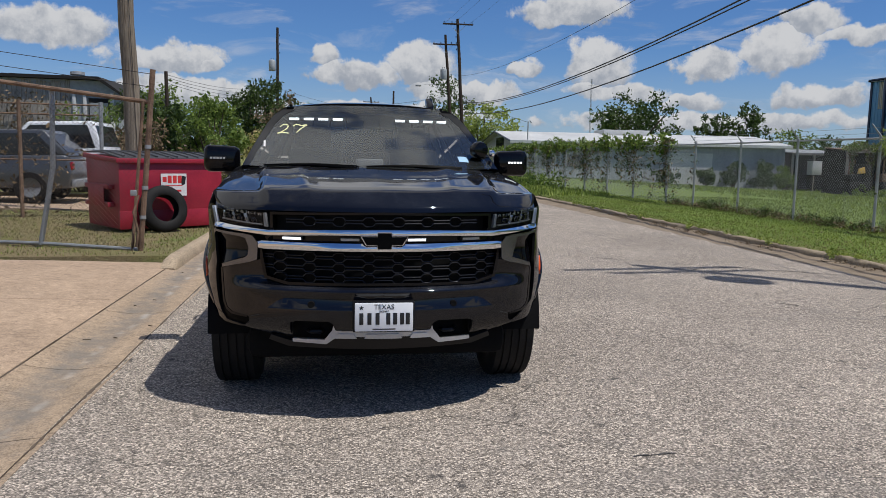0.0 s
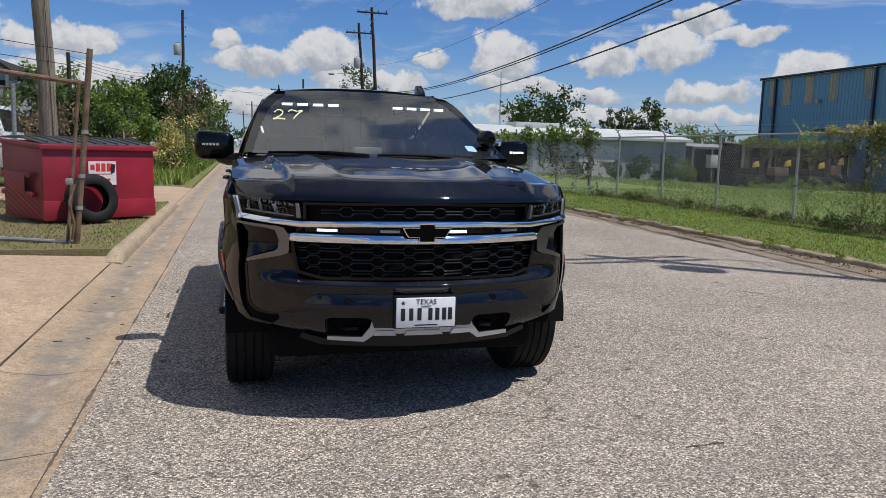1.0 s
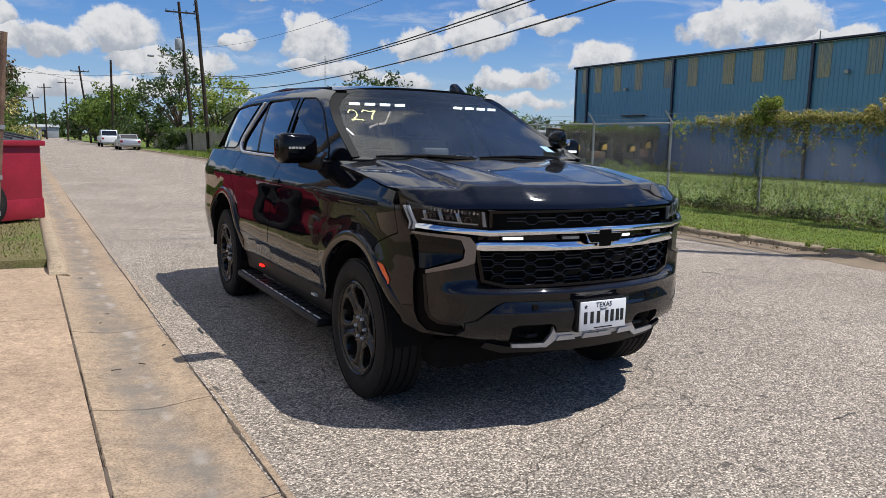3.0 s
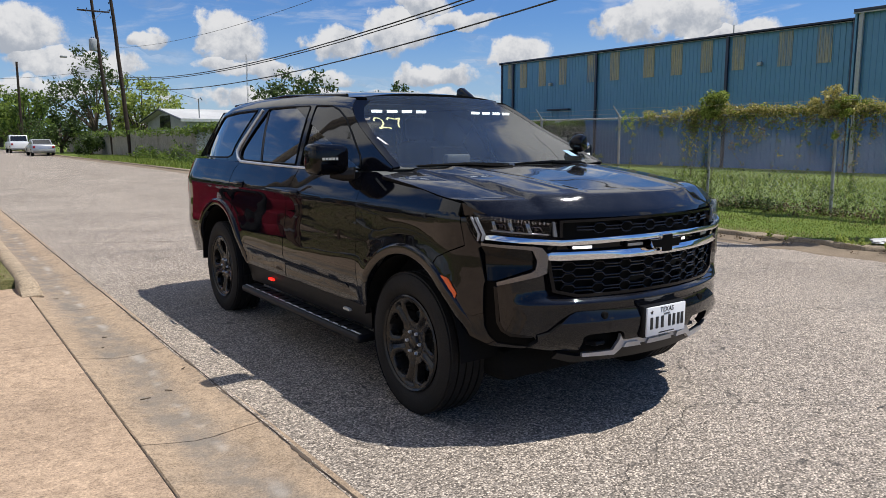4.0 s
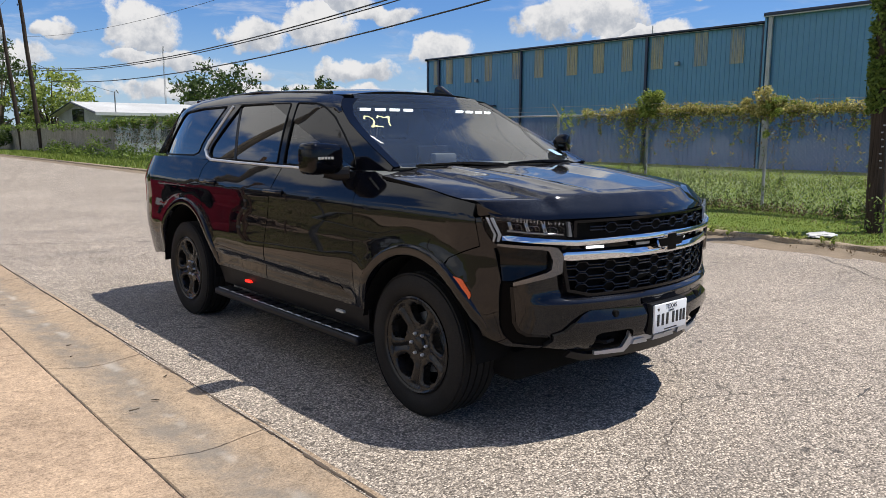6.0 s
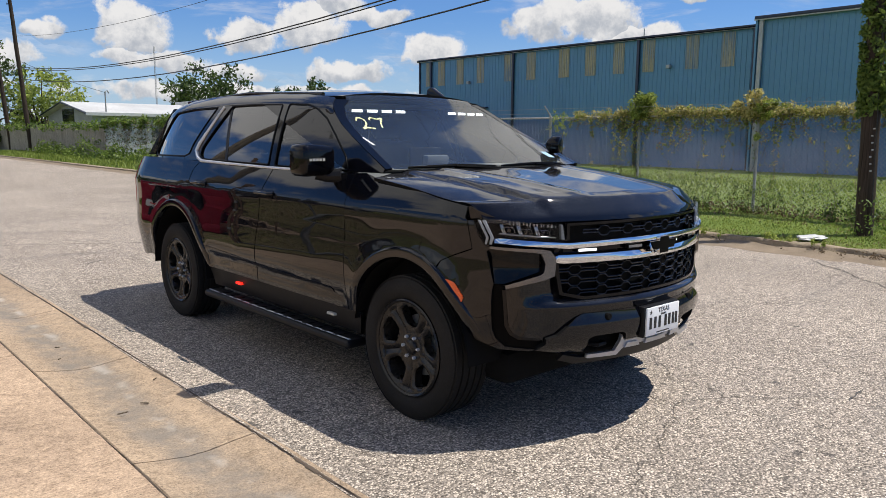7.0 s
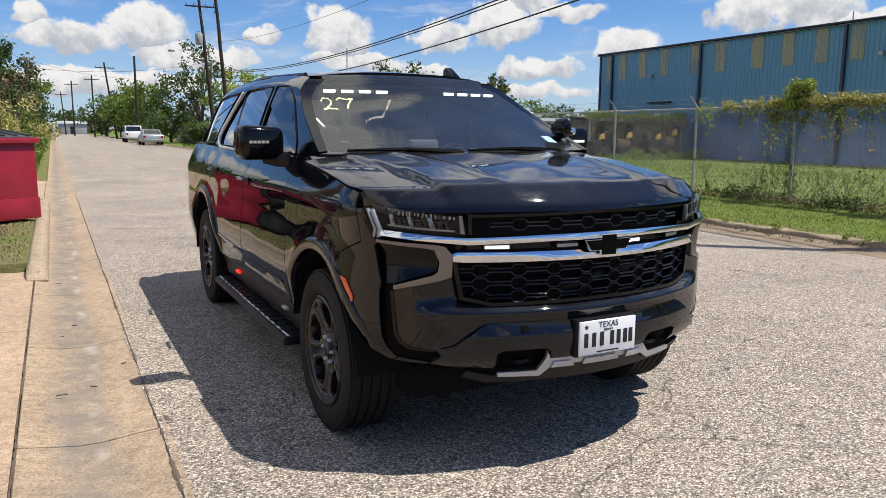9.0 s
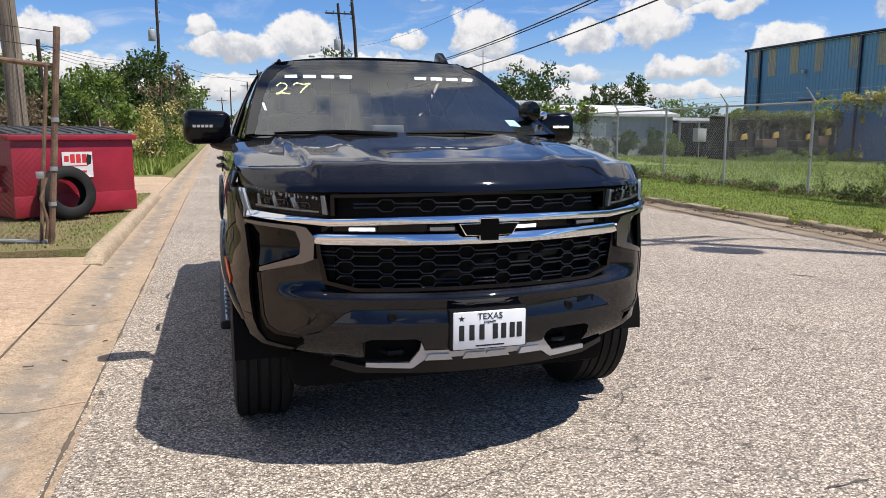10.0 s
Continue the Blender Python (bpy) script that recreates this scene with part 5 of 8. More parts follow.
    panel("c_pillar", [(2.69, 1.322), (2.75, 1.36), (2.752, 1.42), (2.478, 1.752), (2.73, 1.752), (2.935, 1.44), (2.955, 1.365), (3.05, 1.343), (3.05, 1.322)], cabin_f(s, 0.001), PAINT, car, 0.05, 0.012, outward=out)
    panel("rear_pillar", [(3.04, 1.322), (3.05, 1.343), (3.80, 1.336), (3.85, 1.356), (3.66, 1.665), (3.59, 1.716), (3.66, 1.72), (3.94, roof_c(3.94) - 0.047), (4.00, 1.60), (4.11, 1.32)], cabin_f(s, 0.0), PAINT, car, 0.05, 0.012, outward=out)
    chrome_line = [(0.70, 1.308), (1.5, 1.309), (2.2, 1.315), (2.68, 1.322), (2.76, 1.345), (2.795, 1.40), (2.77, 1.46), (2.58, 1.745)]
    b = tube([(s * (cabin(y, z) + 0.004), y, z) for y, z in chrome_line[:5]] + [(s * (cabin(y, z) + 0.004), y + 0.03, z) for y, z in chrome_line[5:]], [0.009, 0.009, 0.010, 0.012, 0.014, 0.016, 0.016, 0.010], 8)
    part("window_chrome", b, ALU, car, "bright window surround strip")
    # mirror
    mb = box((-0.125, -0.085, -0.095), (0.125, 0.085, 0.095), 0.045, seg=4)
    for v in mb.verts:
        v.co.z += 0.02 * v.co.x * s
        if v.co.y > 0.05:
            v.co.y = 0.05
        v.co.z *= 1.0 - 0.25 * max(0, -v.co.x * s + 0.0) / 0.125 * 0.3
    mb.transform(Matrix.Translation((s * 1.055, 0.78, 1.385)) @ Matrix.Rotation(radians(-6 * s), 4, "Z"))
    mir = part("mirror", mb, GLOSSB, car, "black wing mirror with a lamp bar")
    part("mirror_arm", tube([(s * 0.90, 0.70, 1.295), (s * 0.955, 0.75, 1.29), (s * 1.01, 0.79, 1.315)], [0.045, 0.04, 0.05], 10), BLACK, mir)
    part("mirror_glass", box((s * 1.055 - 0.10, 0.832, 1.31), (s * 1.055 + 0.10, 0.838, 1.46), 0.002), CHROME, mir)
    part("mirror_lamp", box((s * 1.075 - 0.06, 0.688, 1.378), (s * 1.075 + 0.06, 0.70, 1.402), 0.005), BLACK, mir)
    for k in range(5):
        c = s * 1.075 - 0.044 + 0.022 * k
        part("led", box((c - 0.008, 0.685, 1.383), (c + 0.008, 0.690, 1.397)), WHITEL if s > 0 else DIMLED, mir)
    # side step with its lamps
    st = part("side_step", box((s * 0.940 - 0.09, 0.47, 0.290), (s * 0.940 + 0.055, 2.42, 0.340), 0.018, seg=3), BLACK, car, "black running board with a bright edge")
    part("step_trim", tube([(s * 0.993, 0.50, 0.334), (s * 0.995, 1.4, 0.334), (s * 0.993, 2.40, 0.334)], 0.010, 8), ALU, st)
    for k in range(14):
        y0 = 0.62 + 0.12 * k
        part("tread_rib", box((s * 0.940 - 0.06, y0, 0.339), (s * 0.940 + 0.03, y0 + 0.05, 0.344)), BLACK, st)
    for yy, mt in ((2.02, MARKR), (0.78, DIMLED)):
        part("step_lamp", box((s * 0.925 - 0.02, yy - 0.042, 0.427), (s * 0.925 + 0.03, yy + 0.042, 0.445), 0.006), mt, st, "small strobe lamp above the step")

# glass, roof
wsx = lambda z: cabin(1.0, min(z, 1.76)) - 0.045 - (0.3 * max(0, z - 1.70))
ws = [(wsx(z), z) for z in (1.35, 1.45, 1.55, 1.65, 1.72, 1.77)] + [(0.56, 1.792), (0.3, 1.803), (0, 1.806)]
ws = [(0, 1.335), (0.5, 1.337), (0.80, 1.345)] + ws
wind = panel("windshield", mirrored(ws), lambda x, z: (x, screen(x, z), z), GLASS_F, car, 0.05, 0.005, "raked windshield with dark tint", outward=(0, -1, 1))
for s in (-1, 1):
    edge = [(wsx(z) - 0.016, z) for z in (1.35, 1.45, 1.55, 1.65, 1.72, 1.765)]
    outer = [(cabin(screen(cabin(1, z), z), z) - 0.001, z) for z in (1.765, 1.72, 1.65, 1.55, 1.45, 1.345)]
    panel("front_pillar", [(s * x, z) for x, z in edge + outer], lambda x, z: (x, screen(x, z) - 0.004, z), GLOSSB, car, 0.04, 0.012, outward=(0, -1, 1))
panel("screen_top_band", mirrored([(0, 1.806), (0.3, 1.803), (0.56, 1.792), (wsx(1.765), 1.765), (wsx(1.74), 1.74), (0.5, 1.768), (0, 1.783)]), lambda x, z: (x, screen(x, z) + 0.006, z), GLOSSB, car, 0.06, 0.003, outward=(0, -1, 1))


def roof_half(y):
    return cabin(y, roof_c(y) - 0.046)


def roof_f(x, y):
    h = roof_half(max(1.15, min(3.96, y)))
    return (x, y, roof_c(y) - 0.046 * min(1.3, abs(x) / h) ** 2.6)


def roof_front(x):
    lo, hi = 0.9, 1.6
    for _ in range(24):
        m = (lo + hi) / 2
        z = roof_f(x, m)[2]
        if screen(x, z) > m:
            lo = m
        else:
            hi = m
    return lo


rf2 = [(x, roof_front(x)) for x in (0, 0.15, 0.3, 0.45, 0.58)] + [(roof_half(y) + 0.001, y) for y in (1.28, 1.5, 1.9, 2.4, 2.9, 3.4, 3.94)] + [(0.45, 4.08), (0, 4.12)]
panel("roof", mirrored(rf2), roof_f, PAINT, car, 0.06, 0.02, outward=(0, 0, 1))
for s in (-1, 1):
    part("roof_rail", tube([(s * 0.60, 1.35, roof_f(0.6, 1.35)[2] + 0.004), (s * 0.60, 2.4, roof_f(0.6, 2.4)[2] + 0.008), (s * 0.585, 3.6, roof_f(0.585, 3.6)[2] + 0.004)], 0.012, 8), GLOSSB, car)
fin = prism([(0, 0), (0.20, 0), (0.19, 0.075), (0.15, 0.092), (0.05, 0.035)], -0.028, 0.028, "x", bevel=0.01)
fin.transform(Matrix.Translation((0.52, 1.36, roof_f(0.52, 1.40)[2] - 0.004)))
part("antenna", fin, GLOSSB, car, "small black roof antenna fin")

# tail: gate, glass, bumper, lamps
def tail(x, z):
    return (x, steps([(0.4, 4.16), (0.6, 4.20), (0.8, 4.20), (1.2, 4.18), (1.33, 4.16), (1.6, 4.05), (1.82, 3.93)], z) - 0.10 * (x / 0.8) ** 2, z)


panel("tailgate", mirrored([(0, 1.32), (0.80, 1.32), (0.82, 1.0), (0.80, 0.72), (0, 0.72)]), tail, PAINT, car, 0.1, 0.02, outward=(0, 1, 0))
panel("rear_glass", mirrored([(0, 1.79), (0.60, 1.76), (0.80, 1.34), (0, 1.34)]), tail, GLASS_S, car, 0.1, 0.006, outward=(0, 1, 0))
panel("rear_bumper", mirrored([(0, 0.71), (0.80, 0.71), (0.84, 0.5), (0.7, 0.42), (0, 0.42)]), lambda x, z: (x, tail(x, z)[1] + 0.03, z), PAINT, car, 0.1, 0.03, outward=(0, 1, 0))
for s in (-1, 1):
    panel("tail_lamp", [(4.04, 1.29), (4.12, 1.28), (4.155, 0.98), (4.15, 0.86), (4.07, 0.95)], lambda y, z: (s * (flank(y, z) + 0.004), y, z), REDL, car, 0.05, 0.02, "red tail lamp", outward=(s, 0, 0))

panel("screen_bottom_band", mirrored([(0, 1.337), (0.5, 1.339), (0.80, 1.347), (0.81, 1.366), (0.5, 1.358), (0, 1.355)]), lambda x, z: (x, screen(x, z) + 0.006, z), INKB, car, 0.06, 0.003, outward=(0, -1, 1))
# wipers, painted number, sticker, visor strobes, spot lamp
for x0, x1 in ((-0.72, -0.10), (-0.05, 0.60)):
    pts = [(x0 + (x1 - x0) * i / 6, 1.352 + 0.004 * math.sin(math.pi * i / 6)) for i in range(7)]
    part("wiper", tube([(x, screen(x, z) - 0.010, z) for x, z in pts], [0.006, 0.009, 0.011, 0.014, 0.012, 0.009, 0.006], 6), INKB, car)
    xm = (x0 + x1) / 2
    part("wiper_arm", tube([(xm, screen(xm, 1.354) - 0.018, 1.356), (xm + 0.12, screen(xm + 0.2, 1.345) - 0.02, 1.349), (xm + 0.30, screen(xm + 0.3, 1.34) - 0.03, 1.338)], [0.008, 0.010, 0.014], 6), INKB, car)
part("wiper_pivot", tube([(-0.32, 0.20, 1.335), (-0.24, 0.235, 1.352)], 0.013, 8), BLACK, car)


def stroke(pts, w, z0):
    b = bmesh.new()
    row = []
    for i, (x, z) in enumerate(pts):
        p, q = Vector(pts[max(0, i - 1)]), Vector(pts[min(len(pts) - 1, i + 1)])
        t = (q - p).normalized()
        n = Vector((-t.y, t.x)) * w * (0.75 + 0.35 * math.sin(i * 1.7))
        for sg in (-1, 1):
            a, c = x + n.x * sg, z + n.y * sg
            row.append(b.verts.new((a, screen(a, c) - 0.003, c)))
    for i in range(len(pts) - 1):
        b.faces.new((row[2 * i], row[2 * i + 1], row[2 * i + 3], row[2 * i + 2]))
    return b


def smooth_line(p, n=5):
    r = []
    for i in range(len(p) - 1):
        p0, p1, p2, p3 = p[max(0, i - 1)], p[i], p[i + 1], p[min(len(p) - 1, i + 2)]
        for j in range(n):
            t = j / n
            r.append(tuple(0.5 * (2 * p1[k] + (p2[k] - p0[k]) * t + (2 * p0[k] - 5 * p1[k] + 4 * p2[k] - p3[k]) * t * t + (3 * p1[k] - p0[k] - 3 * p2[k] + p3[k]) * t**3) for k in (0, 1)))
    return r + [p[-1]]


two = [(-0.655, 1.624), (-0.630, 1.643), (-0.600, 1.636), (-0.604, 1.612), (-0.640, 1.586), (-0.668, 1.574), (-0.630, 1.580), (-0.588, 1.575)]
seven = [(-0.560, 1.632), (-0.535, 1.645), (-0.500, 1.636), (-0.462, 1.643), (-0.492, 1.620), (-0.518, 1.596), (-0.530, 1.580)]
part("chalk_digit", stroke(smooth_line(two), 0.0046, 0), MARKER, wind, "hand-chalked yellow 2")
part("chalk_digit", stroke(smooth_line(seven), 0.0046, 0), MARKER, wind, "hand-chalked yellow 7")
tag = [(-0.748, 1.478), (-0.734, 1.474), (-0.742, 1.520), (-0.756, 1.522)]
panel("window_tag", tag, lambda x, z: (x, screen(x, z) - 0.003, z), PAPER, wind, 0.1, 0.001, "small white tag on the glass", outward=(0, -1, 1))
stick = [(0.600, 1.392), (0.668, 1.388), (0.664, 1.425), (0.597, 1.428)]
panel("inspection_sticker", stick, lambda x, z: (x, screen(x, z) - 0.003, z), surface("pale blue sticker", (0.35, 0.55, 0.72), 0.5), wind, 0.1, 0.001, outward=(0, -1, 1))
for s in (-1, 1):
    pts = [(s * (0.19 + 0.42 * i / 8), 1.690) for i in range(9)]
    vb = part("visor_strobe", tube([(x, screen(x, z) + 0.040, z) for x, z in pts], 0.013, 8), BLACK, car, "slim strobe bar behind the windshield")
    for k in range(4):
        c = s * (0.235 + 0.108 * k)
        part("led", tube([(c - 0.036, screen(c - 0.036, 1.69) + 0.026, 1.69), (c + 0.036, screen(c + 0.036, 1.69) + 0.026, 1.69)], 0.009, 8), WHITEL, vb)
sp = Vector((0.745, 0.43, 1.475))
b = lathe([(-0.066, 0.006), (-0.060, 0.028), (-0.044, 0.046), (-0.014, 0.060), (0.022, 0.061), (0.040, 0.055), (0.046, 0.044)], 28, "x")
b.transform(Matrix.Translation(sp) @ Matrix.Rotation(radians(-68), 4, "Z"))
spot = part("spot_lamp", b, GLOSSB, car, "round black spot lamp on the pillar")
part("spot_arm", tube([sp + Vector((0.0, 0.03, -0.05)), (0.82, 0.50, 1.42), (0.84, 0.50, 1.36)], 0.018, 8), BLACK, spot)
part("spot_rear_ball", lathe([(-0.02, 0.004), (-0.016, 0.02), (0, 0.026), (0.02, 0.02)], 14, "x"), CHROME, spot).matrix_basis = pose(sp.x + 0.10, sp.y + 0.03, sp.z - 0.02)

# cabin interior
part("dashboard", prism([(0.62, 1.02), (0.60, 1.28), (0.72, 1.335), (0.95, 1.33), (1.08, 1.24), (1.06, 1.0)], -0.80, 0.80, "x", bevel=0.03), DASH, car)
part("screen_pod", box((-0.10, 0.84, 1.33), (0.10, 0.90, 1.40), 0.015), DASH, car)
part("laptop", box((-0.12, 1.0, 1.26), (0.16, 1.03, 1.45), 0.01), BLACK, car)
for s in (-1, 1):
    seat = part("front_seat", box((s * 0.42 - 0.24, 1.25, 0.72), (s * 0.42 + 0.24, 1.80, 0.92), 0.06, seg=3), TRIMCLOTH, car)
    bk = box((s * 0.42 - 0.24, -0.07, 0.0), (s * 0.42 + 0.24, 0.07, 0.62), 0.06, seg=3)
    bk.transform(Matrix.Translation((0, 1.80, 0.88)) @ Matrix.Rotation(radians(-14), 4, "X"))
    part("seat_back", bk, TRIMCLOTH, seat)
    part("headrest", box((s * 0.42 - 0.13, 1.93, 1.50), (s * 0.42 + 0.13, 2.03, 1.68), 0.04, seg=3), TRIMCLOTH, seat)
part("rear_bench", box((-0.72, 2.5, 0.72), (0.72, 3.3, 1.35), 0.08, seg=3), TRIMCLOTH, car)
part("cage_panel", box((-0.70, 2.16, 0.9), (0.70, 2.18, 1.35)), BLACK, car)
for k in range(9):
    part("cage_bar", tube([(-0.64 + 0.16 * k, 2.17, 1.35), (-0.60 + 0.15 * k, 2.19, 1.74)], 0.006, 6), BLACK, car)
b = lathe([(-0.012, 0.17), (0, 0.158), (0.012, 0.17), (0, 0.183), (-0.012, 0.17)], 32, "x", close=False)
b.transform(Matrix.Translation((0.42, 1.16, 1.20)) @ Matrix.Rotation(radians(90), 4, "Z") @ Matrix.Rotation(radians(20), 4, "Y"))
part("steering_wheel", b, BLACK, car)
part("headliner", prism([(-0.60, 1.25), (0.60, 1.25), (0.60, 3.8), (-0.60, 3.8)], 1.742, 1.752), DASH, car)


# wheels
def wheel_parts(at, s):
    """A tyre on a black steel wheel with five windows; s is the side that faces out."""
    W, R = 0.131, 0.396
    prof = [(-W * 0.86, 0.265), (-W * 0.98, 0.285), (-W * 1.03, 0.325), (-W * 0.98, 0.362), (-W * 0.86, 0.385)]
    for a in (-0.105, -0.060, -0.014, 0.034, 0.080):
        prof += [(a, R), (a + 0.034, R), (a + 0.035, R - 0.010), (a + 0.044, R - 0.010)]
    prof += [(W * 0.90, 0.385), (W * 0.98, 0.362), (W * 1.03, 0.325), (W * 0.98, 0.285), (W * 0.86, 0.265), (W * 0.5, 0.245), (-W * 0.5, 0.245), (-W * 0.86, 0.265)]
    tyre = lathe(prof, 72, "x", close=False)
    m = Matrix.Translation(at) @ (Matrix.Identity(4) if s > 0 else Matrix.Rotation(math.pi, 4, "Z"))
    tyre.transform(m)
    w = part("wheel", lathe([(0.125, 0.270), (0.132, 0.262), (0.124, 0.252), (0.095, 0.246), (-0.06, 0.225), (-0.06, 0.215), (0.09, 0.236), (0.125, 0.270)], 64, "x", close=False), WHEELB, car, "black five spoke steel wheel")
    w.matrix_basis = m
    tm = part("tyre", tyre, RUBBER, w, "worn black all-terrain tyre")
    tm.matrix_parent_inverse = m.inverted()
    part("brake_disc", lathe([(0.0, 0.03), (0.0, 0.17), (0.02, 0.17), (0.02, 0.03)], 40, "x", close=False), GALV, w)
    part("wheel_disc", lathe([(0.02, 0.235), (0.0, 0.235), (-0.01, 0.05), (-0.01, 0.0)], 48, "x", close=False), DARK, w)
    # pressed face: five rounded windows between broad spokes with a groove down each
    b = bmesh.new()
    radial = [(0.060, 0), (0.085, 0), (0.108, 0), (0.119, 0.30), (0.124, 0.62), (0.134, 0.86), (0.150, 0.95), (0.172, 1.0), (0.195, 1.04), (0.210, 1.0), (0.219, 0.86), (0.226, 0.55), (0.231, 0.25), (0.238, 0), (0.248, 0), (0.256, 0)]
    cols = [-1.0, -0.72, -0.42, -0.2, 0, 0.2, 0.42, 0.72]
    gaps = [0.10, 0.22, 0.34, 0.42, 0.5, 0.58, 0.66, 0.78, 0.90]
    rows = []
    for r, wide in radial:
        row = []
        for k in range(5):
            t0, hw = 2 * math.pi * (k + 0.22) / 5, radians(20.0) * max(wide, 0.16)
            angs = [(t0 + hw * c, c, None) for c in cols] + [(t0 + hw, 1.0, None)]
            span = 2 * math.pi / 5 - 2 * hw
            angs += [(t0 + hw + span * q, None, q) for q in gaps]
            for a, c, q in angs:
                x = 0.086 + 0.030 * min(1, max(0, (r - 0.06) / 0.19)) + (0.004 if r > 0.24 else 0)
                if q is not None and 0.10 < r < 0.236:
                    x -= 0.011 * math.exp(-((q - 0.5) / 0.11) ** 2) - 0.003 * math.exp(-((abs(q - 0.5) - 0.27) / 0.10) ** 2)
                if c is not None and abs(c) == 1 and wide > 0.1:
                    x -= 0.006
                row.append(b.verts.new((x, r * math.cos(a), r * math.sin(a))))
        rows.append(row)
    m0 = len(rows[0])
    per = m0 // 5
    for i in range(len(rows) - 1):
        hole = radial[i][1] > 0.2 and radial[i + 1][1] > 0.2
        for k in range(m0):
            if hole and k % per < 8:
                continue
            b.faces.new((rows[i][k], rows[i][(k + 1) % m0], rows[i + 1][(k + 1) % m0], rows[i + 1][k]))
    rim = [e for e in b.edges if e.is_boundary and 0.11 < e.verts[0].co.yz.length < 0.236]
    back = bmesh.ops.extrude_edge_only(b, edges=rim)["geom"]
    for v in back:
        if isinstance(v, bmesh.types.BMVert):
            v.co.x -= 0.05
    bmesh.ops.delete(b, geom=[v for v in b.verts if not v.link_faces], context="VERTS")
    bmesh.ops.recalc_face_normals(b, faces=b.faces)
    part("wheel_face", b, WHEELB, w, "black pressed wheel face with five windows")
    part("hub", lathe([(0.04, 0.085), (0.086, 0.085), (0.092, 0.080), (0.090, 0.045), (0.102, 0.040), (0.106, 0.034), (0.107, 0.0)], 40, "x", close=False), WHEELB, w)
    for k in range(6):
        t = 2 * math.pi * k / 6
        b = lathe([(0.088, 0.0095), (0.104, 0.0095), (0.109, 0.006), (0.110, 0.0)], 6, "x", close=False)
        b.transform(Matrix.Translation((0, 0.0625 * math.cos(t), 0.0625 * math.sin(t))))
        part("lug_nut", b, ALU, w)
    return w


for s in (-1, 1):
    for y in (0.0, 3.07):
        wheel_parts((s * 0.842, y, 0.394), s)
part("underbody", box((-0.75, -0.55, 0.26), (0.75, 4.0, 0.45), 0.06), DARK, car)


# ---- things of the street ----
def chain_link(name, p0, p1, z0, z1, parent, mat=None, pitch=0.075, r=0.0016):
    """Woven wire between two posts: slanting wires both ways, cut off at the top and bottom."""
    a, c = Vector((*p0, 0)), Vector((*p1, 0))
    L, H = (c - a).length, z1 - z0
    d = (c - a) / L
    n = Vector((-d.y, d.x, 0))
    v, f = [], []
    k = int(math.ceil(H / pitch))
    for sgn in (1, -1):
        for i in range(-k, int(L / pitch) + 1 + k):
            s0 = i * pitch
            t0, t1 = 0.0, H
            if sgn > 0:
                t0, t1 = max(0, -s0), min(H, L - s0)
            else:
                t0, t1 = max(0, s0 - L), min(H, s0)
            if t1 - t0 < 0.01:
                continue
            q = []
            for t in (t0, t1):
                q.append(a + d * (s0 + sgn * t) + Vector((0, 0, z0 + t)) + n * (0.003 * sgn))
            w = (q[1] - q[0]).normalized()
            u2 = w.cross(n).normalized()
            b0 = len(v)
            for p in q:
                for g in range(3):
                    th = 2 * math.pi * g / 3
                    v.append(p + (n * math.cos(th) + u2 * math.sin(th)) * r)
            f += [(b0 + g, b0 + (g + 1) % 3, b0 + 3 + (g + 1) % 3, b0 + 3 + g) for g in range(3)]
    return raw(name, v, f, mat or WIRE, parent, smooth=60)


def ground_z(x, y):
    return lay(x, y)


# -- chain-link fence along the verge, in bays --
FX = 10.25
posts = [16.05, 13.58, 11.12, 8.5, 6.07, 3.5, 1.0, -1.5, -4.0, -6.5]
fence = thing("chain_link_fence", "galvanised chain link fence with barbed arms before the field", "fence")
for i, y in enumerate(posts):
    z = ground_z(FX, y)
    lean = 0.01 * math.sin(i * 2.1)
    ps = part("post", tube([(FX, y, z - 0.1), (FX + lean, y, z + 1.84)], 0.029, 10), GALV, fence)
    part("post_cap", lathe([(0, 0.038), (0.03, 0.036), (0.045, 0.0)], 10, "z", close=False), GALV, ps).matrix_basis = pose(FX + lean, y, z + 1.83)
    part("barb_arm", tube([(FX + lean, y, z + 1.86), (FX - 0.17, y + 0.05, z + 2.10)], [0.020, 0.012], 6), GALV, ps)
    if i:
        y0 = posts[i - 1]
        part("top_rail", tube([(FX, y, z + 1.82), (FX, y0, ground_z(FX, y0) + 1.82)], 0.021, 8), GALV, fence)
        chain_link("mesh_panel", (FX - 0.03, y), (FX - 0.03, y0), z + 0.03, z + 1.83, fence)
        for k in range(2):
            part("strand", tube([(FX - 0.06 - 0.09 * k, y + 0.02, z + 1.92 + 0.1 * k), (FX - 0.06 - 0.09 * k, y0, z + 1.92 + 0.1 * k)], 0.003, 4), GALV, fence)

rng = np.random.default_rng(4)


def vine(name, label, centres, radius, count, size, mat, stems=()):
    v, f = scatter_leaves(np.array(centres, float), radius, count, size, rng)
    t = thing(name, label, "vine", kind="stuff")
    raw("leaves", v, f, mat, t)
    if stems:
        b = bmesh.new()
        for s in stems:
            tube(s, 0.0035, 4, b)
        part("stems", b, BARK, t)
    return t


def zf(y):
    return ground_z(FX, y)


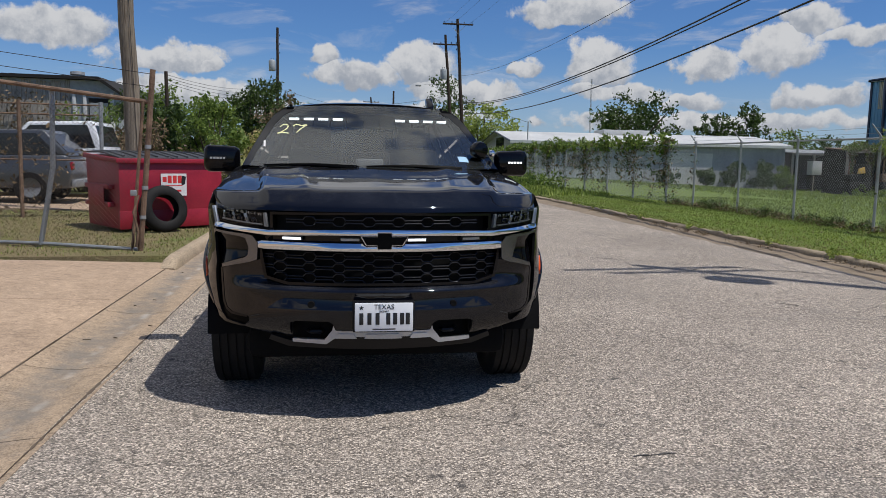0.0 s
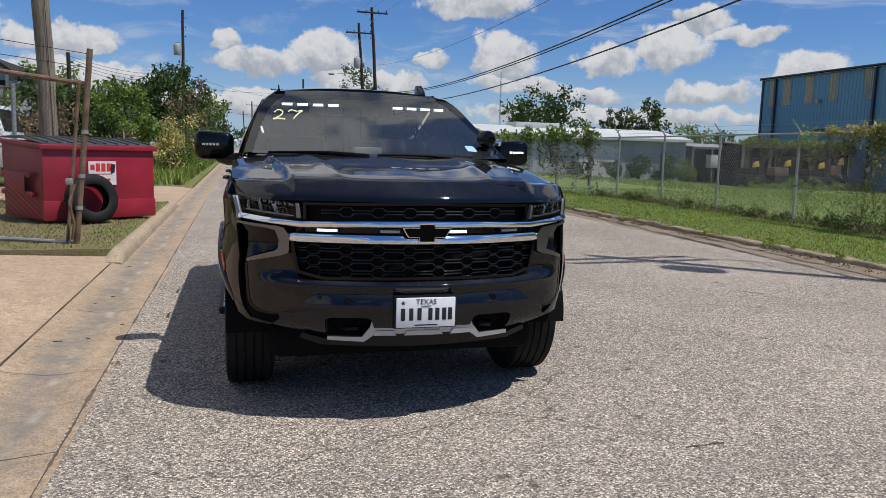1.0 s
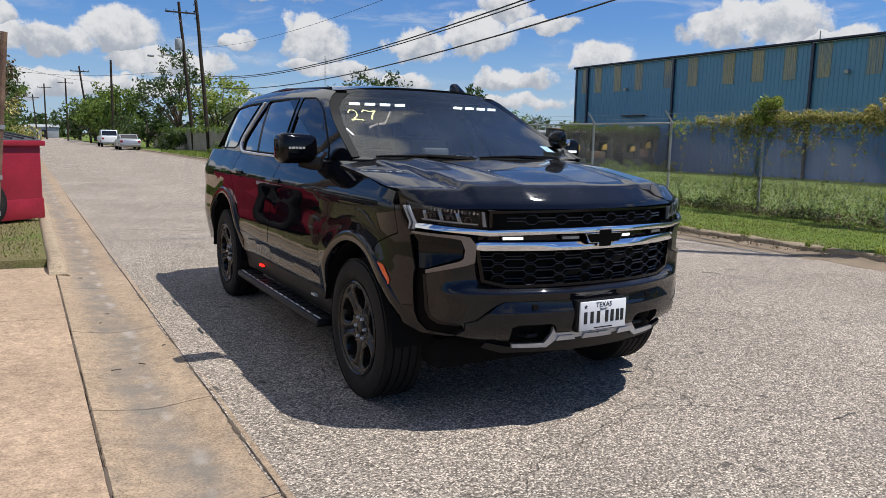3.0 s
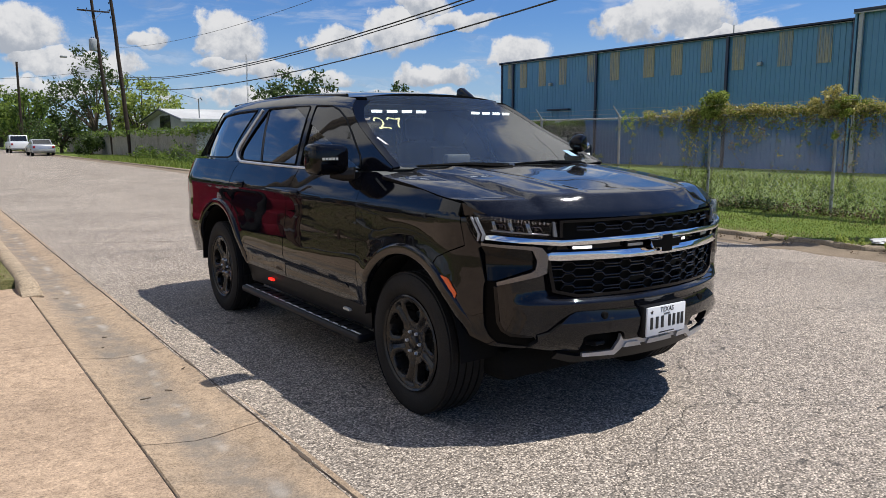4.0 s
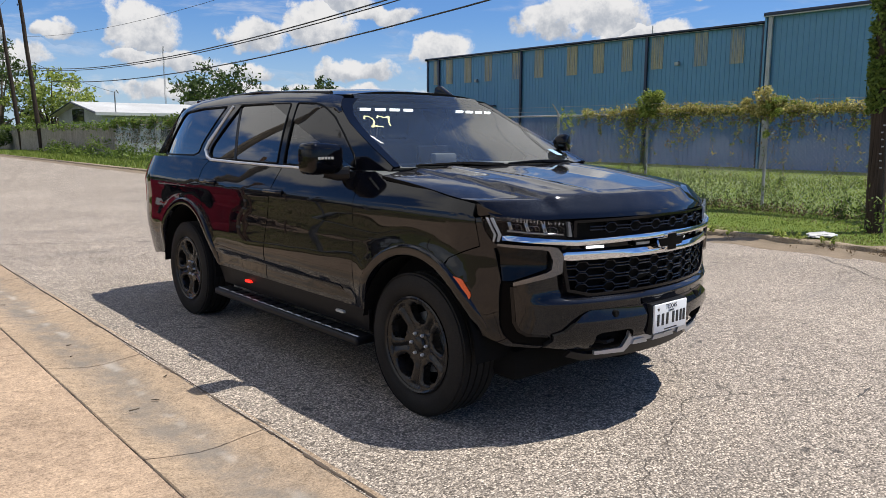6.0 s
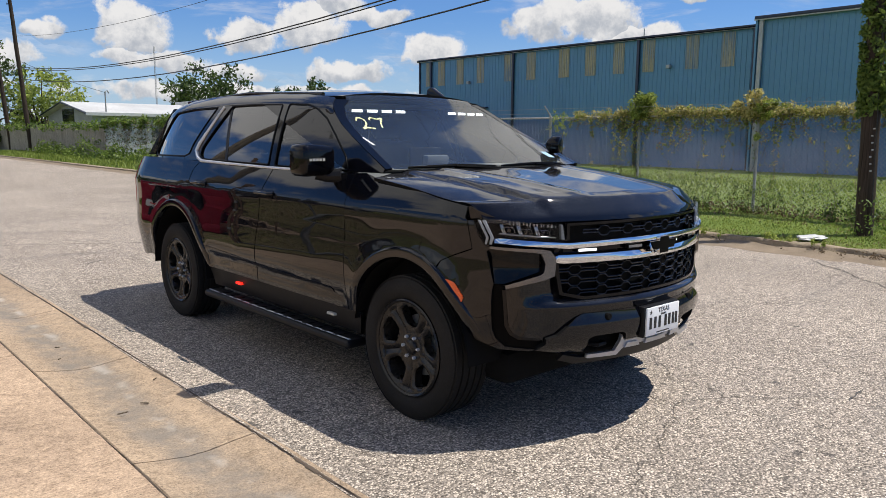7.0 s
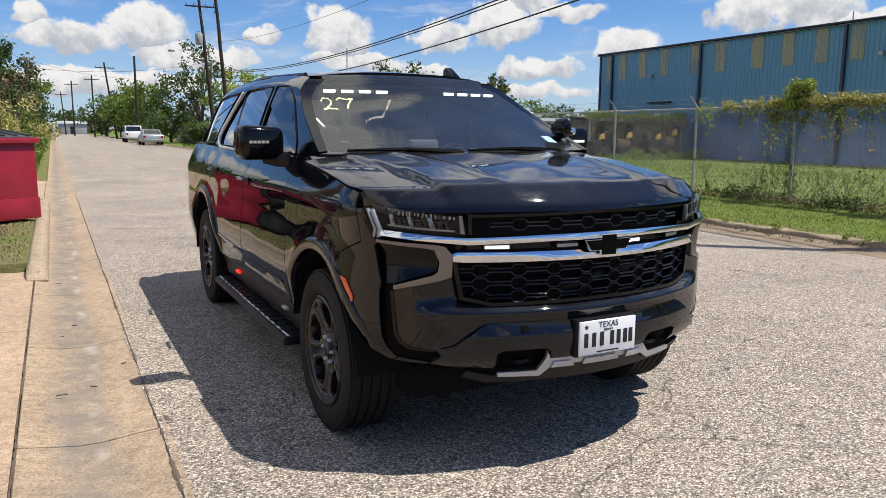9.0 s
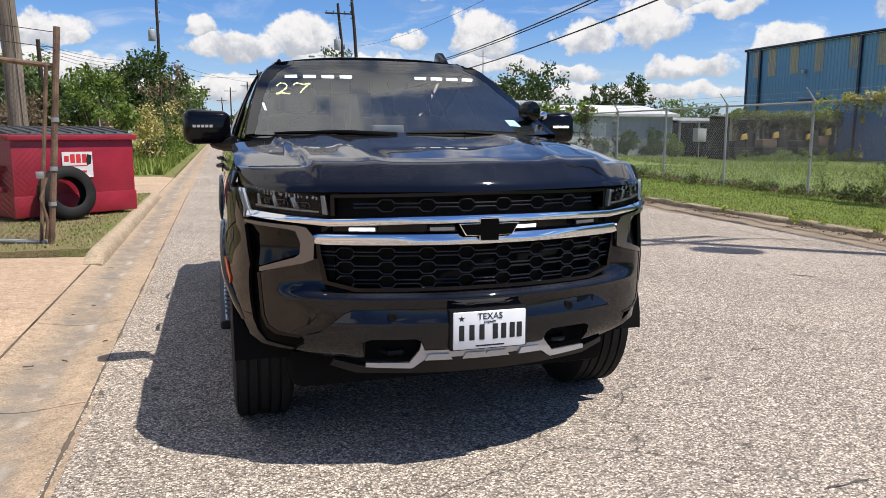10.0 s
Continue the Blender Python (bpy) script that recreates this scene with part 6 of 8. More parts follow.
# creeper along the top rail, thickest over the near bays, in uneven swags
top, under = [], []
for y in np.arange(-7, 7.9, 0.018):
    q = noise.noise((y * 1.3, 2.0, 0.5)) + 0.6 * noise.noise((y * 4.1, 7.0, 0.5))
    full = min(1.0, max(0.12, (8.2 - y) / 2.0)) * (0.85 + 0.5 * q)
    if rng.random() < full + 0.15:
        top.append((FX + rng.normal(0, 0.05), y, zf(y) + 1.83 + 0.10 * max(0, full) * rng.random() + rng.normal(0, 0.03)))
    if rng.random() < full * 0.8:
        under.append((FX + rng.normal(0, 0.05), y + rng.normal(0, 0.03), zf(y) + 1.80 - abs(rng.normal(0, 0.16)) * (0.5 + full)))
vine("rail_creeper", "yellow-green creeper along the fence's top rail", top, 0.095, 21000, 0.027, LEAF_Y)
vine("rail_creeper", "green creeper leaves among the yellowed ones on the rail", top[::2] + under[::3], 0.09, 5200, 0.028, LEAF_G)
vine("rail_creeper", "brown dry tendrils hanging on the fence's top rail", under, 0.075, 5200, 0.024, LEAF_B)
curls = []
for y0 in rng.uniform(-6, 7.2, 60):
    a, h = rng.uniform(-1, 1), rng.uniform(0.06, 0.20)
    curls.append([(FX + rng.normal(0, 0.03), y0 + 0.14 * a * t + 0.02 * math.sin(7 * t), zf(y0) + 1.92 + h * math.sin(2.4 * t)) for t in (0, 0.25, 0.5, 0.75, 1.0)])
b = bmesh.new()
for c in curls:
    tube(c, 0.0028, 4, b)
tagged(part("creeper_tendrils", b, LEAF_B), "thin dry tendrils curling above the fence rail", "vine", kind="stuff")
for y, h, r, n, mt in ((6.02, 2.00, 0.25, 5200, LEAF_G), (3.58, 1.98, 0.19, 2200, LEAF_Y), (3.40, 1.96, 0.14, 1300, LEAF_G), (8.3, 1.76, 0.12, 240, LEAF_G), (1.0, 1.93, 0.22, 1500, LEAF_Y)):
    c = [(FX + rng.normal(0, 0.11), y + rng.normal(0, 0.17), zf(y) + h + rng.normal(0, 0.13) - 0.5 * abs(rng.normal(0, 0.1))) for _ in range(26)]
    c = [(x, y + (yy - y) * 0.85, zz) for x, yy, zz in c]
    vine("creeper_clump", "bright green creeper clump on a fence post", c, r * 0.55, n, 0.031, mt)
# climbing strands from the ground, thickest by the posts, and hanging ones from the rail
cl, stems = [], []
starts = np.concatenate([rng.uniform(-6, 8.3, 84), 6.07 + rng.normal(0, 0.12, 12), 6.6 + rng.normal(0, 0.25, 14), 3.5 + rng.normal(0, 0.25, 8), rng.uniform(2.0, 5.6, 18), rng.uniform(8.5, 16, 26)])
for y0 in starts:
    z0 = zf(y0)
    hi = min(1.8, 0.25 + rng.exponential(0.50)) * (0.5 if y0 > 8.5 else 1.0)
    if abs(y0 - 6.2) < 0.35:
        hi = rng.uniform(0.4, 1.5)
    y1 = y0 + rng.normal(0, 0.28) * hi
    pts = [(FX - 0.05 + rng.normal(0, 0.02), y0 + (y1 - y0) * t + 0.05 * math.sin(9 * t + y0), z0 + hi * t) for t in np.linspace(0, 1, 9)]
    stems.append(pts)
    cl += [(p[0], p[1] + rng.normal(0, 0.03), p[2]) for p in pts for _ in range(2)]
vine("climbing_creeper", "thin dark creepers climbing the wire mesh", cl, 0.036, 6800, 0.019, LEAF_A, stems)
vine("climbing_creeper", "darker leaves low on the climbing creepers", [p for p in cl if p[2] < 1.0], 0.036, 5200, 0.019, LEAF_D)
hang, lines = [], []
for y0 in np.concatenate([rng.uniform(-6, 8.2, 78), 6.6 + rng.normal(0, 0.35, 18)]):
    hi = 0.15 + rng.exponential(0.36)
    pts = [(FX - 0.03 + rng.normal(0, 0.02), y0 + rng.normal(0, 0.03), zf(y0) + 1.80 - min(1.5, hi) * t) for t in np.linspace(0, 1, 7)]
    lines.append(pts)
    hang += pts
vine("hanging_creeper", "yellowed creeper strands hanging from the top rail", hang, 0.055, 3000, 0.025, LEAF_Y, lines)
vine("hanging_creeper", "green creeper strands hanging from the top rail", hang, 0.055, 3200, 0.025, LEAF_A)
foot = [(FX - 0.1 + rng.normal(0, 0.18), y, zf(y) + abs(rng.normal(0, 0.06))) for y in np.arange(-7, 17, 0.05)]
vine("fence_weeds", "weeds and dead stems along the fence foot", foot, 0.10, 2400, 0.028, LEAF_A)
vine("fence_weeds", "brown dead stems along the fence foot", foot, 0.12, 9000, 0.028, LEAF_B)
vine("fence_weeds", "dark green weed clumps along the fence foot", [(x, y, z + 0.1 * rng.random()) for x, y, z in foot if noise.noise((y * 0.9, 5.0, 1.0)) > 0.05], 0.13, 5200, 0.030, LEAF_D)

# -- farther vine-covered fence towards the poles --
far_f = thing("overgrown_fence", "fence overgrown with hanging vines further up the street", "fence")
fy = [17.9, 20.6, 23.2, 25.9, 28.6, 31.4, 34.2, 37.0, 40.0]
for i, y in enumerate(fy):
    part("post", tube([(FX, y, zf(y) - 0.1), (FX, y, zf(y) + 1.95)], 0.036, 8), GALV, far_f)
    y0 = fy[i - 1] if i else 16.05
    part("top_rail", tube([(FX, y, zf(y) + 1.82), (FX, y0, zf(y0) + 1.82)], 0.022, 6), GALV, far_f)
    chain_link("mesh_panel", (FX - 0.03, y0), (FX - 0.03, y), zf(y) + 0.03, zf(y) + 1.82, far_f, pitch=0.085, r=0.003)
cl2, cl3 = [], []
for y0 in np.concatenate([rng.uniform(16.2, 40, 90), np.repeat(fy, 3) + rng.normal(0, 0.1, 27)]):
    hi = rng.uniform(0.9, 1.95)
    for t in np.linspace(0, 1, 7):
        cl3.append((FX + rng.normal(0, 0.05), y0 + rng.normal(0, 0.06), zf(y0) + 1.95 - hi * t))
for y0 in np.concatenate([rng.uniform(17.5, 40, 34), np.array(fy), np.array(fy) + 0.2]):
    cl2 += [(FX + rng.normal(0, 0.08), y0 + rng.normal(0, 0.22), zf(y0) + 1.92 + rng.normal(0, 0.13)) for _ in range(5)]
vine("vine_curtain", "green vine heads over the overgrown fence", cl2, 0.20, 5200, 0.075, LEAF_A)
vine("vine_curtain", "brown hanging vine strands on the overgrown fence", cl3, 0.12, 4200, 0.05, LEAF_B)
vine("vine_curtain", "dark green hanging strands on the overgrown fence", cl3, 0.13, 3600, 0.05, LEAF_D)

bf = thing("board_fence", "grey weathered board fence under the vines", "fence")
b, b2 = bmesh.new(), bmesh.new()
for k in range(290):
    y = 40.2 + 0.155 * k
    h = 1.85 + 0.06 * math.sin(k * 1.3) + 0.04 * math.sin(k * 5.7)
    box((FX - 0.012, y, zf(y) - 0.05), (FX + 0.012, y + 0.142, zf(y) + h), 0, b)
part("board", b, FENCEW, bf, smooth=0)["kind"] = "stuff"
part("rail", box((FX + 0.012, 40.2, 0.5), (FX + 0.06, 85.1, 0.6)), FENCEW, bf)
part("rail", box((FX + 0.012, 40.2, 1.5), (FX + 0.06, 85.1, 1.6)), FENCEW, bf)
cl4 = [(FX - 0.1 + rng.normal(0, 0.2), y + rng.normal(0, 0.4), zf(y) + h0) for y in np.arange(40, 84, 0.5) for h0 in (1.85, 1.7)]
vine("fence_top_vine", "vines spilling over the board fence", cl4, 0.26, 2600, 0.09, LEAF_A)
weeds = [(FX - 0.7 + rng.normal(0, 0.35), y, 0.1 + abs(rng.normal(0, 0.35))) for y in np.arange(28, 52, 0.12)]
vine("tall_weeds", "tall green weeds before the overgrown fence", weeds, 0.30, 5000, 0.075, LEAF_A)


# -- grass blades: verge, left patch, field edge --
def sward(name, label, n, x0, x1, y0, y1, h, mat, seed, width=0.012, thin=None):
    g = np.random.default_rng(seed)
    xy = np.column_stack([g.uniform(x0, x1, n), g.uniform(y0, y1, n)])
    if thin:
        keep = np.array([noise.noise((x * 0.9, y * 0.9, seed)) > thin for x, y in xy])
        xy = xy[keep]
    z = np.array([lay(x, y) for x, y in xy]) - 0.005
    v, f = blades(xy, z, h, g, 0.8, width)
    return tagged(raw(name, v, f, mat), label, "grass", kind="stuff")


sward("grass", "bright green verge grass behind the kerb", 26000, 7.10, 8.6, -6, 22, 0.025, BLADE, 11, 0.010)
sward("grass", "green verge grass beneath the fence", 22000, 8.5, 10.3, -6, 22, 0.028, BLADE, 12, 0.011)
sward("grass", "mown grass of the field", 26000, 10.3, 18, -6, 22, 0.05, BLADE, 13, 0.014)
sward("grass", "mown grass of the far field", 26000, 17.5, 46, 4, 56, 0.10, BLADE, 19, 0.035)
sward("dry_grass", "dry straw grass on the verge", 9000, 7.08, 10.3, -6, 22, 0.032, DRYB, 14, 0.010, -0.05)
sward("grass", "verge grass far up the street", 9000, 7.1, 10.2, 22, 60, 0.14, BLADE, 15, 0.03)
sward("grass", "thin green grass round the dumpster", 4200, -9, -2.42, 5.28, 13.2, 0.030, BLADE, 16, 0.010, 0.0)
sward("dry_grass", "trodden dry grass round the dumpster", 15000, -9, -2.42, 5.28, 13.2, 0.028, DRYB, 17, 0.010)
sward("grass", "tall green verge grass past the second driveway", 16000, -7.5, -2.6, 20.3, 50, 0.28, BLADE, 18, 0.03)

# -- utility poles --
def pole(name, label, base, tip, r0, r1, mat, n=10):
    t = thing(name, label, "utility pole", at=base)
    d = Vector(tip) - Vector(base)
    p = [d * (i / n) + Vector((0.015 * math.sin(i * 1.9), 0.015 * math.cos(i * 1.3), 0)) * (1 if 0 < i < n else 0) for i in range(n + 1)]
    p[0].z -= 0.3
    part("shaft", tube(p, [r0 + (r1 - r0) * i / n for i in range(n + 1)], 14), mat, t)
    return t, d


def insulator(t, at, h=0.16, r=0.045):
    b = lathe([(0, 0.015), (0.04, 0.016), (0.05, r), (0.075, r * 0.7), (0.085, r), (0.11, r * 0.7), (0.12, r * 0.9), (h, 0.012)], 10, "z", close=False)
    b.transform(Matrix.Translation(at))
    part("insulator", b, GLOSSB, t)


def crossarm(t, at, length, axis=(1, 0, 0), mat=None):
    a = Vector(axis).normalized()
    b = box((-length / 2, -0.05, -0.06), (length / 2, 0.05, 0.06), 0.008)
    b.transform(Matrix.Translation(at) @ Vector((1, 0, 0)).rotation_difference(a).to_matrix().to_4x4())
    part("crossarm", b, mat or POLED, t)
    for k in (-0.46, -0.2, 0.2, 0.46):
        insulator(t, Vector(at) + a * length * k + Vector((0, 0, 0.06)))
    for sg in (-1, 1):
        part("brace", tube([Vector(at) + a * length * 0.25 * sg - Vector((0, 0, 0.05)), Vector(at) - Vector((0, 0, 0.75))], 0.014, 6), GALV, t)


def transformer(t, at, r=0.22, h=0.62):
    b = lathe([(0, 0.0), (0, r * 0.96), (0.02, r), (h - 0.05, r), (h, r * 0.9), (h + 0.05, r * 0.5), (h + 0.06, 0)], 18, "z", close=False)
    b.transform(Matrix.Translation(at))
    tr = part("transformer", b, GREYM, t, "grey can transformer")
    for sg in (-1, 1):
        insulator(tr, Vector(at) + Vector((0.09 * sg, 0, h + 0.03)), 0.14, 0.035)


# the near pole beside the fence, with vines, arms and a can transformer
np_, d = pole("near_utility_pole", "dark creosoted utility pole with vines beside the fence", (8.42, 0.92, 0.08), (8.80, 1.45, 12.4), 0.125, 0.10, POLED)
for fr, ln in ((0.975, 2.6), (0.90, 2.2)):
    crossarm(np_, d * fr + Vector((0, -0.16, 0)), ln, (1.0, 0.10, 0))
transformer(np_, d * 0.72 + Vector((-0.36, -0.25, 0)), 0.24, 0.8)
for k in range(7):
    part("nail_tag", box((-0.133, -0.06 + 0.01 * (k % 3), 0.98 + 0.10 * k), (-0.118, -0.035 + 0.01 * (k % 3), 1.0 + 0.10 * k)), GALV, np_)
part("ground_wire", tube([d * t + Vector((-0.10, -0.12, 0)) for t in (0.0, 0.2, 0.4, 0.6, 0.8)], 0.006, 5), CABLE, np_)
cv = []
for t, a in zip(np.concatenate([rng.uniform(0.145, 0.32, 150), rng.uniform(0.15, 0.20, 60)]), rng.uniform(0, 2 * math.pi, 210)):
    cv.append((8.42 + 0.38 * t + 0.14 * math.cos(a), 0.92 + 0.5 * t + 0.14 * math.sin(a), 0.1 + 12.3 * t))
vine("pole_creeper", "creeper wound round the dark utility pole", cv, 0.075, 5200, 0.042, LEAF_A)
cv = [(8.3 + rng.normal(0, 0.35), 0.9 + rng.normal(0, 0.5), 0.12 + abs(rng.normal(0, 0.22))) for _ in range(60)]
vine("pole_foot_weeds", "weeds round the foot of the utility pole", cv, 0.12, 520, 0.032, LEAF_A)

pb1, d1v = pole("utility_pole", "dark timber utility pole with crossarm and transformer", (10.35, 62.7, 0.1), (9.45, 62.9, 12.4), 0.17, 0.11, POLED)
crossarm(pb1, d1v * 0.93 + Vector((0, -0.15, 0)), 2.4)
transformer(pb1, d1v * 0.68 + Vector((-0.42, -0.1, 0)), 0.3, 0.9)
part("street_lamp_arm", tube([d1v * 0.58, d1v * 0.60 + Vector((-1.3, -0.6, 0.45)), d1v * 0.60 + Vector((-2.4, -1.2, 0.35))], 0.03, 6), GALV, pb1)
part("street_lamp_head", box((-3.7, -1.5, 7.55), (-3.2, -1.2, 7.70), 0.05), GALV, pb1)
pb2, d2v = pole("utility_pole", "dark timber utility pole leaning before the vines", (10.25, 56.3, 0.1), (9.55, 56.8, 12.7), 0.17, 0.11, POLED)
crossarm(pb2, d2v * 0.965 + Vector((0, -0.15, 0)), 2.5)
for k in range(4):
    insulator(pb2, d2v * (0.80 + 0.04 * k) + Vector((-0.2, -0.05, 0)))
pa, dA = pole("utility_pole", "slim timber utility pole with transformer behind the bushes", (-5.45, 64.0, 0.1), (-5.35, 64.0, 12.6), 0.16, 0.11, POLED)
transformer(pa, dA * 0.70 + Vector((-0.45, -0.1, 0)), 0.3, 0.9)
for k in range(3):
    insulator(pa, dA * (0.82 + 0.06 * k) + Vector((0.2, -0.05, 0)))
pl2, dL = pole("weathered_pole", "thick weathered grey timber pole behind the dumpster", (-4.52, 12.2, 0.1), (-4.72, 12.0, 9.5), 0.17, 0.14, POLEW, 14)
part("ground_wire", tube([dL * t + Vector((0.10, -0.15, 0)) for t in (0.02, 0.3, 0.6, 0.95)], 0.006, 5), CABLE, pl2)
for nm, bx, by, tx, h, r in (("utility_pole", -7.55, 30.0, -7.65, 5.0, 0.10), ("utility_pole", 7.3, 96.0, 7.35, 10.2, 0.16), ("utility_pole", 6.6, 120.0, 5.4, 11.2, 0.16), ("utility_pole", 5.0, 150.0, 5.0, 11.2, 0.17), ("utility_pole", 2.2, 175.0, 2.2, 11.5, 0.17), ("utility_pole", 1.0, 205.0, 0.4, 10.5, 0.17), ("utility_pole", -3.0, 120.0, -3.1, 8.6, 0.15)):
    t, dd = pole(nm, "distant timber utility pole along the street", (bx, by, 0.0), (tx, by, h), r, r * 0.75, POLED, 4)
    if by > 100:
        crossarm(t, dd * 0.93, 2.6)
mast = thing("radio_mast", "thin lattice radio mast beyond the white roof", "mast", at=(36.1, 100, -1))
for k in range(3):
    a = 2 * math.pi * k / 3
    part("leg", tube([(0.12 * math.cos(a), 0.12 * math.sin(a), 0), (0.09 * math.cos(a), 0.09 * math.sin(a), 14.1)], 0.022, 5), GALV, mast)
for k in range(24):
    a, c = 2 * math.pi * k / 3, 2 * math.pi * (k + 1) / 3
    part("lacing", tube([(0.11 * math.cos(a), 0.11 * math.sin(a), 0.58 * k), (0.11 * math.cos(c), 0.11 * math.sin(c), 0.58 * (k + 1))], 0.012, 4), GALV, mast)
part("antenna_bar", tube([(-0.6, 0, 13.2), (0.6, 0, 13.2)], 0.02, 4), GALV, mast)


def wire(label, a, c, sag, r=0.014, n=18):
    a, c = Vector(a), Vector(c)
    pts = [a.lerp(c, i / n) - Vector((0, 0, 4 * sag * (i / n) * (1 - i / n))) for i in range(n + 1)]
    return tagged(part("overhead_wire", tube(pts, r, 5), CABLE), label, "wire", group="overhead wires")


NPT = Vector((8.62, 1.2, 0))
wire("twin black overhead cable from pole to pole", (9.9, 56.6, 6.05), NPT + Vector((0, 0, 5.75)), 1.15, 0.022)
wire("twin black overhead cable from pole to pole", (9.9, 56.6, 5.92), NPT + Vector((0, 0, 5.62)), 1.10, 0.018)
wire("single black overhead cable from pole to pole", (9.95, 56.6, 5.25), NPT + Vector((0, 0, 5.05)), 1.12, 0.022)
for k, x in enumerate((-1.1, -0.4, 0.9)):
    wire("thin power line between crossarms", (9.55 + x, 56.7, 12.3), (8.75 + x * 0.7, 1.4 + x * 0.5, 12.2), 0.9, 0.006)
wire("service cable down to the white building", (9.85, 56.6, 6.5), (16.0, 57.9, 4.6), 0.12, 0.016)
wire("thin upper line from pole to pole", (9.9, 56.6, 8.15), NPT + Vector((0, 0, 6.9)), 1.0, 0.009)
wire("service cable across the street", (9.6, 62.8, 7.0), (-5.4, 64, 6.4), 0.7, 0.012)
for k in range(4):
    wire("thin line along the west side of the street", (-5.4, 64, 7.75 - 0.33 * k), (-7.62, 30.0, 4.86 - 0.12 * k), 0.55, 0.010)
wire("low line along the far street", (7.3, 96, 7.6), (-5.4, 64, 7.4), 0.6, 0.012)

# -- dumpster with a tyre --
DT = 36.0
dm = thing("dumpster", "red steel dumpster with black plastic lids and a torn sticker", "dumpster", at=(-3.80, 8.20, 0.085), turn=DT)
W, D, H = 1.84, 1.45, 1.22
b = prism([(0, 0.06), (D, 0.06), (D + 0.05, 1.30), (0.0, H)], 0.0, W, "x", bevel=0.012)
part("body", b, RED, dm)
part("base_skirt", box((-0.012, -0.012, 0.055), (W + 0.012, 0.02, 0.36), 0.006), RED, dm)
part("front_rim", box((-0.05, -0.055, H - 0.06), (W + 0.05, 0.01, H + 0.02), 0.012), RED, dm)
part("side_rim", prism([(-0.05, H - 0.06), (D + 0.05, 1.24), (D + 0.05, 1.32), (-0.05, H + 0.02)], -0.055, 0.01, "x", bevel=0.01), RED, dm)
part("side_rim", prism([(-0.05, H - 0.06), (D + 0.05, 1.24), (D + 0.05, 1.32), (-0.05, H + 0.02)], W - 0.01, W + 0.055, "x", bevel=0.01), RED, dm)
for x0, x1 in ((-0.11, 0.0), (W, W + 0.11)):
    fp = part("fork_pocket", box((x0, 0.22, 0.42), (x1, D - 0.15, 0.50), 0.01), RED, dm)
    part("pocket_plate", box((x0, 0.22, 0.72), (x1, D - 0.15, 0.80), 0.01), RED, fp)
    xo = x0 if x0 < 0 else x1
    part("pocket_face", box((xo - 0.006, 0.40, 0.46), (xo + 0.006, D - 0.35, 0.76), 0.004), RED, fp)
for k in range(2):
    x0 = 0.0 + k * (W / 2)
    lid = prism([(-0.03, H + 0.03), (0.10, H + 0.055), (D * 0.5, H + 0.13), (D + 0.04, 1.36), (D + 0.04, 1.335), (D * 0.5, H + 0.10), (0.10, H + 0.03), (-0.03, H + 0.005)], x0 + 0.01, x0 + W / 2 - 0.01, "x", bevel=0.004)
    ld = part("lid", lid, LIDP, dm, "black ribbed plastic lid")
    for j in range(5):
        xr = x0 + 0.10 + 0.19 * j
        part("lid_rib", tube([(xr, 0.02, H + 0.055), (xr, D * 0.5, H + 0.140), (xr, D, 1.36)], 0.014, 6), LIDP, ld)
part("hinge_rod", tube([(-0.04, D + 0.05, 1.34), (W + 0.04, D + 0.05, 1.34)], 0.016, 8), RUST, dm)
stx = 0.70
sticker = part("sticker", box((stx, -0.0125, 0.60), (stx + 0.46, -0.0105, 0.985)), PAPER, dm, "torn white and red company sticker")
sticker.location.y = -0.004
for (x0, z0, x1, z1) in ((0.03, 0.22, 0.10, 0.31), (0.12, 0.20, 0.19, 0.33), (0.21, 0.20, 0.28, 0.33), (0.30, 0.20, 0.37, 0.33), (0.06, 0.15, 0.38, 0.165), (0.08, 0.05, 0.36, 0.085)):
    part("print_bar", box((stx + x0, -0.0142, 0.62 + z0), (stx + x1, -0.0132, 0.62 + z1)), REDINK, sticker)
part("torn_patch", prism([(stx + 0.37, 0.78), (stx + 0.43, 0.80), (stx + 0.45, 0.93), (stx + 0.38, 0.95), (stx + 0.36, 0.86)], -0.0142, -0.0132, "y"), INK, sticker)
part("torn_strip", prism([(stx + 0.17, 0.60), (stx + 0.25, 0.60), (stx + 0.26, 0.52), (stx + 0.21, 0.47), (stx + 0.18, 0.55)], -0.0135, -0.0115, "y"), PAPER, sticker)
tp = [(-0.10, 0.205), (-0.112, 0.225), (-0.115, 0.27), (-0.105, 0.315), (-0.085, 0.345)]
for a in (-0.07, -0.03, 0.01, 0.05):
    tp += [(a, 0.355), (a + 0.028, 0.355), (a + 0.029, 0.345), (a + 0.038, 0.345)]
tp += [(0.09, 0.345), (0.105, 0.315), (0.115, 0.27), (0.112, 0.225), (0.10, 0.205), (0.08, 0.21), (0.085, 0.30), (0.0, 0.325), (-0.085, 0.30), (-0.08, 0.21), (-0.10, 0.205)]
ty = lathe(tp, 56, "x", close=False)
tyob = tagged(part("old_tyre", ty, RUBBER), "worn black tyre leaning against the dumpster", "tyre")
fc = Matrix.Rotation(radians(DT), 4, "Z")
tyob.matrix_basis = Matrix.Translation((-3.80, 8.20, 0.085)) @ fc @ Matrix.Translation((0.62, -0.26, 0.395)) @ Matrix.Rotation(radians(-13), 4, "X") @ Matrix.Rotation(radians(90), 4, "Z") @ Matrix.Diagonal((1.05, 1.11, 1.11, 1))

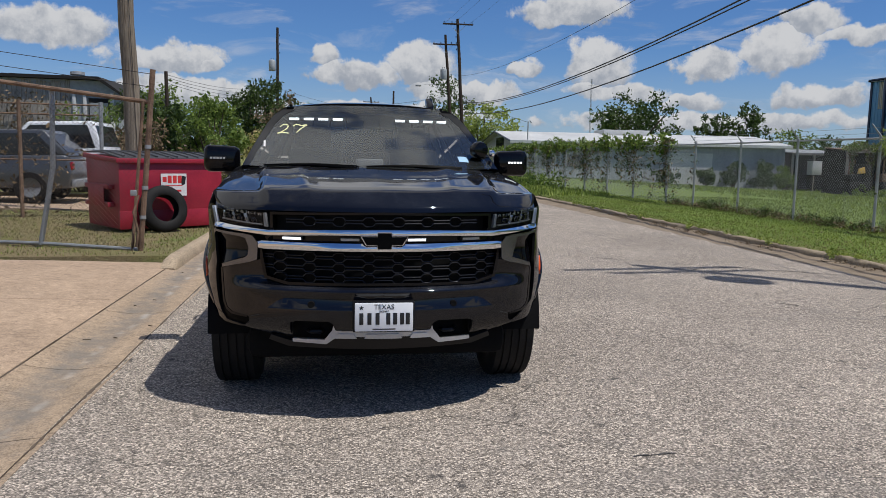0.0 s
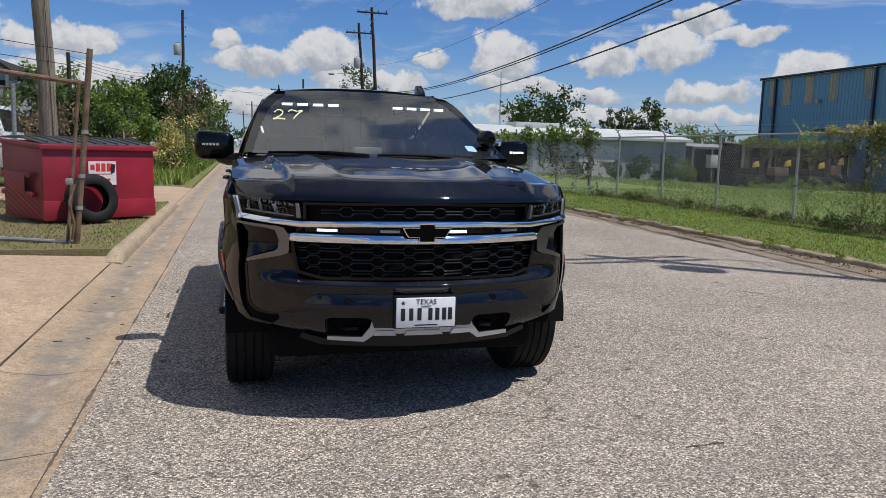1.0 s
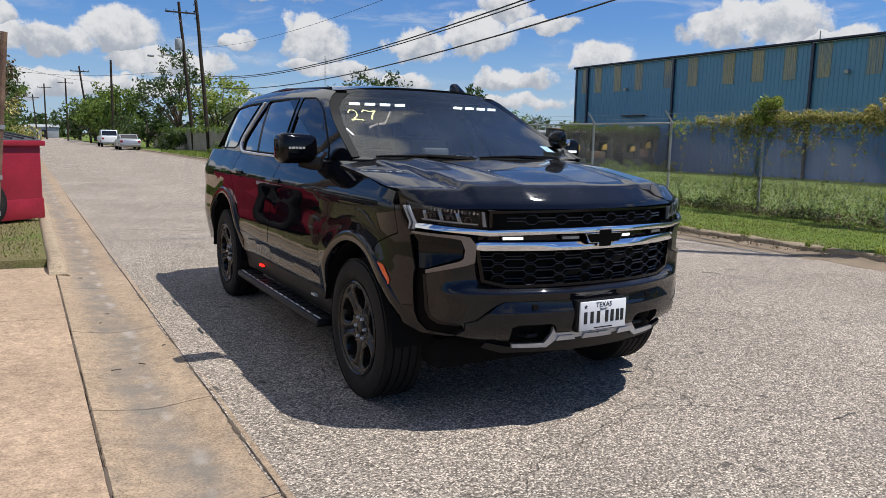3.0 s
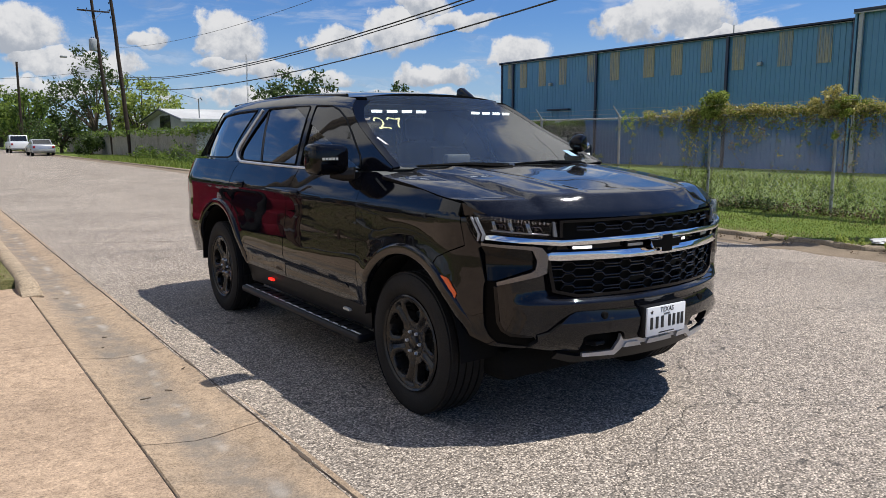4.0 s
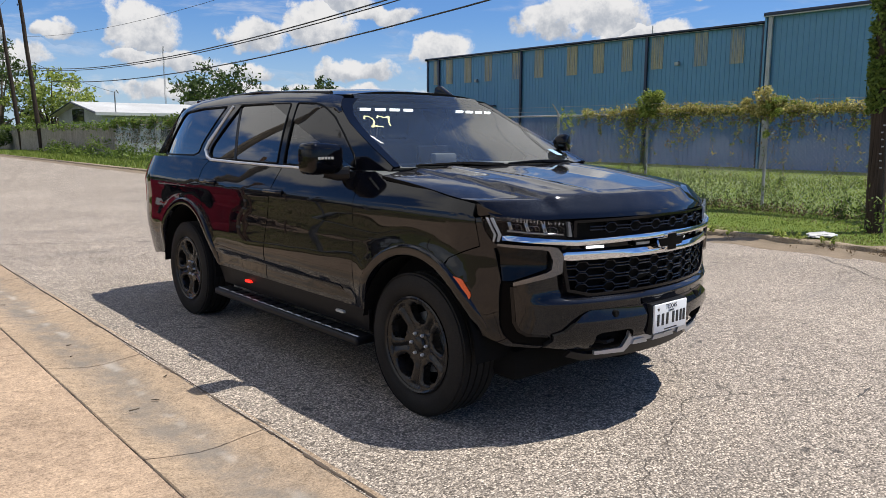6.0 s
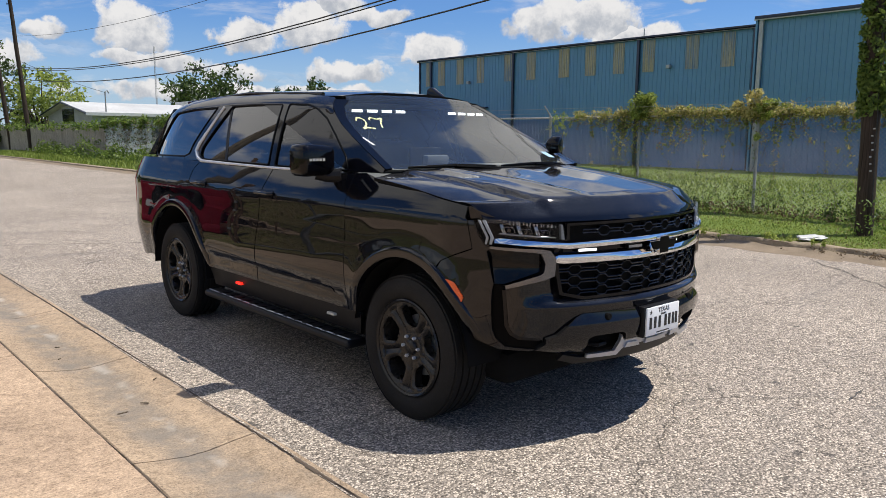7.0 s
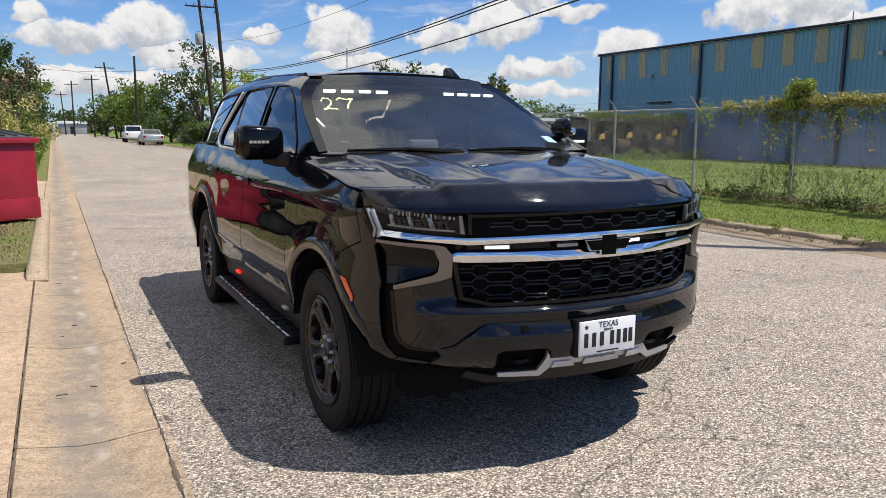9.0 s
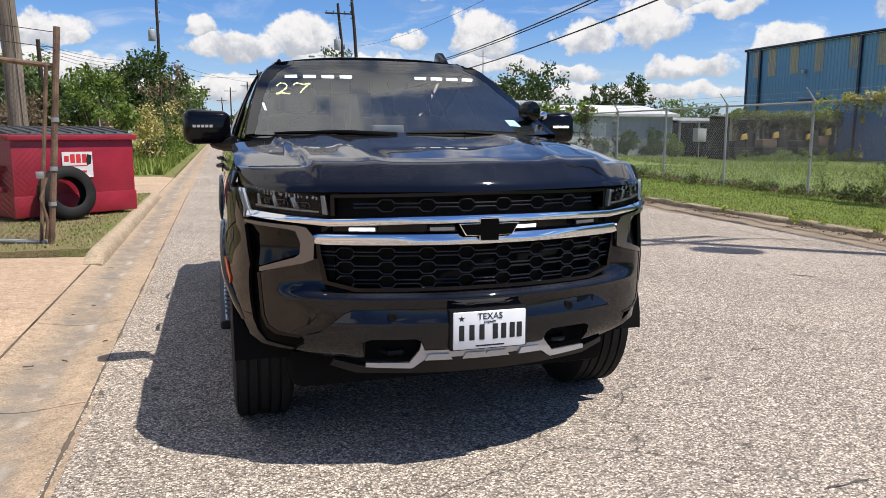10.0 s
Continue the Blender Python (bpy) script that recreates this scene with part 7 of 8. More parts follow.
# -- gate and yard fence on the west side --
gate = thing("wire_gate", "leaning pipe gate with chain link, half rusted", "gate")
pA, pB, pC = Vector((-2.90, 5.78, 0.09)), Vector((-4.33, 6.24, 0.12)), Vector((-7.2, 7.10, 0.14))
part("gate_post", tube([pA - Vector((0, 0, 0.1)), Vector((-2.78, 5.78, 1.2)), Vector((-2.66, 5.78, 2.52))], 0.036, 10), RUST, gate, "rusty leaning gate post")
part("inner_pipe", tube([pA + Vector((-0.10, 0.02, 0)), Vector((-2.80, 5.80, 2.1))], 0.022, 8), RUST, gate)
part("gate_upright", tube([pB, Vector((-4.12, 6.22, 1.2)), Vector((-4.08, 6.20, 2.25))], 0.034, 10), GALV, gate, "galvanised gate upright")
part("gate_top_rail", tube([Vector((-2.70, 5.80, 2.09)), Vector((-4.85, 6.34, 2.36)), Vector((-7.2, 7.05, 2.66))], 0.030, 8), RUST, gate, "rusty top rail")
part("gate_bottom_rail", tube([pA + Vector((-0.02, 0, 0.02)), pB + Vector((0, 0, 0.02)), pC], 0.026, 8), GALV, gate)
chain_link("mesh_panel", (-2.92, 5.80), (-4.30, 6.22), 0.14, 2.05, gate, WIREDK, 0.07, 0.0016)
chain_link("mesh_panel", (-4.36, 6.24), (-7.2, 7.08), 0.14, 2.25, gate, WIREDK, 0.07, 0.0016)
for z in (0.55, 0.95, 1.5):
    part("hinge_band", lathe([(-0.025, 0.043), (0.025, 0.043)], 12, "z", close=False), GALV, gate).matrix_basis = pose(-2.90 + 0.1 * z, 5.78, z)
part("chain", tube([(-2.88, 5.74, 0.85), (-2.95, 5.72, 0.62), (-2.90, 5.73, 0.36), (-2.93, 5.74, 0.15)], 0.018, 6), RUST, gate)
for k in range(2):
    part("strand", tube([(-2.68, 5.79, 2.29 + 0.17 * k), (-4.9, 6.36, 2.58 + 0.19 * k), (-7.2, 7.05, 2.92 + 0.21 * k)], 0.0045, 5), WIREDK, gate)
part("padlock", box((-2.98, 5.70, 0.84), (-2.90, 5.74, 0.92), 0.01), GALV, gate)
yard = thing("yard_fence", "old chain link yard fence behind the dumpster", "fence")
yp = [(-11.5, 11.2), (-8.6, 11.15), (-6.45, 11.1), (-4.98, 11.3)]
for i, (x, y) in enumerate(yp):
    part("post", tube([(x, y, 0), (x + 0.03, y, 2.42)], 0.04, 8), RUST if i % 2 == 0 else GALV, yard)
    if i:
        q = yp[i - 1]
        for z in (2.35, 2.15, 1.25):
            part("rail", tube([(q[0], q[1], z), (x, y, z)], 0.018, 6), RUST, yard)
        chain_link("mesh_panel", q, (x, y), 0.12, 2.1, yard, WIREDK, 0.08, 0.0018)
tang = [(-6.5 + rng.normal(0, 0.9), 11.3 + rng.normal(0, 0.1), abs(rng.normal(1.0, 0.6))) for _ in range(70)]
vine("dry_tangle", "dry leafless creeper in the yard fence", tang, 0.22, 420, 0.05, LEAF_B)


# -- vehicles --
def vehicle(name, label, at, turn, paint, length, width, side, cab, wheels_at, wheel_r=0.36, bed=None):
    """A parked car far off: body from its side outline, glass house, wheels, lamps. Its nose points along -y."""
    t = thing(name, label, "car", at=at, turn=turn)
    body = part("body", prism(side, -width / 2, width / 2, "x", bevel=0.06), paint, t, smooth=50)
    cb = prism(cab, -width / 2 + 0.13, width / 2 - 0.13, "x", bevel=0.05)
    part("cab", cb, paint, t, smooth=50)
    ys, zs = [p[0] for p in cab], [p[1] for p in cab]
    zlo, zhi = min(zs) + 0.06, max(zs) - 0.09
    inset = [(y * 0.985 + 0.015 * (min(ys) + max(ys)) / 2, zlo + (z - min(zs)) / (max(zs) - min(zs)) * (zhi - zlo)) for y, z in cab]
    cy = (min(ys) + max(ys)) / 2
    inset = [(cy + (y - cy) * 0.88, z) for y, z in inset]
    for sg in (-1, 1):
        x = sg * (width / 2 - 0.128)
        part("side_glass", prism(inset, min(x, x + sg * 0.008), max(x, x + sg * 0.008), "x"), CARGLASS, t)
    for yy, tilt in ((min(ys), -1), (max(ys), 1)):
        e = sorted([p for p in cab if (p[0] < cy) == (tilt < 0)], key=lambda p: p[1])
        (ya, za), (yb, zb) = e[0], e[-1]
        bb = bmesh.new()
        hw = width / 2 - 0.2
        g0, g1 = 0.14, 0.86
        pts = [(-hw, ya + (yb - ya) * g0, za + (zb - za) * g0), (hw, ya + (yb - ya) * g0, za + (zb - za) * g0), (hw * 0.94, ya + (yb - ya) * g1, za + (zb - za) * g1), (-hw * 0.94, ya + (yb - ya) * g1, za + (zb - za) * g1)]
        lo = [bb.verts.new((x, y + tilt * 0.012, z + 0.004)) for x, y, z in pts]
        hi = [bb.verts.new((x, y - tilt * 0.01, z - 0.004)) for x, y, z in pts]
        bb.faces.new(lo), bb.faces.new(hi[::-1])
        for i in range(4):
            bb.faces.new((lo[i], lo[(i + 1) % 4], hi[(i + 1) % 4], hi[i]))
        bmesh.ops.recalc_face_normals(bb, faces=bb.faces)
        part("windscreen" if tilt < 0 else "rear_screen", bb, CARGLASS, t)
    for yy in wheels_at:
        for sg in (-1, 1):
            wb = lathe([(-0.11, wheel_r * 0.62), (-0.11, wheel_r * 0.94), (-0.08, wheel_r), (0.08, wheel_r), (0.11, wheel_r * 0.94), (0.11, wheel_r * 0.62)], 24, "x", close=False)
            w = part("wheel", wb, RUBBER, t)
            w.matrix_basis = pose(sg * (width / 2 - 0.10), yy, wheel_r)
            part("rim", lathe([(-0.10, wheel_r * 0.63), (0.09, wheel_r * 0.63), (0.07, wheel_r * 0.2), (0.09, 0)], 20, "x", close=False), GALV, w).matrix_basis = pose(0, 0, 0, 0, 0, 0 if sg > 0 else 180)
    yf, yr = min(p[0] for p in side), max(p[0] for p in side)
    zl = max(p[1] for p in side) * 0.78
    for sg in (-1, 1):
        part("headlamp", box((sg * (width / 2 - 0.22) - 0.14, yf - 0.012, zl - 0.08), (sg * (width / 2 - 0.22) + 0.14, yf + 0.05, zl + 0.05), 0.02), DIMLED, t)
        part("tail_lamp", box((sg * (width / 2 - 0.16) - 0.10, yr - 0.05, zl - 0.10), (sg * (width / 2 - 0.16) + 0.10, yr + 0.012, zl + 0.10), 0.02), REDL, t)
    part("bumper", box((-width / 2 + 0.05, yr - 0.03, 0.38), (width / 2 - 0.05, yr + 0.08, 0.56), 0.03), GALV, t)
    return t


sedan = [(-2.35, 0.30), (-2.40, 0.62), (-2.30, 0.78), (-1.1, 0.95), (1.75, 1.0), (2.30, 0.95), (2.38, 0.60), (2.30, 0.30)]
sedan_c = [(-1.15, 0.92), (-0.35, 1.40), (0.75, 1.44), (1.75, 0.98)]
pick = [(-2.85, 0.42), (-2.90, 0.85), (-2.80, 1.08), (-1.35, 1.18), (2.75, 1.16), (2.80, 0.55), (2.75, 0.45)]
pick_c = [(-1.35, 1.15), (-0.75, 1.82), (0.75, 1.86), (0.95, 1.15)]
suvp = [(-2.35, 0.35), (-2.40, 0.80), (-2.25, 1.0), (-1.2, 1.08), (2.25, 1.12), (2.35, 0.7), (2.30, 0.35)]
suv_c = [(-1.25, 1.05), (-0.55, 1.66), (1.75, 1.70), (2.28, 1.10)]
vehicle("white_pickup", "white pickup truck parked at the far kerb", (6.05, 88.5, 0), 180, WHITECAR, 5.7, 1.95, pick, pick_c, (-1.85, 1.75), 0.39)
vehicle("silver_sedan", "silver sedan parked at the far kerb", (6.1, 72.0, 0), 180, SILVERCAR, 4.8, 1.82, sedan, sedan_c, (-1.45, 1.45), 0.33)
vehicle("grey_suv", "grey sport utility car parked in the fenced yard", (-9.35, 15.9, 0.12), -88, GREYCAR, 4.7, 1.85, suvp, suv_c, (-1.45, 1.45), 0.37).scale = (1.08, 1.08, 1.08)
vehicle("yard_pickup", "white crew-cab pickup parked in the yard", (-8.0, 18.9, 0.12), -90, WHITECAR, 5.7, 1.95, pick, pick_c, (-1.85, 1.75), 0.40).scale = (1.17, 1.17, 1.17)

# -- blue warehouse --
BX = 52.0
bw = thing("blue_warehouse", "large faded blue sheet metal warehouse across the field", "warehouse", at=(BX, 0, -1.05))


def ribbed(y0, y1, z0, z1, x, pitch=0.40, depth=0.03):
    """Sheet cladding with raised ribs, running along y."""
    prof, y = [], y0
    while y < y1 - 1e-6:
        e = min(y + pitch, y1)
        for t, dx in ((0, 0), (0.40, 0), (0.46, -depth), (0.54, -depth), (0.60, 0)):
            if y + t * pitch < y1:
                prof.append((x + dx, y + t * pitch))
        y = e
    prof.append((x, y1))
    v = [(px, py, z0) for px, py in prof] + [(px, py, z1) for px, py in prof]
    n = len(prof)
    v += [(x + 0.2, y0, z0), (x + 0.2, y1, z0), (x + 0.2, y0, z1), (x + 0.2, y1, z1)]
    f = [(i, i + 1, n + i + 1, n + i) for i in range(n - 1)]
    f += [(2 * n + 1, 2 * n, 2 * n + 2, 2 * n + 3), (0, n, 2 * n + 2, 2 * n), (n - 1, 2 * n + 1, 2 * n + 3, 2 * n - 1)]
    return v, f


v, f = ribbed(23.8, 63.1, 0, 10.75, 0)
raw("wall", v, f, BLUE, bw)
v, f = ribbed(-30, 23.7, 0, 11.15, -0.75)
raw("front_wall", v, f, BLUE, bw)
# second ribbed skin in a deeper blue over the lower wall
NAVYP = surface("deep blue sheet metal", (0.046, 0.125, 0.27), 0.45, 0.1, 0.15, 0.4, 6.0, 0.03)
v, f = ribbed(23.8, 63.05, 0, 4.15, -0.045)
raw("lower_cladding", v, f, NAVYP, bw, "deep blue lower band of cladding")
v, f = ribbed(-30, 23.1, 0, 4.15, -0.795)
raw("lower_cladding", v, f, NAVYP, bw, "deep blue lower band of cladding")
part("return_wall", box((-0.95, 23.60, 0), (0.3, 23.75, 11.15)), BLUE, bw)
part("end_wall", box((0, 62.95, 0), (40, 63.12, 10.8)), BLUE, bw)
part("roof", prism([(-0.3, 10.75), (20, 12.4), (40, 10.8), (40, 10.7), (20, 12.3), (-0.3, 10.62)], 23.7, 63.3, "y"), GREYM, bw)
part("roof", prism([(-1.1, 11.12), (19, 12.8), (40, 11.2), (40, 11.1), (19, 12.7), (-1.1, 11.0)], -30, 23.8, "y"), GREYM, bw)
part("eave_gutter", box((-0.30, 23.8, 10.62), (-0.02, 63.3, 10.88), 0.03), NAVY, bw)
part("eave_gutter", box((-1.10, -30, 11.05), (-0.78, 23.8, 11.32), 0.03), NAVY, bw)
part("corner_trim", box((-0.10, 62.95, 0), (0.06, 63.2, 10.7), 0.02), NAVY, bw)
for y in (61.0, 48.6, 34.2, 24.1):
    part("downspout", box((-0.26, y - 0.12, 0), (-0.085, y + 0.12, 10.65), 0.02), NAVY, bw)
part("downspout", box((-1.02, 23.15, 0), (-0.83, 23.45, 11.1), 0.02), GREYM, bw)
for y0, y1 in ((61.3, 62.0), (58.9, 59.95), (55.9, 56.95), (52.8, 53.85), (48.78, 49.9), (45.8, 46.9), (41.7, 42.9), (38.7, 39.85), (35.7, 36.8), (32.7, 33.8), (28.7, 29.85), (25.7, 26.8)):
    v, f = ribbed(y0, y1, 7.95, 10.55, -0.052, 0.20, 0.03)
    raw("skylight_panel", v, f, AMBER, bw, "yellowed fibreglass wall light")
for y, z in ((54.9, 8.05), (31.2, 8.25)):
    lp = part("wall_lamp", box((-0.42, y - 0.18, z - 0.14), (-0.07, y + 0.18, z + 0.14), 0.04), GREYM, bw)
    part("lamp_arm", tube([(-0.3, y, z), (-0.02, y, z + 0.2)], 0.03, 6), NAVY, lp)
dr = part("roller_door", box((-0.085, 52.3, 0), (0.05, 55.0, 4.4), 0.01), GREYM, bw)
part("door_hood", box((-0.45, 52.1, 5.35), (-0.02, 55.2, 5.5), 0.02), NAVY, bw)
part("vent_pipe", tube([(-0.2, 33.7, 10.7), (-0.2, 33.7, 11.5)], 0.05, 6), GREYM, bw)

# -- low white building beyond the poles --
wb = thing("white_building", "low pale metal building with a white pitched roof", "building", at=(15, 58, -0.95))
v, f = [], []
n = 84
for i in range(n + 1):
    x = 25.0 * i / n
    v += [(x, 0.03 * (i % 2), 0), (x, 0.03 * (i % 2), 3.95)]
f = [(2 * i, 2 * i + 2, 2 * i + 3, 2 * i + 1) for i in range(n)]
raw("wall", v, f, GREYM, wb)
part("core", box((0.1, 0.08, 0), (24.9, 12, 3.93)), GREYM, wb)
part("gable_wall", prism([(0, 0), (12, 0), (12, 3.95), (6, 4.80), (0, 3.95)], -0.06, 0.1, "x"), GREYM, wb)
part("roof", prism([(-0.5, 3.86), (6, 4.84), (12.5, 3.9), (12.5, 4.05), (6, 5.0), (-0.5, 4.02)], -0.6, 25.4, "x"), WHITEM, wb)
part("roof_unit", box((9.5, 4.6, 4.5), (14, 7.4, 5.30), 0.05), WHITEM, wb)
part("fascia", box((-0.62, -0.54, 3.78), (25.4, -0.46, 4.02)), WHITEM, wb)
part("barge_board", tube([(-0.62, -0.5, 3.95), (-0.62, 6, 4.94), (-0.62, 12.5, 3.97)], 0.08, 4), NAVY, wb)
part("gable_vent", box((-0.10, 4.4, 3.2), (-0.05, 7.6, 4.4)), CARGLASS, wb)
part("meter_mast", tube([(1.0, -0.1, 3.0), (1.0, -0.1, 5.6), (1.15, -0.1, 5.7), (1.3, -0.1, 5.5)], 0.05, 6), GALV, wb)
part("side_window", box((4.5, -0.04, 1.8), (6.5, 0.06, 2.9)), CARGLASS, wb)
part("roller_door", box((14, -0.05, 0), (18, 0.06, 3.2)), WHITEM, wb)
lw = thing("long_shed", "long low white shed roof behind the trees", "building", at=(20, 92, -1))
part("wall", box((0, 0, 0), (36, 10, 3.6)), GREYM, lw)
part("roof", prism([(-0.4, 3.6), (5, 5.2), (10.4, 3.6), (10.4, 3.75), (5, 5.35), (-0.4, 3.75)], -0.5, 36.5, "x"), WHITEM, lw)

# -- open sheds with machinery under creepers --
def open_shed(label, x0, x1, y0, y1, zf0, zb, roof_mat, bays):
    """A lean-to: posts along the open front, dark walls at the back and sides, a roof of lapped sheets."""
    z0 = -1.08
    sh = thing("open_shed", label, "shed", at=(x0, y0, z0))
    W2, D2 = x1 - x0, y1 - y0
    n = int(W2 / 0.85)
    for k in range(n):
        a, c = W2 * k / n - 0.03, W2 * (k + 1) / n + 0.03
        dz = 0.012 * (k % 2)
        part("roof_sheet", prism([(-0.45, zf0 - z0 + dz), (D2, zb - z0 + dz), (D2, zb - z0 + 0.05 + dz), (-0.45, zf0 - z0 + 0.05 + dz)], a, c, "x"), roof_mat, sh, smooth=0)
    part("fascia", box((-0.1, -0.40, zf0 - z0 - 0.16), (W2 + 0.1, -0.34, zf0 - z0 + 0.02), 0.01), FENCEW, sh)
    # wall colour is near-black so the shed's inner shade is painted in
    part("back_wall", box((0, D2 - 0.2, 0), (W2, D2, zb - z0 - 0.02)), CONC_D, sh)
    for xx in (0.0, W2 - 0.15):
        part("side_wall", box((xx, 0.4, 0), (xx + 0.15, D2 - 0.2, zf0 - z0 - 0.05)), CONC_D, sh)
    for k in range(bays + 1):
        xx = (W2 - 0.16) * k / bays
        part("post", box((xx, -0.06, 0), (xx + 0.16, 0.10, zf0 - z0)), FENCEW, sh)
    return sh


open_shed("low lean-to shed with a grey tin roof and dark inside", 40.6, 47.0, 57.8, 64.0, 2.42, 2.85, GALV, 3)
open_shed("open shed full of dark machinery under a creeper-covered roof", 39.5, 50.3, 49.0, 51.8, 2.55, 2.80, RUST, 4)
for k, (x, y, w2, h) in enumerate(((39.6, 47.9, 1.9, 2.1), (43.0, 48.3, 2.4, 2.3), (45.9, 47.8, 2.2, 2.2), (48.4, 48.4, 1.8, 2.6))):
    z0 = lay(x, y)
    mc = thing("scrap_machine", "rusty yellow and black machinery under weeds", "machine", at=(x, y, z0), group="scrap machines")
    part("chassis", box((-w2 / 2, -0.6, 0.25), (w2 / 2, 0.6, 0.25 + h * 0.4), 0.06), CONC_D, mc)
    part("hood", box((-w2 / 2, -0.5, 0.25 + h * 0.4), (w2 * 0.1, 0.5, h * 0.78), 0.08), RUST if k % 2 else CONC_D, mc)
    part("cab", box((w2 * 0.12, -0.5, 0.25 + h * 0.4), (w2 * 0.45, 0.5, h * 1.15), 0.05), CONC_D, mc)
    part("engine_cover", prism([(-0.32, h * 0.80), (0.30, h * 0.84), (0.22, h * 1.06), (-0.20, h * 1.0)], -0.62, -0.45, "y", bevel=0.03), YELLOWP, mc, "faded yellow engine cover")
    part("exhaust_stack", tube([(-w2 * 0.3, 0.1, h * 0.7), (-w2 * 0.3, 0.1, h * 1.2), (-w2 * 0.26, 0.1, h * 1.28)], 0.05, 8), RUST, mc)
    for sg in (-1, 1):
        part("wheel", lathe([(-0.12, 0.15), (-0.12, 0.42), (0.12, 0.42), (0.12, 0.15)], 18, "x"), RUBBER, mc).matrix_basis = pose(sg * w2 * 0.3, -0.62, 0.42, 0, 0, 90)
cov = [(x, 48.8 + rng.normal(0, 0.35), 2.62 + 0.35 * noise.noise((x * 0.7, 1.0, 4.0)) + abs(rng.normal(0, 0.22))) for x in np.arange(39.0, 50.6, 0.07)]
drop = [(x + rng.normal(0, 0.06), 48.5 + rng.normal(0, 0.1), 2.6 - h) for x in rng.uniform(39.0, 50.4, 70) for h in np.arange(0, 0.3 + rng.exponential(0.7), 0.16)]
vine("roof_creeper", "green creeper heaped over the shed roof", cov, 0.22, 4600, 0.10, LEAF_A)
vine("roof_creeper", "brown dead creeper on the shed roof edge", cov + drop, 0.18, 4200, 0.085, LEAF_B)
vine("roof_creeper", "dark strands hanging before the open shed", drop, 0.16, 3800, 0.085, LEAF_D)
rank = [(x + rng.normal(0, 0.2), 46.9 + rng.normal(0, 0.5), lay(40, 47) + abs(rng.normal(0, 0.32 + 0.22 * noise.noise((x * 0.5, 9.0, 2.0))))) for x in np.arange(38.6, 50.6, 0.05)]
vine("tall_weeds", "rank green weeds before the open sheds", rank, 0.26, 5600, 0.10, LEAF_A)
tote = thing("white_tote", "white plastic tote on a dark timber stand", "container", at=(42.3, 57.0, lay(42.3, 57.0)))
part("tote_body", box((-0.48, -0.4, 1.48), (0.48, 0.4, 2.68), 0.06), WHITEM, tote)
part("tote_lid", box((-0.50, -0.42, 2.64), (0.50, 0.42, 2.72), 0.02), WHITEM, tote)
for sx in (-0.38, 0.38):
    for sy in (-0.34, 0.34):
        part("stand_leg", box((sx - 0.05, sy - 0.05, -0.05), (sx + 0.05, sy + 0.05, 1.44)), CONC_D, tote)
part("stand_top", box((-0.52, -0.44, 1.42), (0.52, 0.44, 1.48)), CONC_D, tote)

# -- yard building on the west side --
yb = thing("yard_building", "grey metal yard building with an open dark doorway", "building", at=(-19.5, 30, 0))
part("wall", prism([(0, 0), (9.9, 0), (9.9, 3.92), (9.05, 4.50), (0, 4.60)], 0, 0.2, "y"), GREYM, yb)
part("side_wall", box((9.75, 0.2, 0), (9.9, 12, 3.7)), GREYM, yb)
part("roof", prism([(-0.2, 4.60), (9.05, 4.52), (10.1, 3.82), (10.1, 3.94), (9.1, 4.66), (-0.2, 4.74)], -0.3, 12, "y"), CONC_D, yb)
# flat near-black panel in place of the shade behind the opening
part("doorway", box((8.6, -0.06, 0), (9.48, 0.05, 3.75)), CONC_D, yb)
part("door_leaf", box((8.65, -0.10, 2.3), (9.4, -0.06, 3.55)), GREYM, yb)
part("roof_vent", lathe([(0, 0.22), (0.3, 0.22), (0.32, 0.32), (0.45, 0.3), (0.5, 0.0)], 14, "z", close=False), GALV, yb).matrix_basis = pose(7.7, 1.5, 4.55)
for k in range(40):
    part("board", box((0.02 + 0.196 * k, -0.05, 0), (0.20 + 0.196 * k, 0.0, 4.50 - 0.06 * (k % 3))), FENCEW, yb, smooth=0)
for x in (8.02, 8.45, 9.58):
    part("door_post", box((x - 0.07, -0.10, 0), (x + 0.07, 0.0, 4.0), 0.01), WHITEM, yb)
cv = [(x, 29.6 + rng.normal(0, 0.15), 0.2 + 3.9 * rng.random()) for x in rng.uniform(-19, -11.7, 150)]
vine("wall_brush", "bare brown brush against the old board wall", cv, 0.35, 1500, 0.08, LEAF_B)

# -- far end of the street --
for x, y, w2, h, mt, lb in ((-4.5, 215, 6, 3.2, WHITEM, "distant white trailer at the street's end"), (3.0, 225, 7, 3.6, GREYM, "distant grey box truck at the street's end"), (-14, 230, 9, 4.2, WHITEM, "distant pale house at the street's end")):
    t = thing("distant_building", lb, "building", at=(x, y, 0))
    part("wall", box((-w2 / 2, 0, 0), (w2 / 2, 5, h * 0.8), 0.05), mt, t)
    part("roof", prism([(-0.3, h * 0.8), (2.5, h), (5.3, h * 0.8)], -w2 / 2 - 0.3, w2 / 2 + 0.3, "x"), mt, t)
    part("door", box((-0.6, -0.04, 0), (0.6, 0.02, 2.1)), CARGLASS, t)


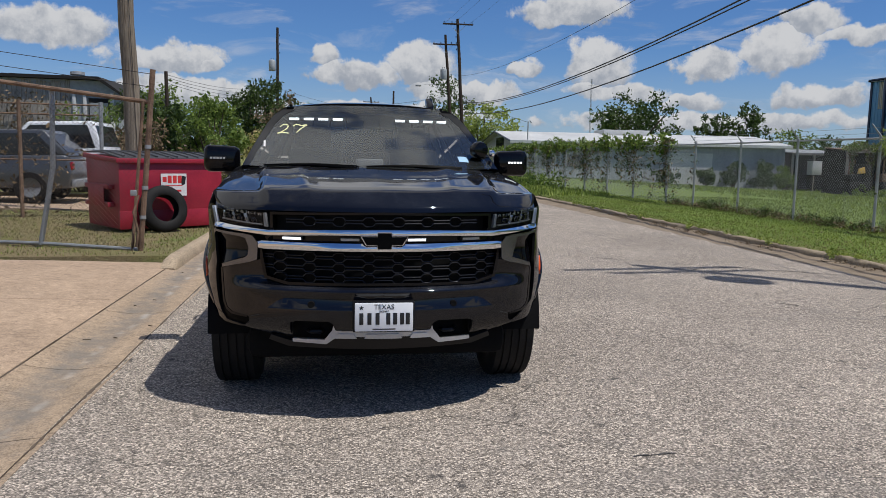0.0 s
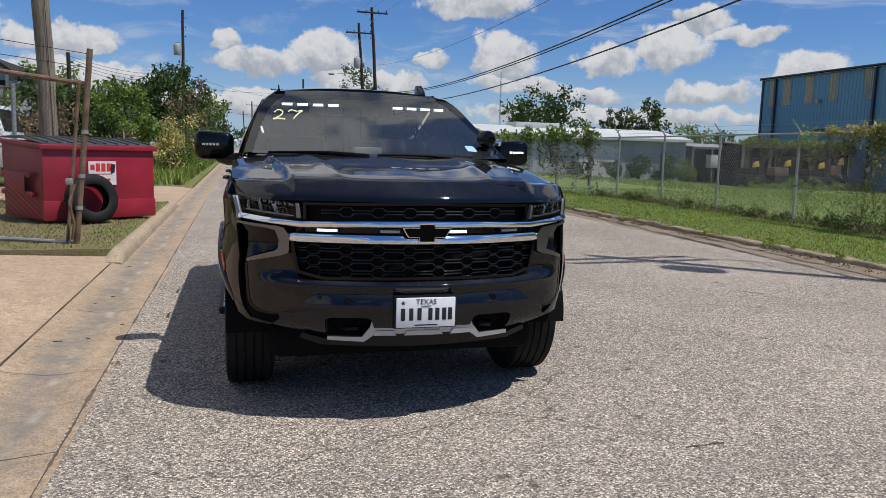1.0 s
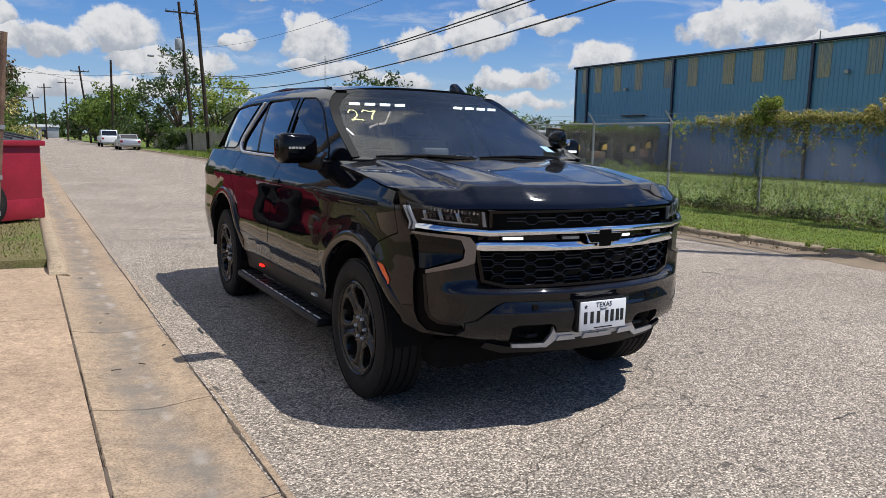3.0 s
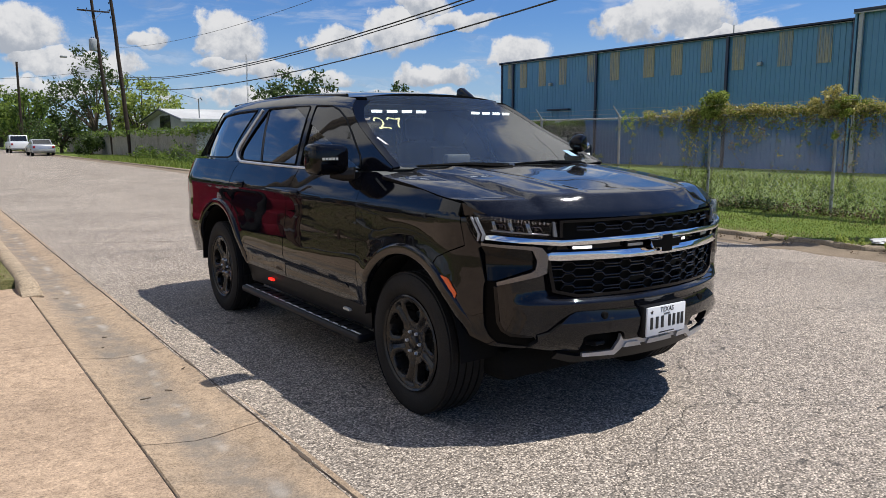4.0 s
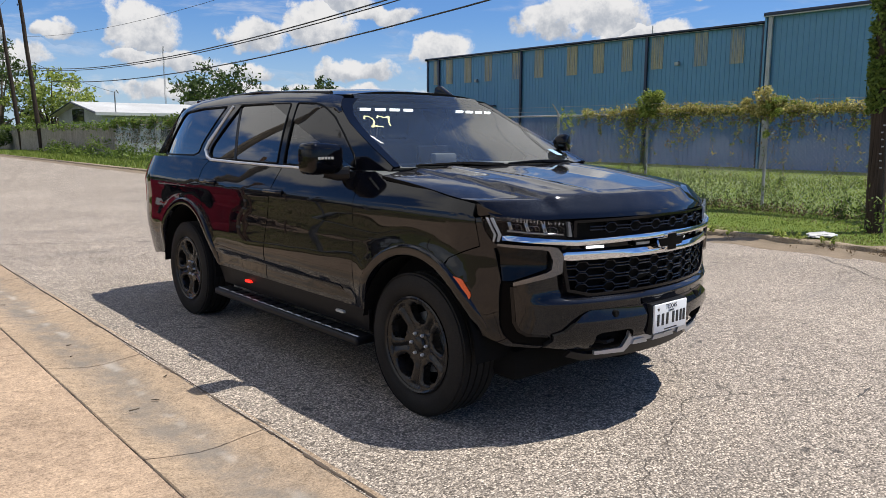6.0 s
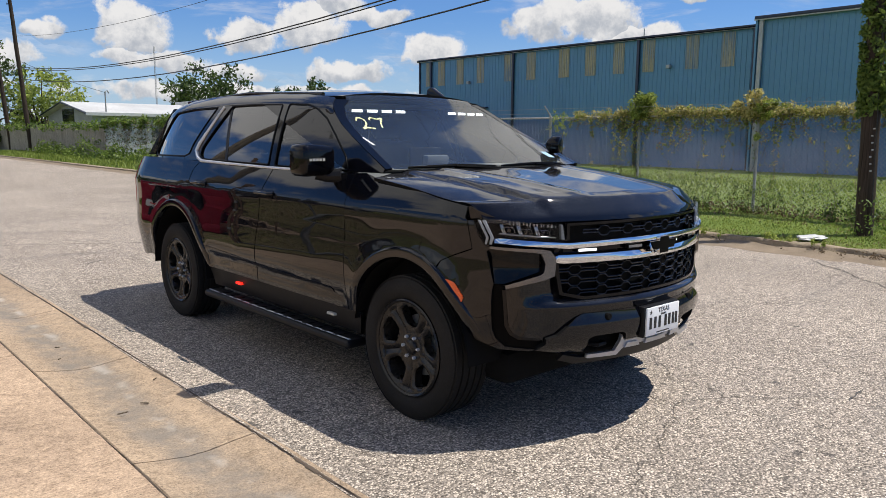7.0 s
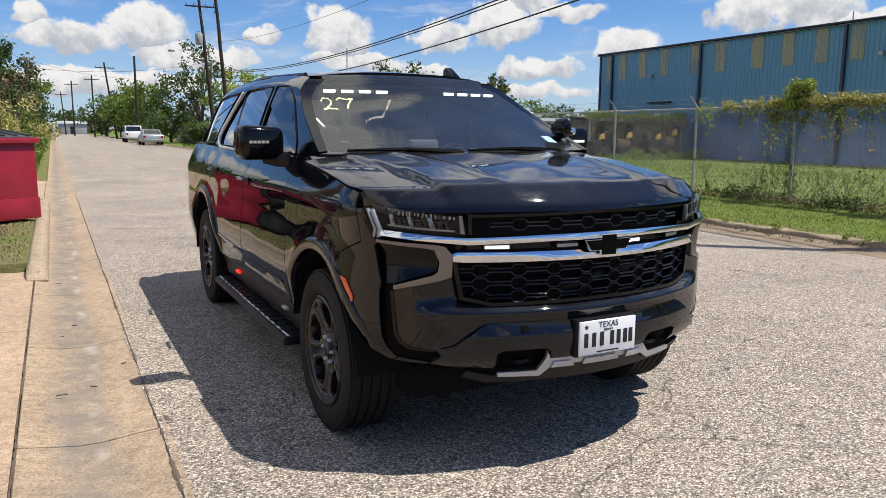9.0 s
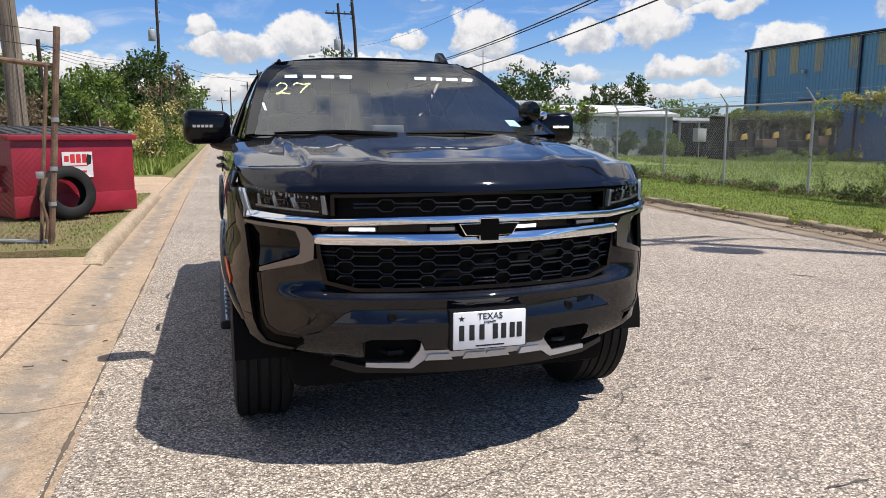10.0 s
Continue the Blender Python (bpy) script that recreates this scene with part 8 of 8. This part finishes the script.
# -- trees --
def tree(name, label, x, y, h, r, seed, mat, leaves=2600, size=0.16, trunk=0.35, squash=0.75, lean=0.0, clumps=46):
    g = np.random.default_rng(seed)
    z0 = lay(x, y) if abs(x) > 7 or x < -2.6 else 0.0
    t = thing(name, label, "tree", at=(x, y, z0))
    b = bmesh.new()
    th = h * trunk
    topc = Vector((lean * h, 0, th))
    tube([(0, 0, -0.3), (lean * h * 0.4, 0.05, th * 0.5), tuple(topc)], [r * 0.085, r * 0.065, r * 0.05], 9, b)
    cz, rz = th + (h - th) * 0.52, (h - th) * 0.52
    tips = []
    for k in range(clumps):
        d = g.normal(size=3)
        d /= np.linalg.norm(d)
        q = g.random() ** 0.4
        p = np.array([lean * h * 1.6 + d[0] * r * q * (0.8 + 0.4 * g.random()), d[1] * r * q, cz + d[2] * rz * q])
        tips.append(p)
        if k < 16:
            mid = Vector(p) * 0.5 + topc * 0.5 + Vector((g.normal(0, 0.15), g.normal(0, 0.15), 0.1))
            tube([topc - Vector((0, 0, th * 0.15 * g.random())), mid, p], [r * 0.035, r * 0.02, r * 0.008], 5, b)
    part("trunk", b, BARK, t)
    rad = g.uniform(0.14, 0.30, clumps) * r
    v, f = scatter_leaves(np.array(tips), rad, leaves, size, g)
    raw("crown", v, f, mat, t)
    return t


TREES = [(35.8, 82, 10.0, 5.4, 1, LEAF_D, 4200, 0.24, 0.36, 0), (45.6, 82, 8.6, 2.6, 2, LEAF_D, 2200, 0.22, 0.2, 0), (50.2, 82, 9.6, 3.0, 3, LEAF_D, 2600, 0.22, 0.2, 0), (57.5, 84, 6.4, 3.4, 4, LEAF_A, 1500, 0.22, 0.2, 0),
         (64, 86, 6.0, 2.6, 5, LEAF_D, 900, 0.2, 0.3, 0), (11.6, 73, 9.3, 3.6, 6, LEAF_D, 2900, 0.17, 0.22, -0.06), (14.8, 72, 7.0, 3.4, 7, LEAF_G, 3600, 0.18, 0.2, 0), (9.0, 80, 5.0, 2.6, 8, LEAF_D, 1800, 0.18, 0.1, 0),
         (8.8, 104, 7.6, 4.0, 9, LEAF_A, 2400, 0.26, 0.12, 0), (8.2, 118, 8.0, 4.4, 10, LEAF_A, 2400, 0.28, 0.12, 0), (8.4, 135, 7.5, 4.4, 11, LEAF_D, 2200, 0.3, 0.12, 0), (7.6, 160, 7.5, 4.6, 12, LEAF_D, 1800, 0.34, 0.1, 0),
         (-4.9, 44, 5.8, 2.2, 13, LEAF_D, 4200, 0.12, 0.22, 0.0), (-3.9, 40, 5.0, 1.6, 14, LEAF_B, 500, 0.09, 0.3, 0.04), (-7.2, 37, 4.2, 2.2, 15, LEAF_A, 3000, 0.12, 0.12, 0), (-9.0, 34, 4.6, 2.2, 16, LEAF_A, 3600, 0.10, 0.12, 0),
         (-7.4, 25, 3.5, 1.7, 17, LEAF_D, 4200, 0.09, 0.1, 0), (-5.4, 27, 3.4, 1.7, 18, LEAF_A, 4200, 0.09, 0.1, 0), (-11.0, 44, 5.2, 2.4, 19, LEAF_D, 2600, 0.11, 0.12, 0), (-16, 26, 3.0, 1.6, 20, LEAF_D, 2600, 0.11, 0.1, 0),
         (-6.0, 56, 6.8, 3.0, 21, LEAF_D, 2400, 0.17, 0.15, 0), (-5.6, 75, 7.2, 3.4, 22, LEAF_A, 2200, 0.2, 0.12, 0), (-6, 95, 7.5, 4.0, 23, LEAF_D, 1800, 0.24, 0.12, 0), (-7, 125, 8, 4.6, 24, LEAF_A, 1600, 0.3, 0.12, 0)]
for x, y, h, r, sd, mt, nl, sz, tk, ln in TREES:
    nm = "dark green broadleaf tree" if mt is LEAF_D else ("light green broadleaf tree" if mt is LEAF_G else ("nearly leafless small tree" if mt is LEAF_B else "bright green broadleaf tree"))
    where = " along the street" if abs(x) < 20 else " beyond the low buildings"
    tree("tree", nm + where, x, y, h, r, sd, mt, nl, sz, tk, lean=ln)


def bush(label, x, y, h, r, seed, mat, leaves=1800, size=0.075):
    g = np.random.default_rng(seed)
    t = thing("bush", label, "bush", at=(x, y, lay(x, y)))
    tips = np.array([[g.normal(0, r * 0.45), g.normal(0, r * 0.45), h * (0.15 + 0.75 * g.random())] for _ in range(26)])
    b = bmesh.new()
    for p in tips[:14]:
        tube([(0.1 * p[0], 0.1 * p[1], -0.1), (p[0] * 0.5, p[1] * 0.5, p[2] * 0.6), tuple(p)], [0.03, 0.02, 0.008], 5, b)
    part("stems", b, BARK, t)
    v, f = scatter_leaves(tips, r * 0.34, leaves, size, g)
    raw("foliage", v, f, mat, t)


for k, (x, y, h, r, mt) in enumerate(((-3.7, 30, 2.6, 1.2, LEAF_Y), (-3.6, 34, 2.4, 1.2, LEAF_A), (-6.6, 21.2, 2.4, 1.2, LEAF_B), (-8.6, 21.5, 2.8, 1.3, LEAF_A), (-3.6, 50, 2.6, 1.4, LEAF_A), (-4.2, 60, 3.0, 1.8, LEAF_D), (50.3, 52, 2.6, 1.2, LEAF_A), (32.0, 56.9, 1.5, 0.9, LEAF_D), (34.6, 56.9, 2.3, 1.1, LEAF_D), (37.2, 56.8, 2.7, 1.2, LEAF_D), (39.2, 56.6, 2.2, 1.0, LEAF_A), (28.2, 57.0, 1.1, 0.8, LEAF_D), (9.2, 66, 1.6, 1.2, LEAF_D), (8.6, 92, 3.2, 2.4, LEAF_D))):
    bush("leafy green bush by the roadside" if mt is not LEAF_B else "dry brown brush heap by the yard", x, y, h, r, 50 + k, mt, 2200, 0.07 if y < 40 else 0.11)
pk = thing("picket_fence", "brown weathered picket fence in front of the bushes", "fence")
for k in range(34):
    x, y = -4.35 - 0.02 * k, 21.0 + 0.20 * k
    part("picket", box((x - 0.05, y, 0.05), (x - 0.02, y + 0.12, 1.75 + 0.12 * math.sin(k * 2.3))), FENCEW, pk, smooth=0)
for z in (0.5, 1.4):
    part("rail", tube([(-4.36, 21.0, z), (-5.0, 27.8, z)], 0.03, 5), FENCEW, pk)

dead = [(-4.30 - 0.1 * (y - 21.0) + rng.normal(0, 0.08), y, 0.3 + 1.6 * rng.random()) for y in np.arange(21.0, 27.8, 0.05)]
vine("fence_top_vine", "dead brown creeper hanging on the picket fence", dead, 0.14, 2600, 0.05, LEAF_B)
vine("fence_top_vine", "green creeper heads over the picket fence", [(x, y, 1.75 + 0.25 * rng.random()) for x, y, z in dead[::3]], 0.20, 1300, 0.055, LEAF_A)

g = np.random.default_rng(90)
cen = np.array([[x, 250 + g.normal(0, 12), g.uniform(0.5, 6.0)] for x in g.uniform(-190, 190, 380)])
v, f = scatter_leaves(cen, 2.6, 15000, 0.75, g)
tagged(raw("far_woods", v, f, LEAF_D), "dark distant tree line closing the horizon", "woods", kind="stuff")
cen = np.array([[x, 120 + g.normal(0, 6), g.uniform(-1, 4.5)] for x in g.uniform(58, 130, 120)])
v, f = scatter_leaves(cen, 1.8, 5000, 0.5, g)
tagged(raw("far_woods", v, f, LEAF_D), "dark tree line behind the warehouse field", "woods", kind="stuff")

# -- litter and small road marks --
lit = [(6.86 + rng.normal(0, 0.09), y, 0.035) for y in rng.uniform(-5, 16, 420)]
lit = [p for p in lit if noise.noise((p[1] * 0.8, 3.0, 1.0)) > -0.12]
vine("kerb_litter", "dry brown leaf litter gathered along the kerb", lit, 0.07, 4200, 0.016, LEAF_B)
tufts = [(7.02 + rng.normal(0, 0.06), y, 0.11 + abs(rng.normal(0, 0.02))) for y in rng.uniform(-5, 18, 260) if noise.noise((y * 1.1, 8.0, 2.0)) > 0.0]
vine("kerb_tufts", "green tufts creeping over the broken kerb", tufts, 0.05, 3000, 0.024, LEAF_G)
tr = bmesh.new()
bmesh.ops.create_icosphere(tr, subdivisions=3, radius=1.0)
for q in tr.verts:
    q.co = Vector((q.co.x * 0.26, q.co.y * 0.16, max(-0.02, q.co.z * 0.035))) * (1 + 0.5 * noise.noise(q.co * 2.7))
tr.transform(Matrix.Translation((7.34, 1.22, 0.15)))
tagged(part("plastic_bag", tr, WHITEM), "crumpled white plastic bag on the verge grass", "litter")
g = np.random.default_rng(33)
for k in range(8):
    x, y = g.uniform(-2.2, -1.75), g.uniform(-1.5, 6)
    a = g.uniform(0, math.pi)
    L = g.uniform(0.02, 0.07)
    zz = -0.028 if -2.1 < x < -1.9 else -0.006
    tagged(part("twig", tube([(x, y, zz + 0.008), (x + L * math.cos(a), y + L * math.sin(a), zz + 0.008)], 0.004, 5), BARK), "small dry twig lying in the gutter", "litter", group="gutter twigs")

# cracks and seams in the asphalt
def crack_line(b, pts, w, seed):
    g2 = random.Random(seed)
    row = []
    for i, (x, y) in enumerate(pts):
        p, q = Vector(pts[max(0, i - 1)]), Vector(pts[min(len(pts) - 1, i + 1)])
        t = (q - p).normalized()
        e = 0.15 if i in (0, len(pts) - 1) else g2.uniform(0.5, 1.3)
        for sg in (-1, 1):
            a, c = x - t.y * w * e * sg, y + t.x * w * e * sg
            row.append(b.verts.new((a, c, road_z(a, c) + 0.004)))
    for i in range(len(pts) - 1):
        b.faces.new((row[2 * i], row[2 * i + 1], row[2 * i + 3], row[2 * i + 2]))


def wander(x0, y0, x1, y1, seed, n=16, amp=0.05):
    return [(x0 + (x1 - x0) * i / n + amp * noise.noise((i * 0.7, seed, 0)), y0 + (y1 - y0) * i / n + amp * noise.noise((i * 0.7, seed, 5))) for i in range(n + 1)]


SEAM = surface("dark crack filler", (0.075, 0.068, 0.062), 0.95, bump=0.3)
b = bmesh.new()
crack_line(b, wander(-1.70, 8.78, 6.3, 3.9, 1, 44, 0.10), 0.011, 1)
crack_line(b, wander(-1.66, 27.3, 6.4, 33.0, 2, 40, 0.12), 0.03, 2)
crack_line(b, wander(1.9, -3.6, 6.4, 0.9, 3, 34, 0.16), 0.007, 3)
crack_line(b, wander(3.2, 12.0, 6.4, 14.5, 4, 24, 0.12), 0.012, 4)
g = random.Random(77)
for k in range(46):
    x, y = g.uniform(-1.5, 6.2), g.uniform(-4.5, 16)
    a, L = g.choice((0.3, -0.5, 0.1, 2.2)) + g.uniform(-0.4, 0.4), g.uniform(0.08, 0.45)
    crack_line(b, wander(x, y, x + L * math.cos(a), y + L * math.sin(a), k + 10, 7, 0.04), g.uniform(0.004, 0.010), k)
tagged(part("road_cracks", b, SEAM), "thin dark cracks and seams across the asphalt", "crack", kind="stuff")
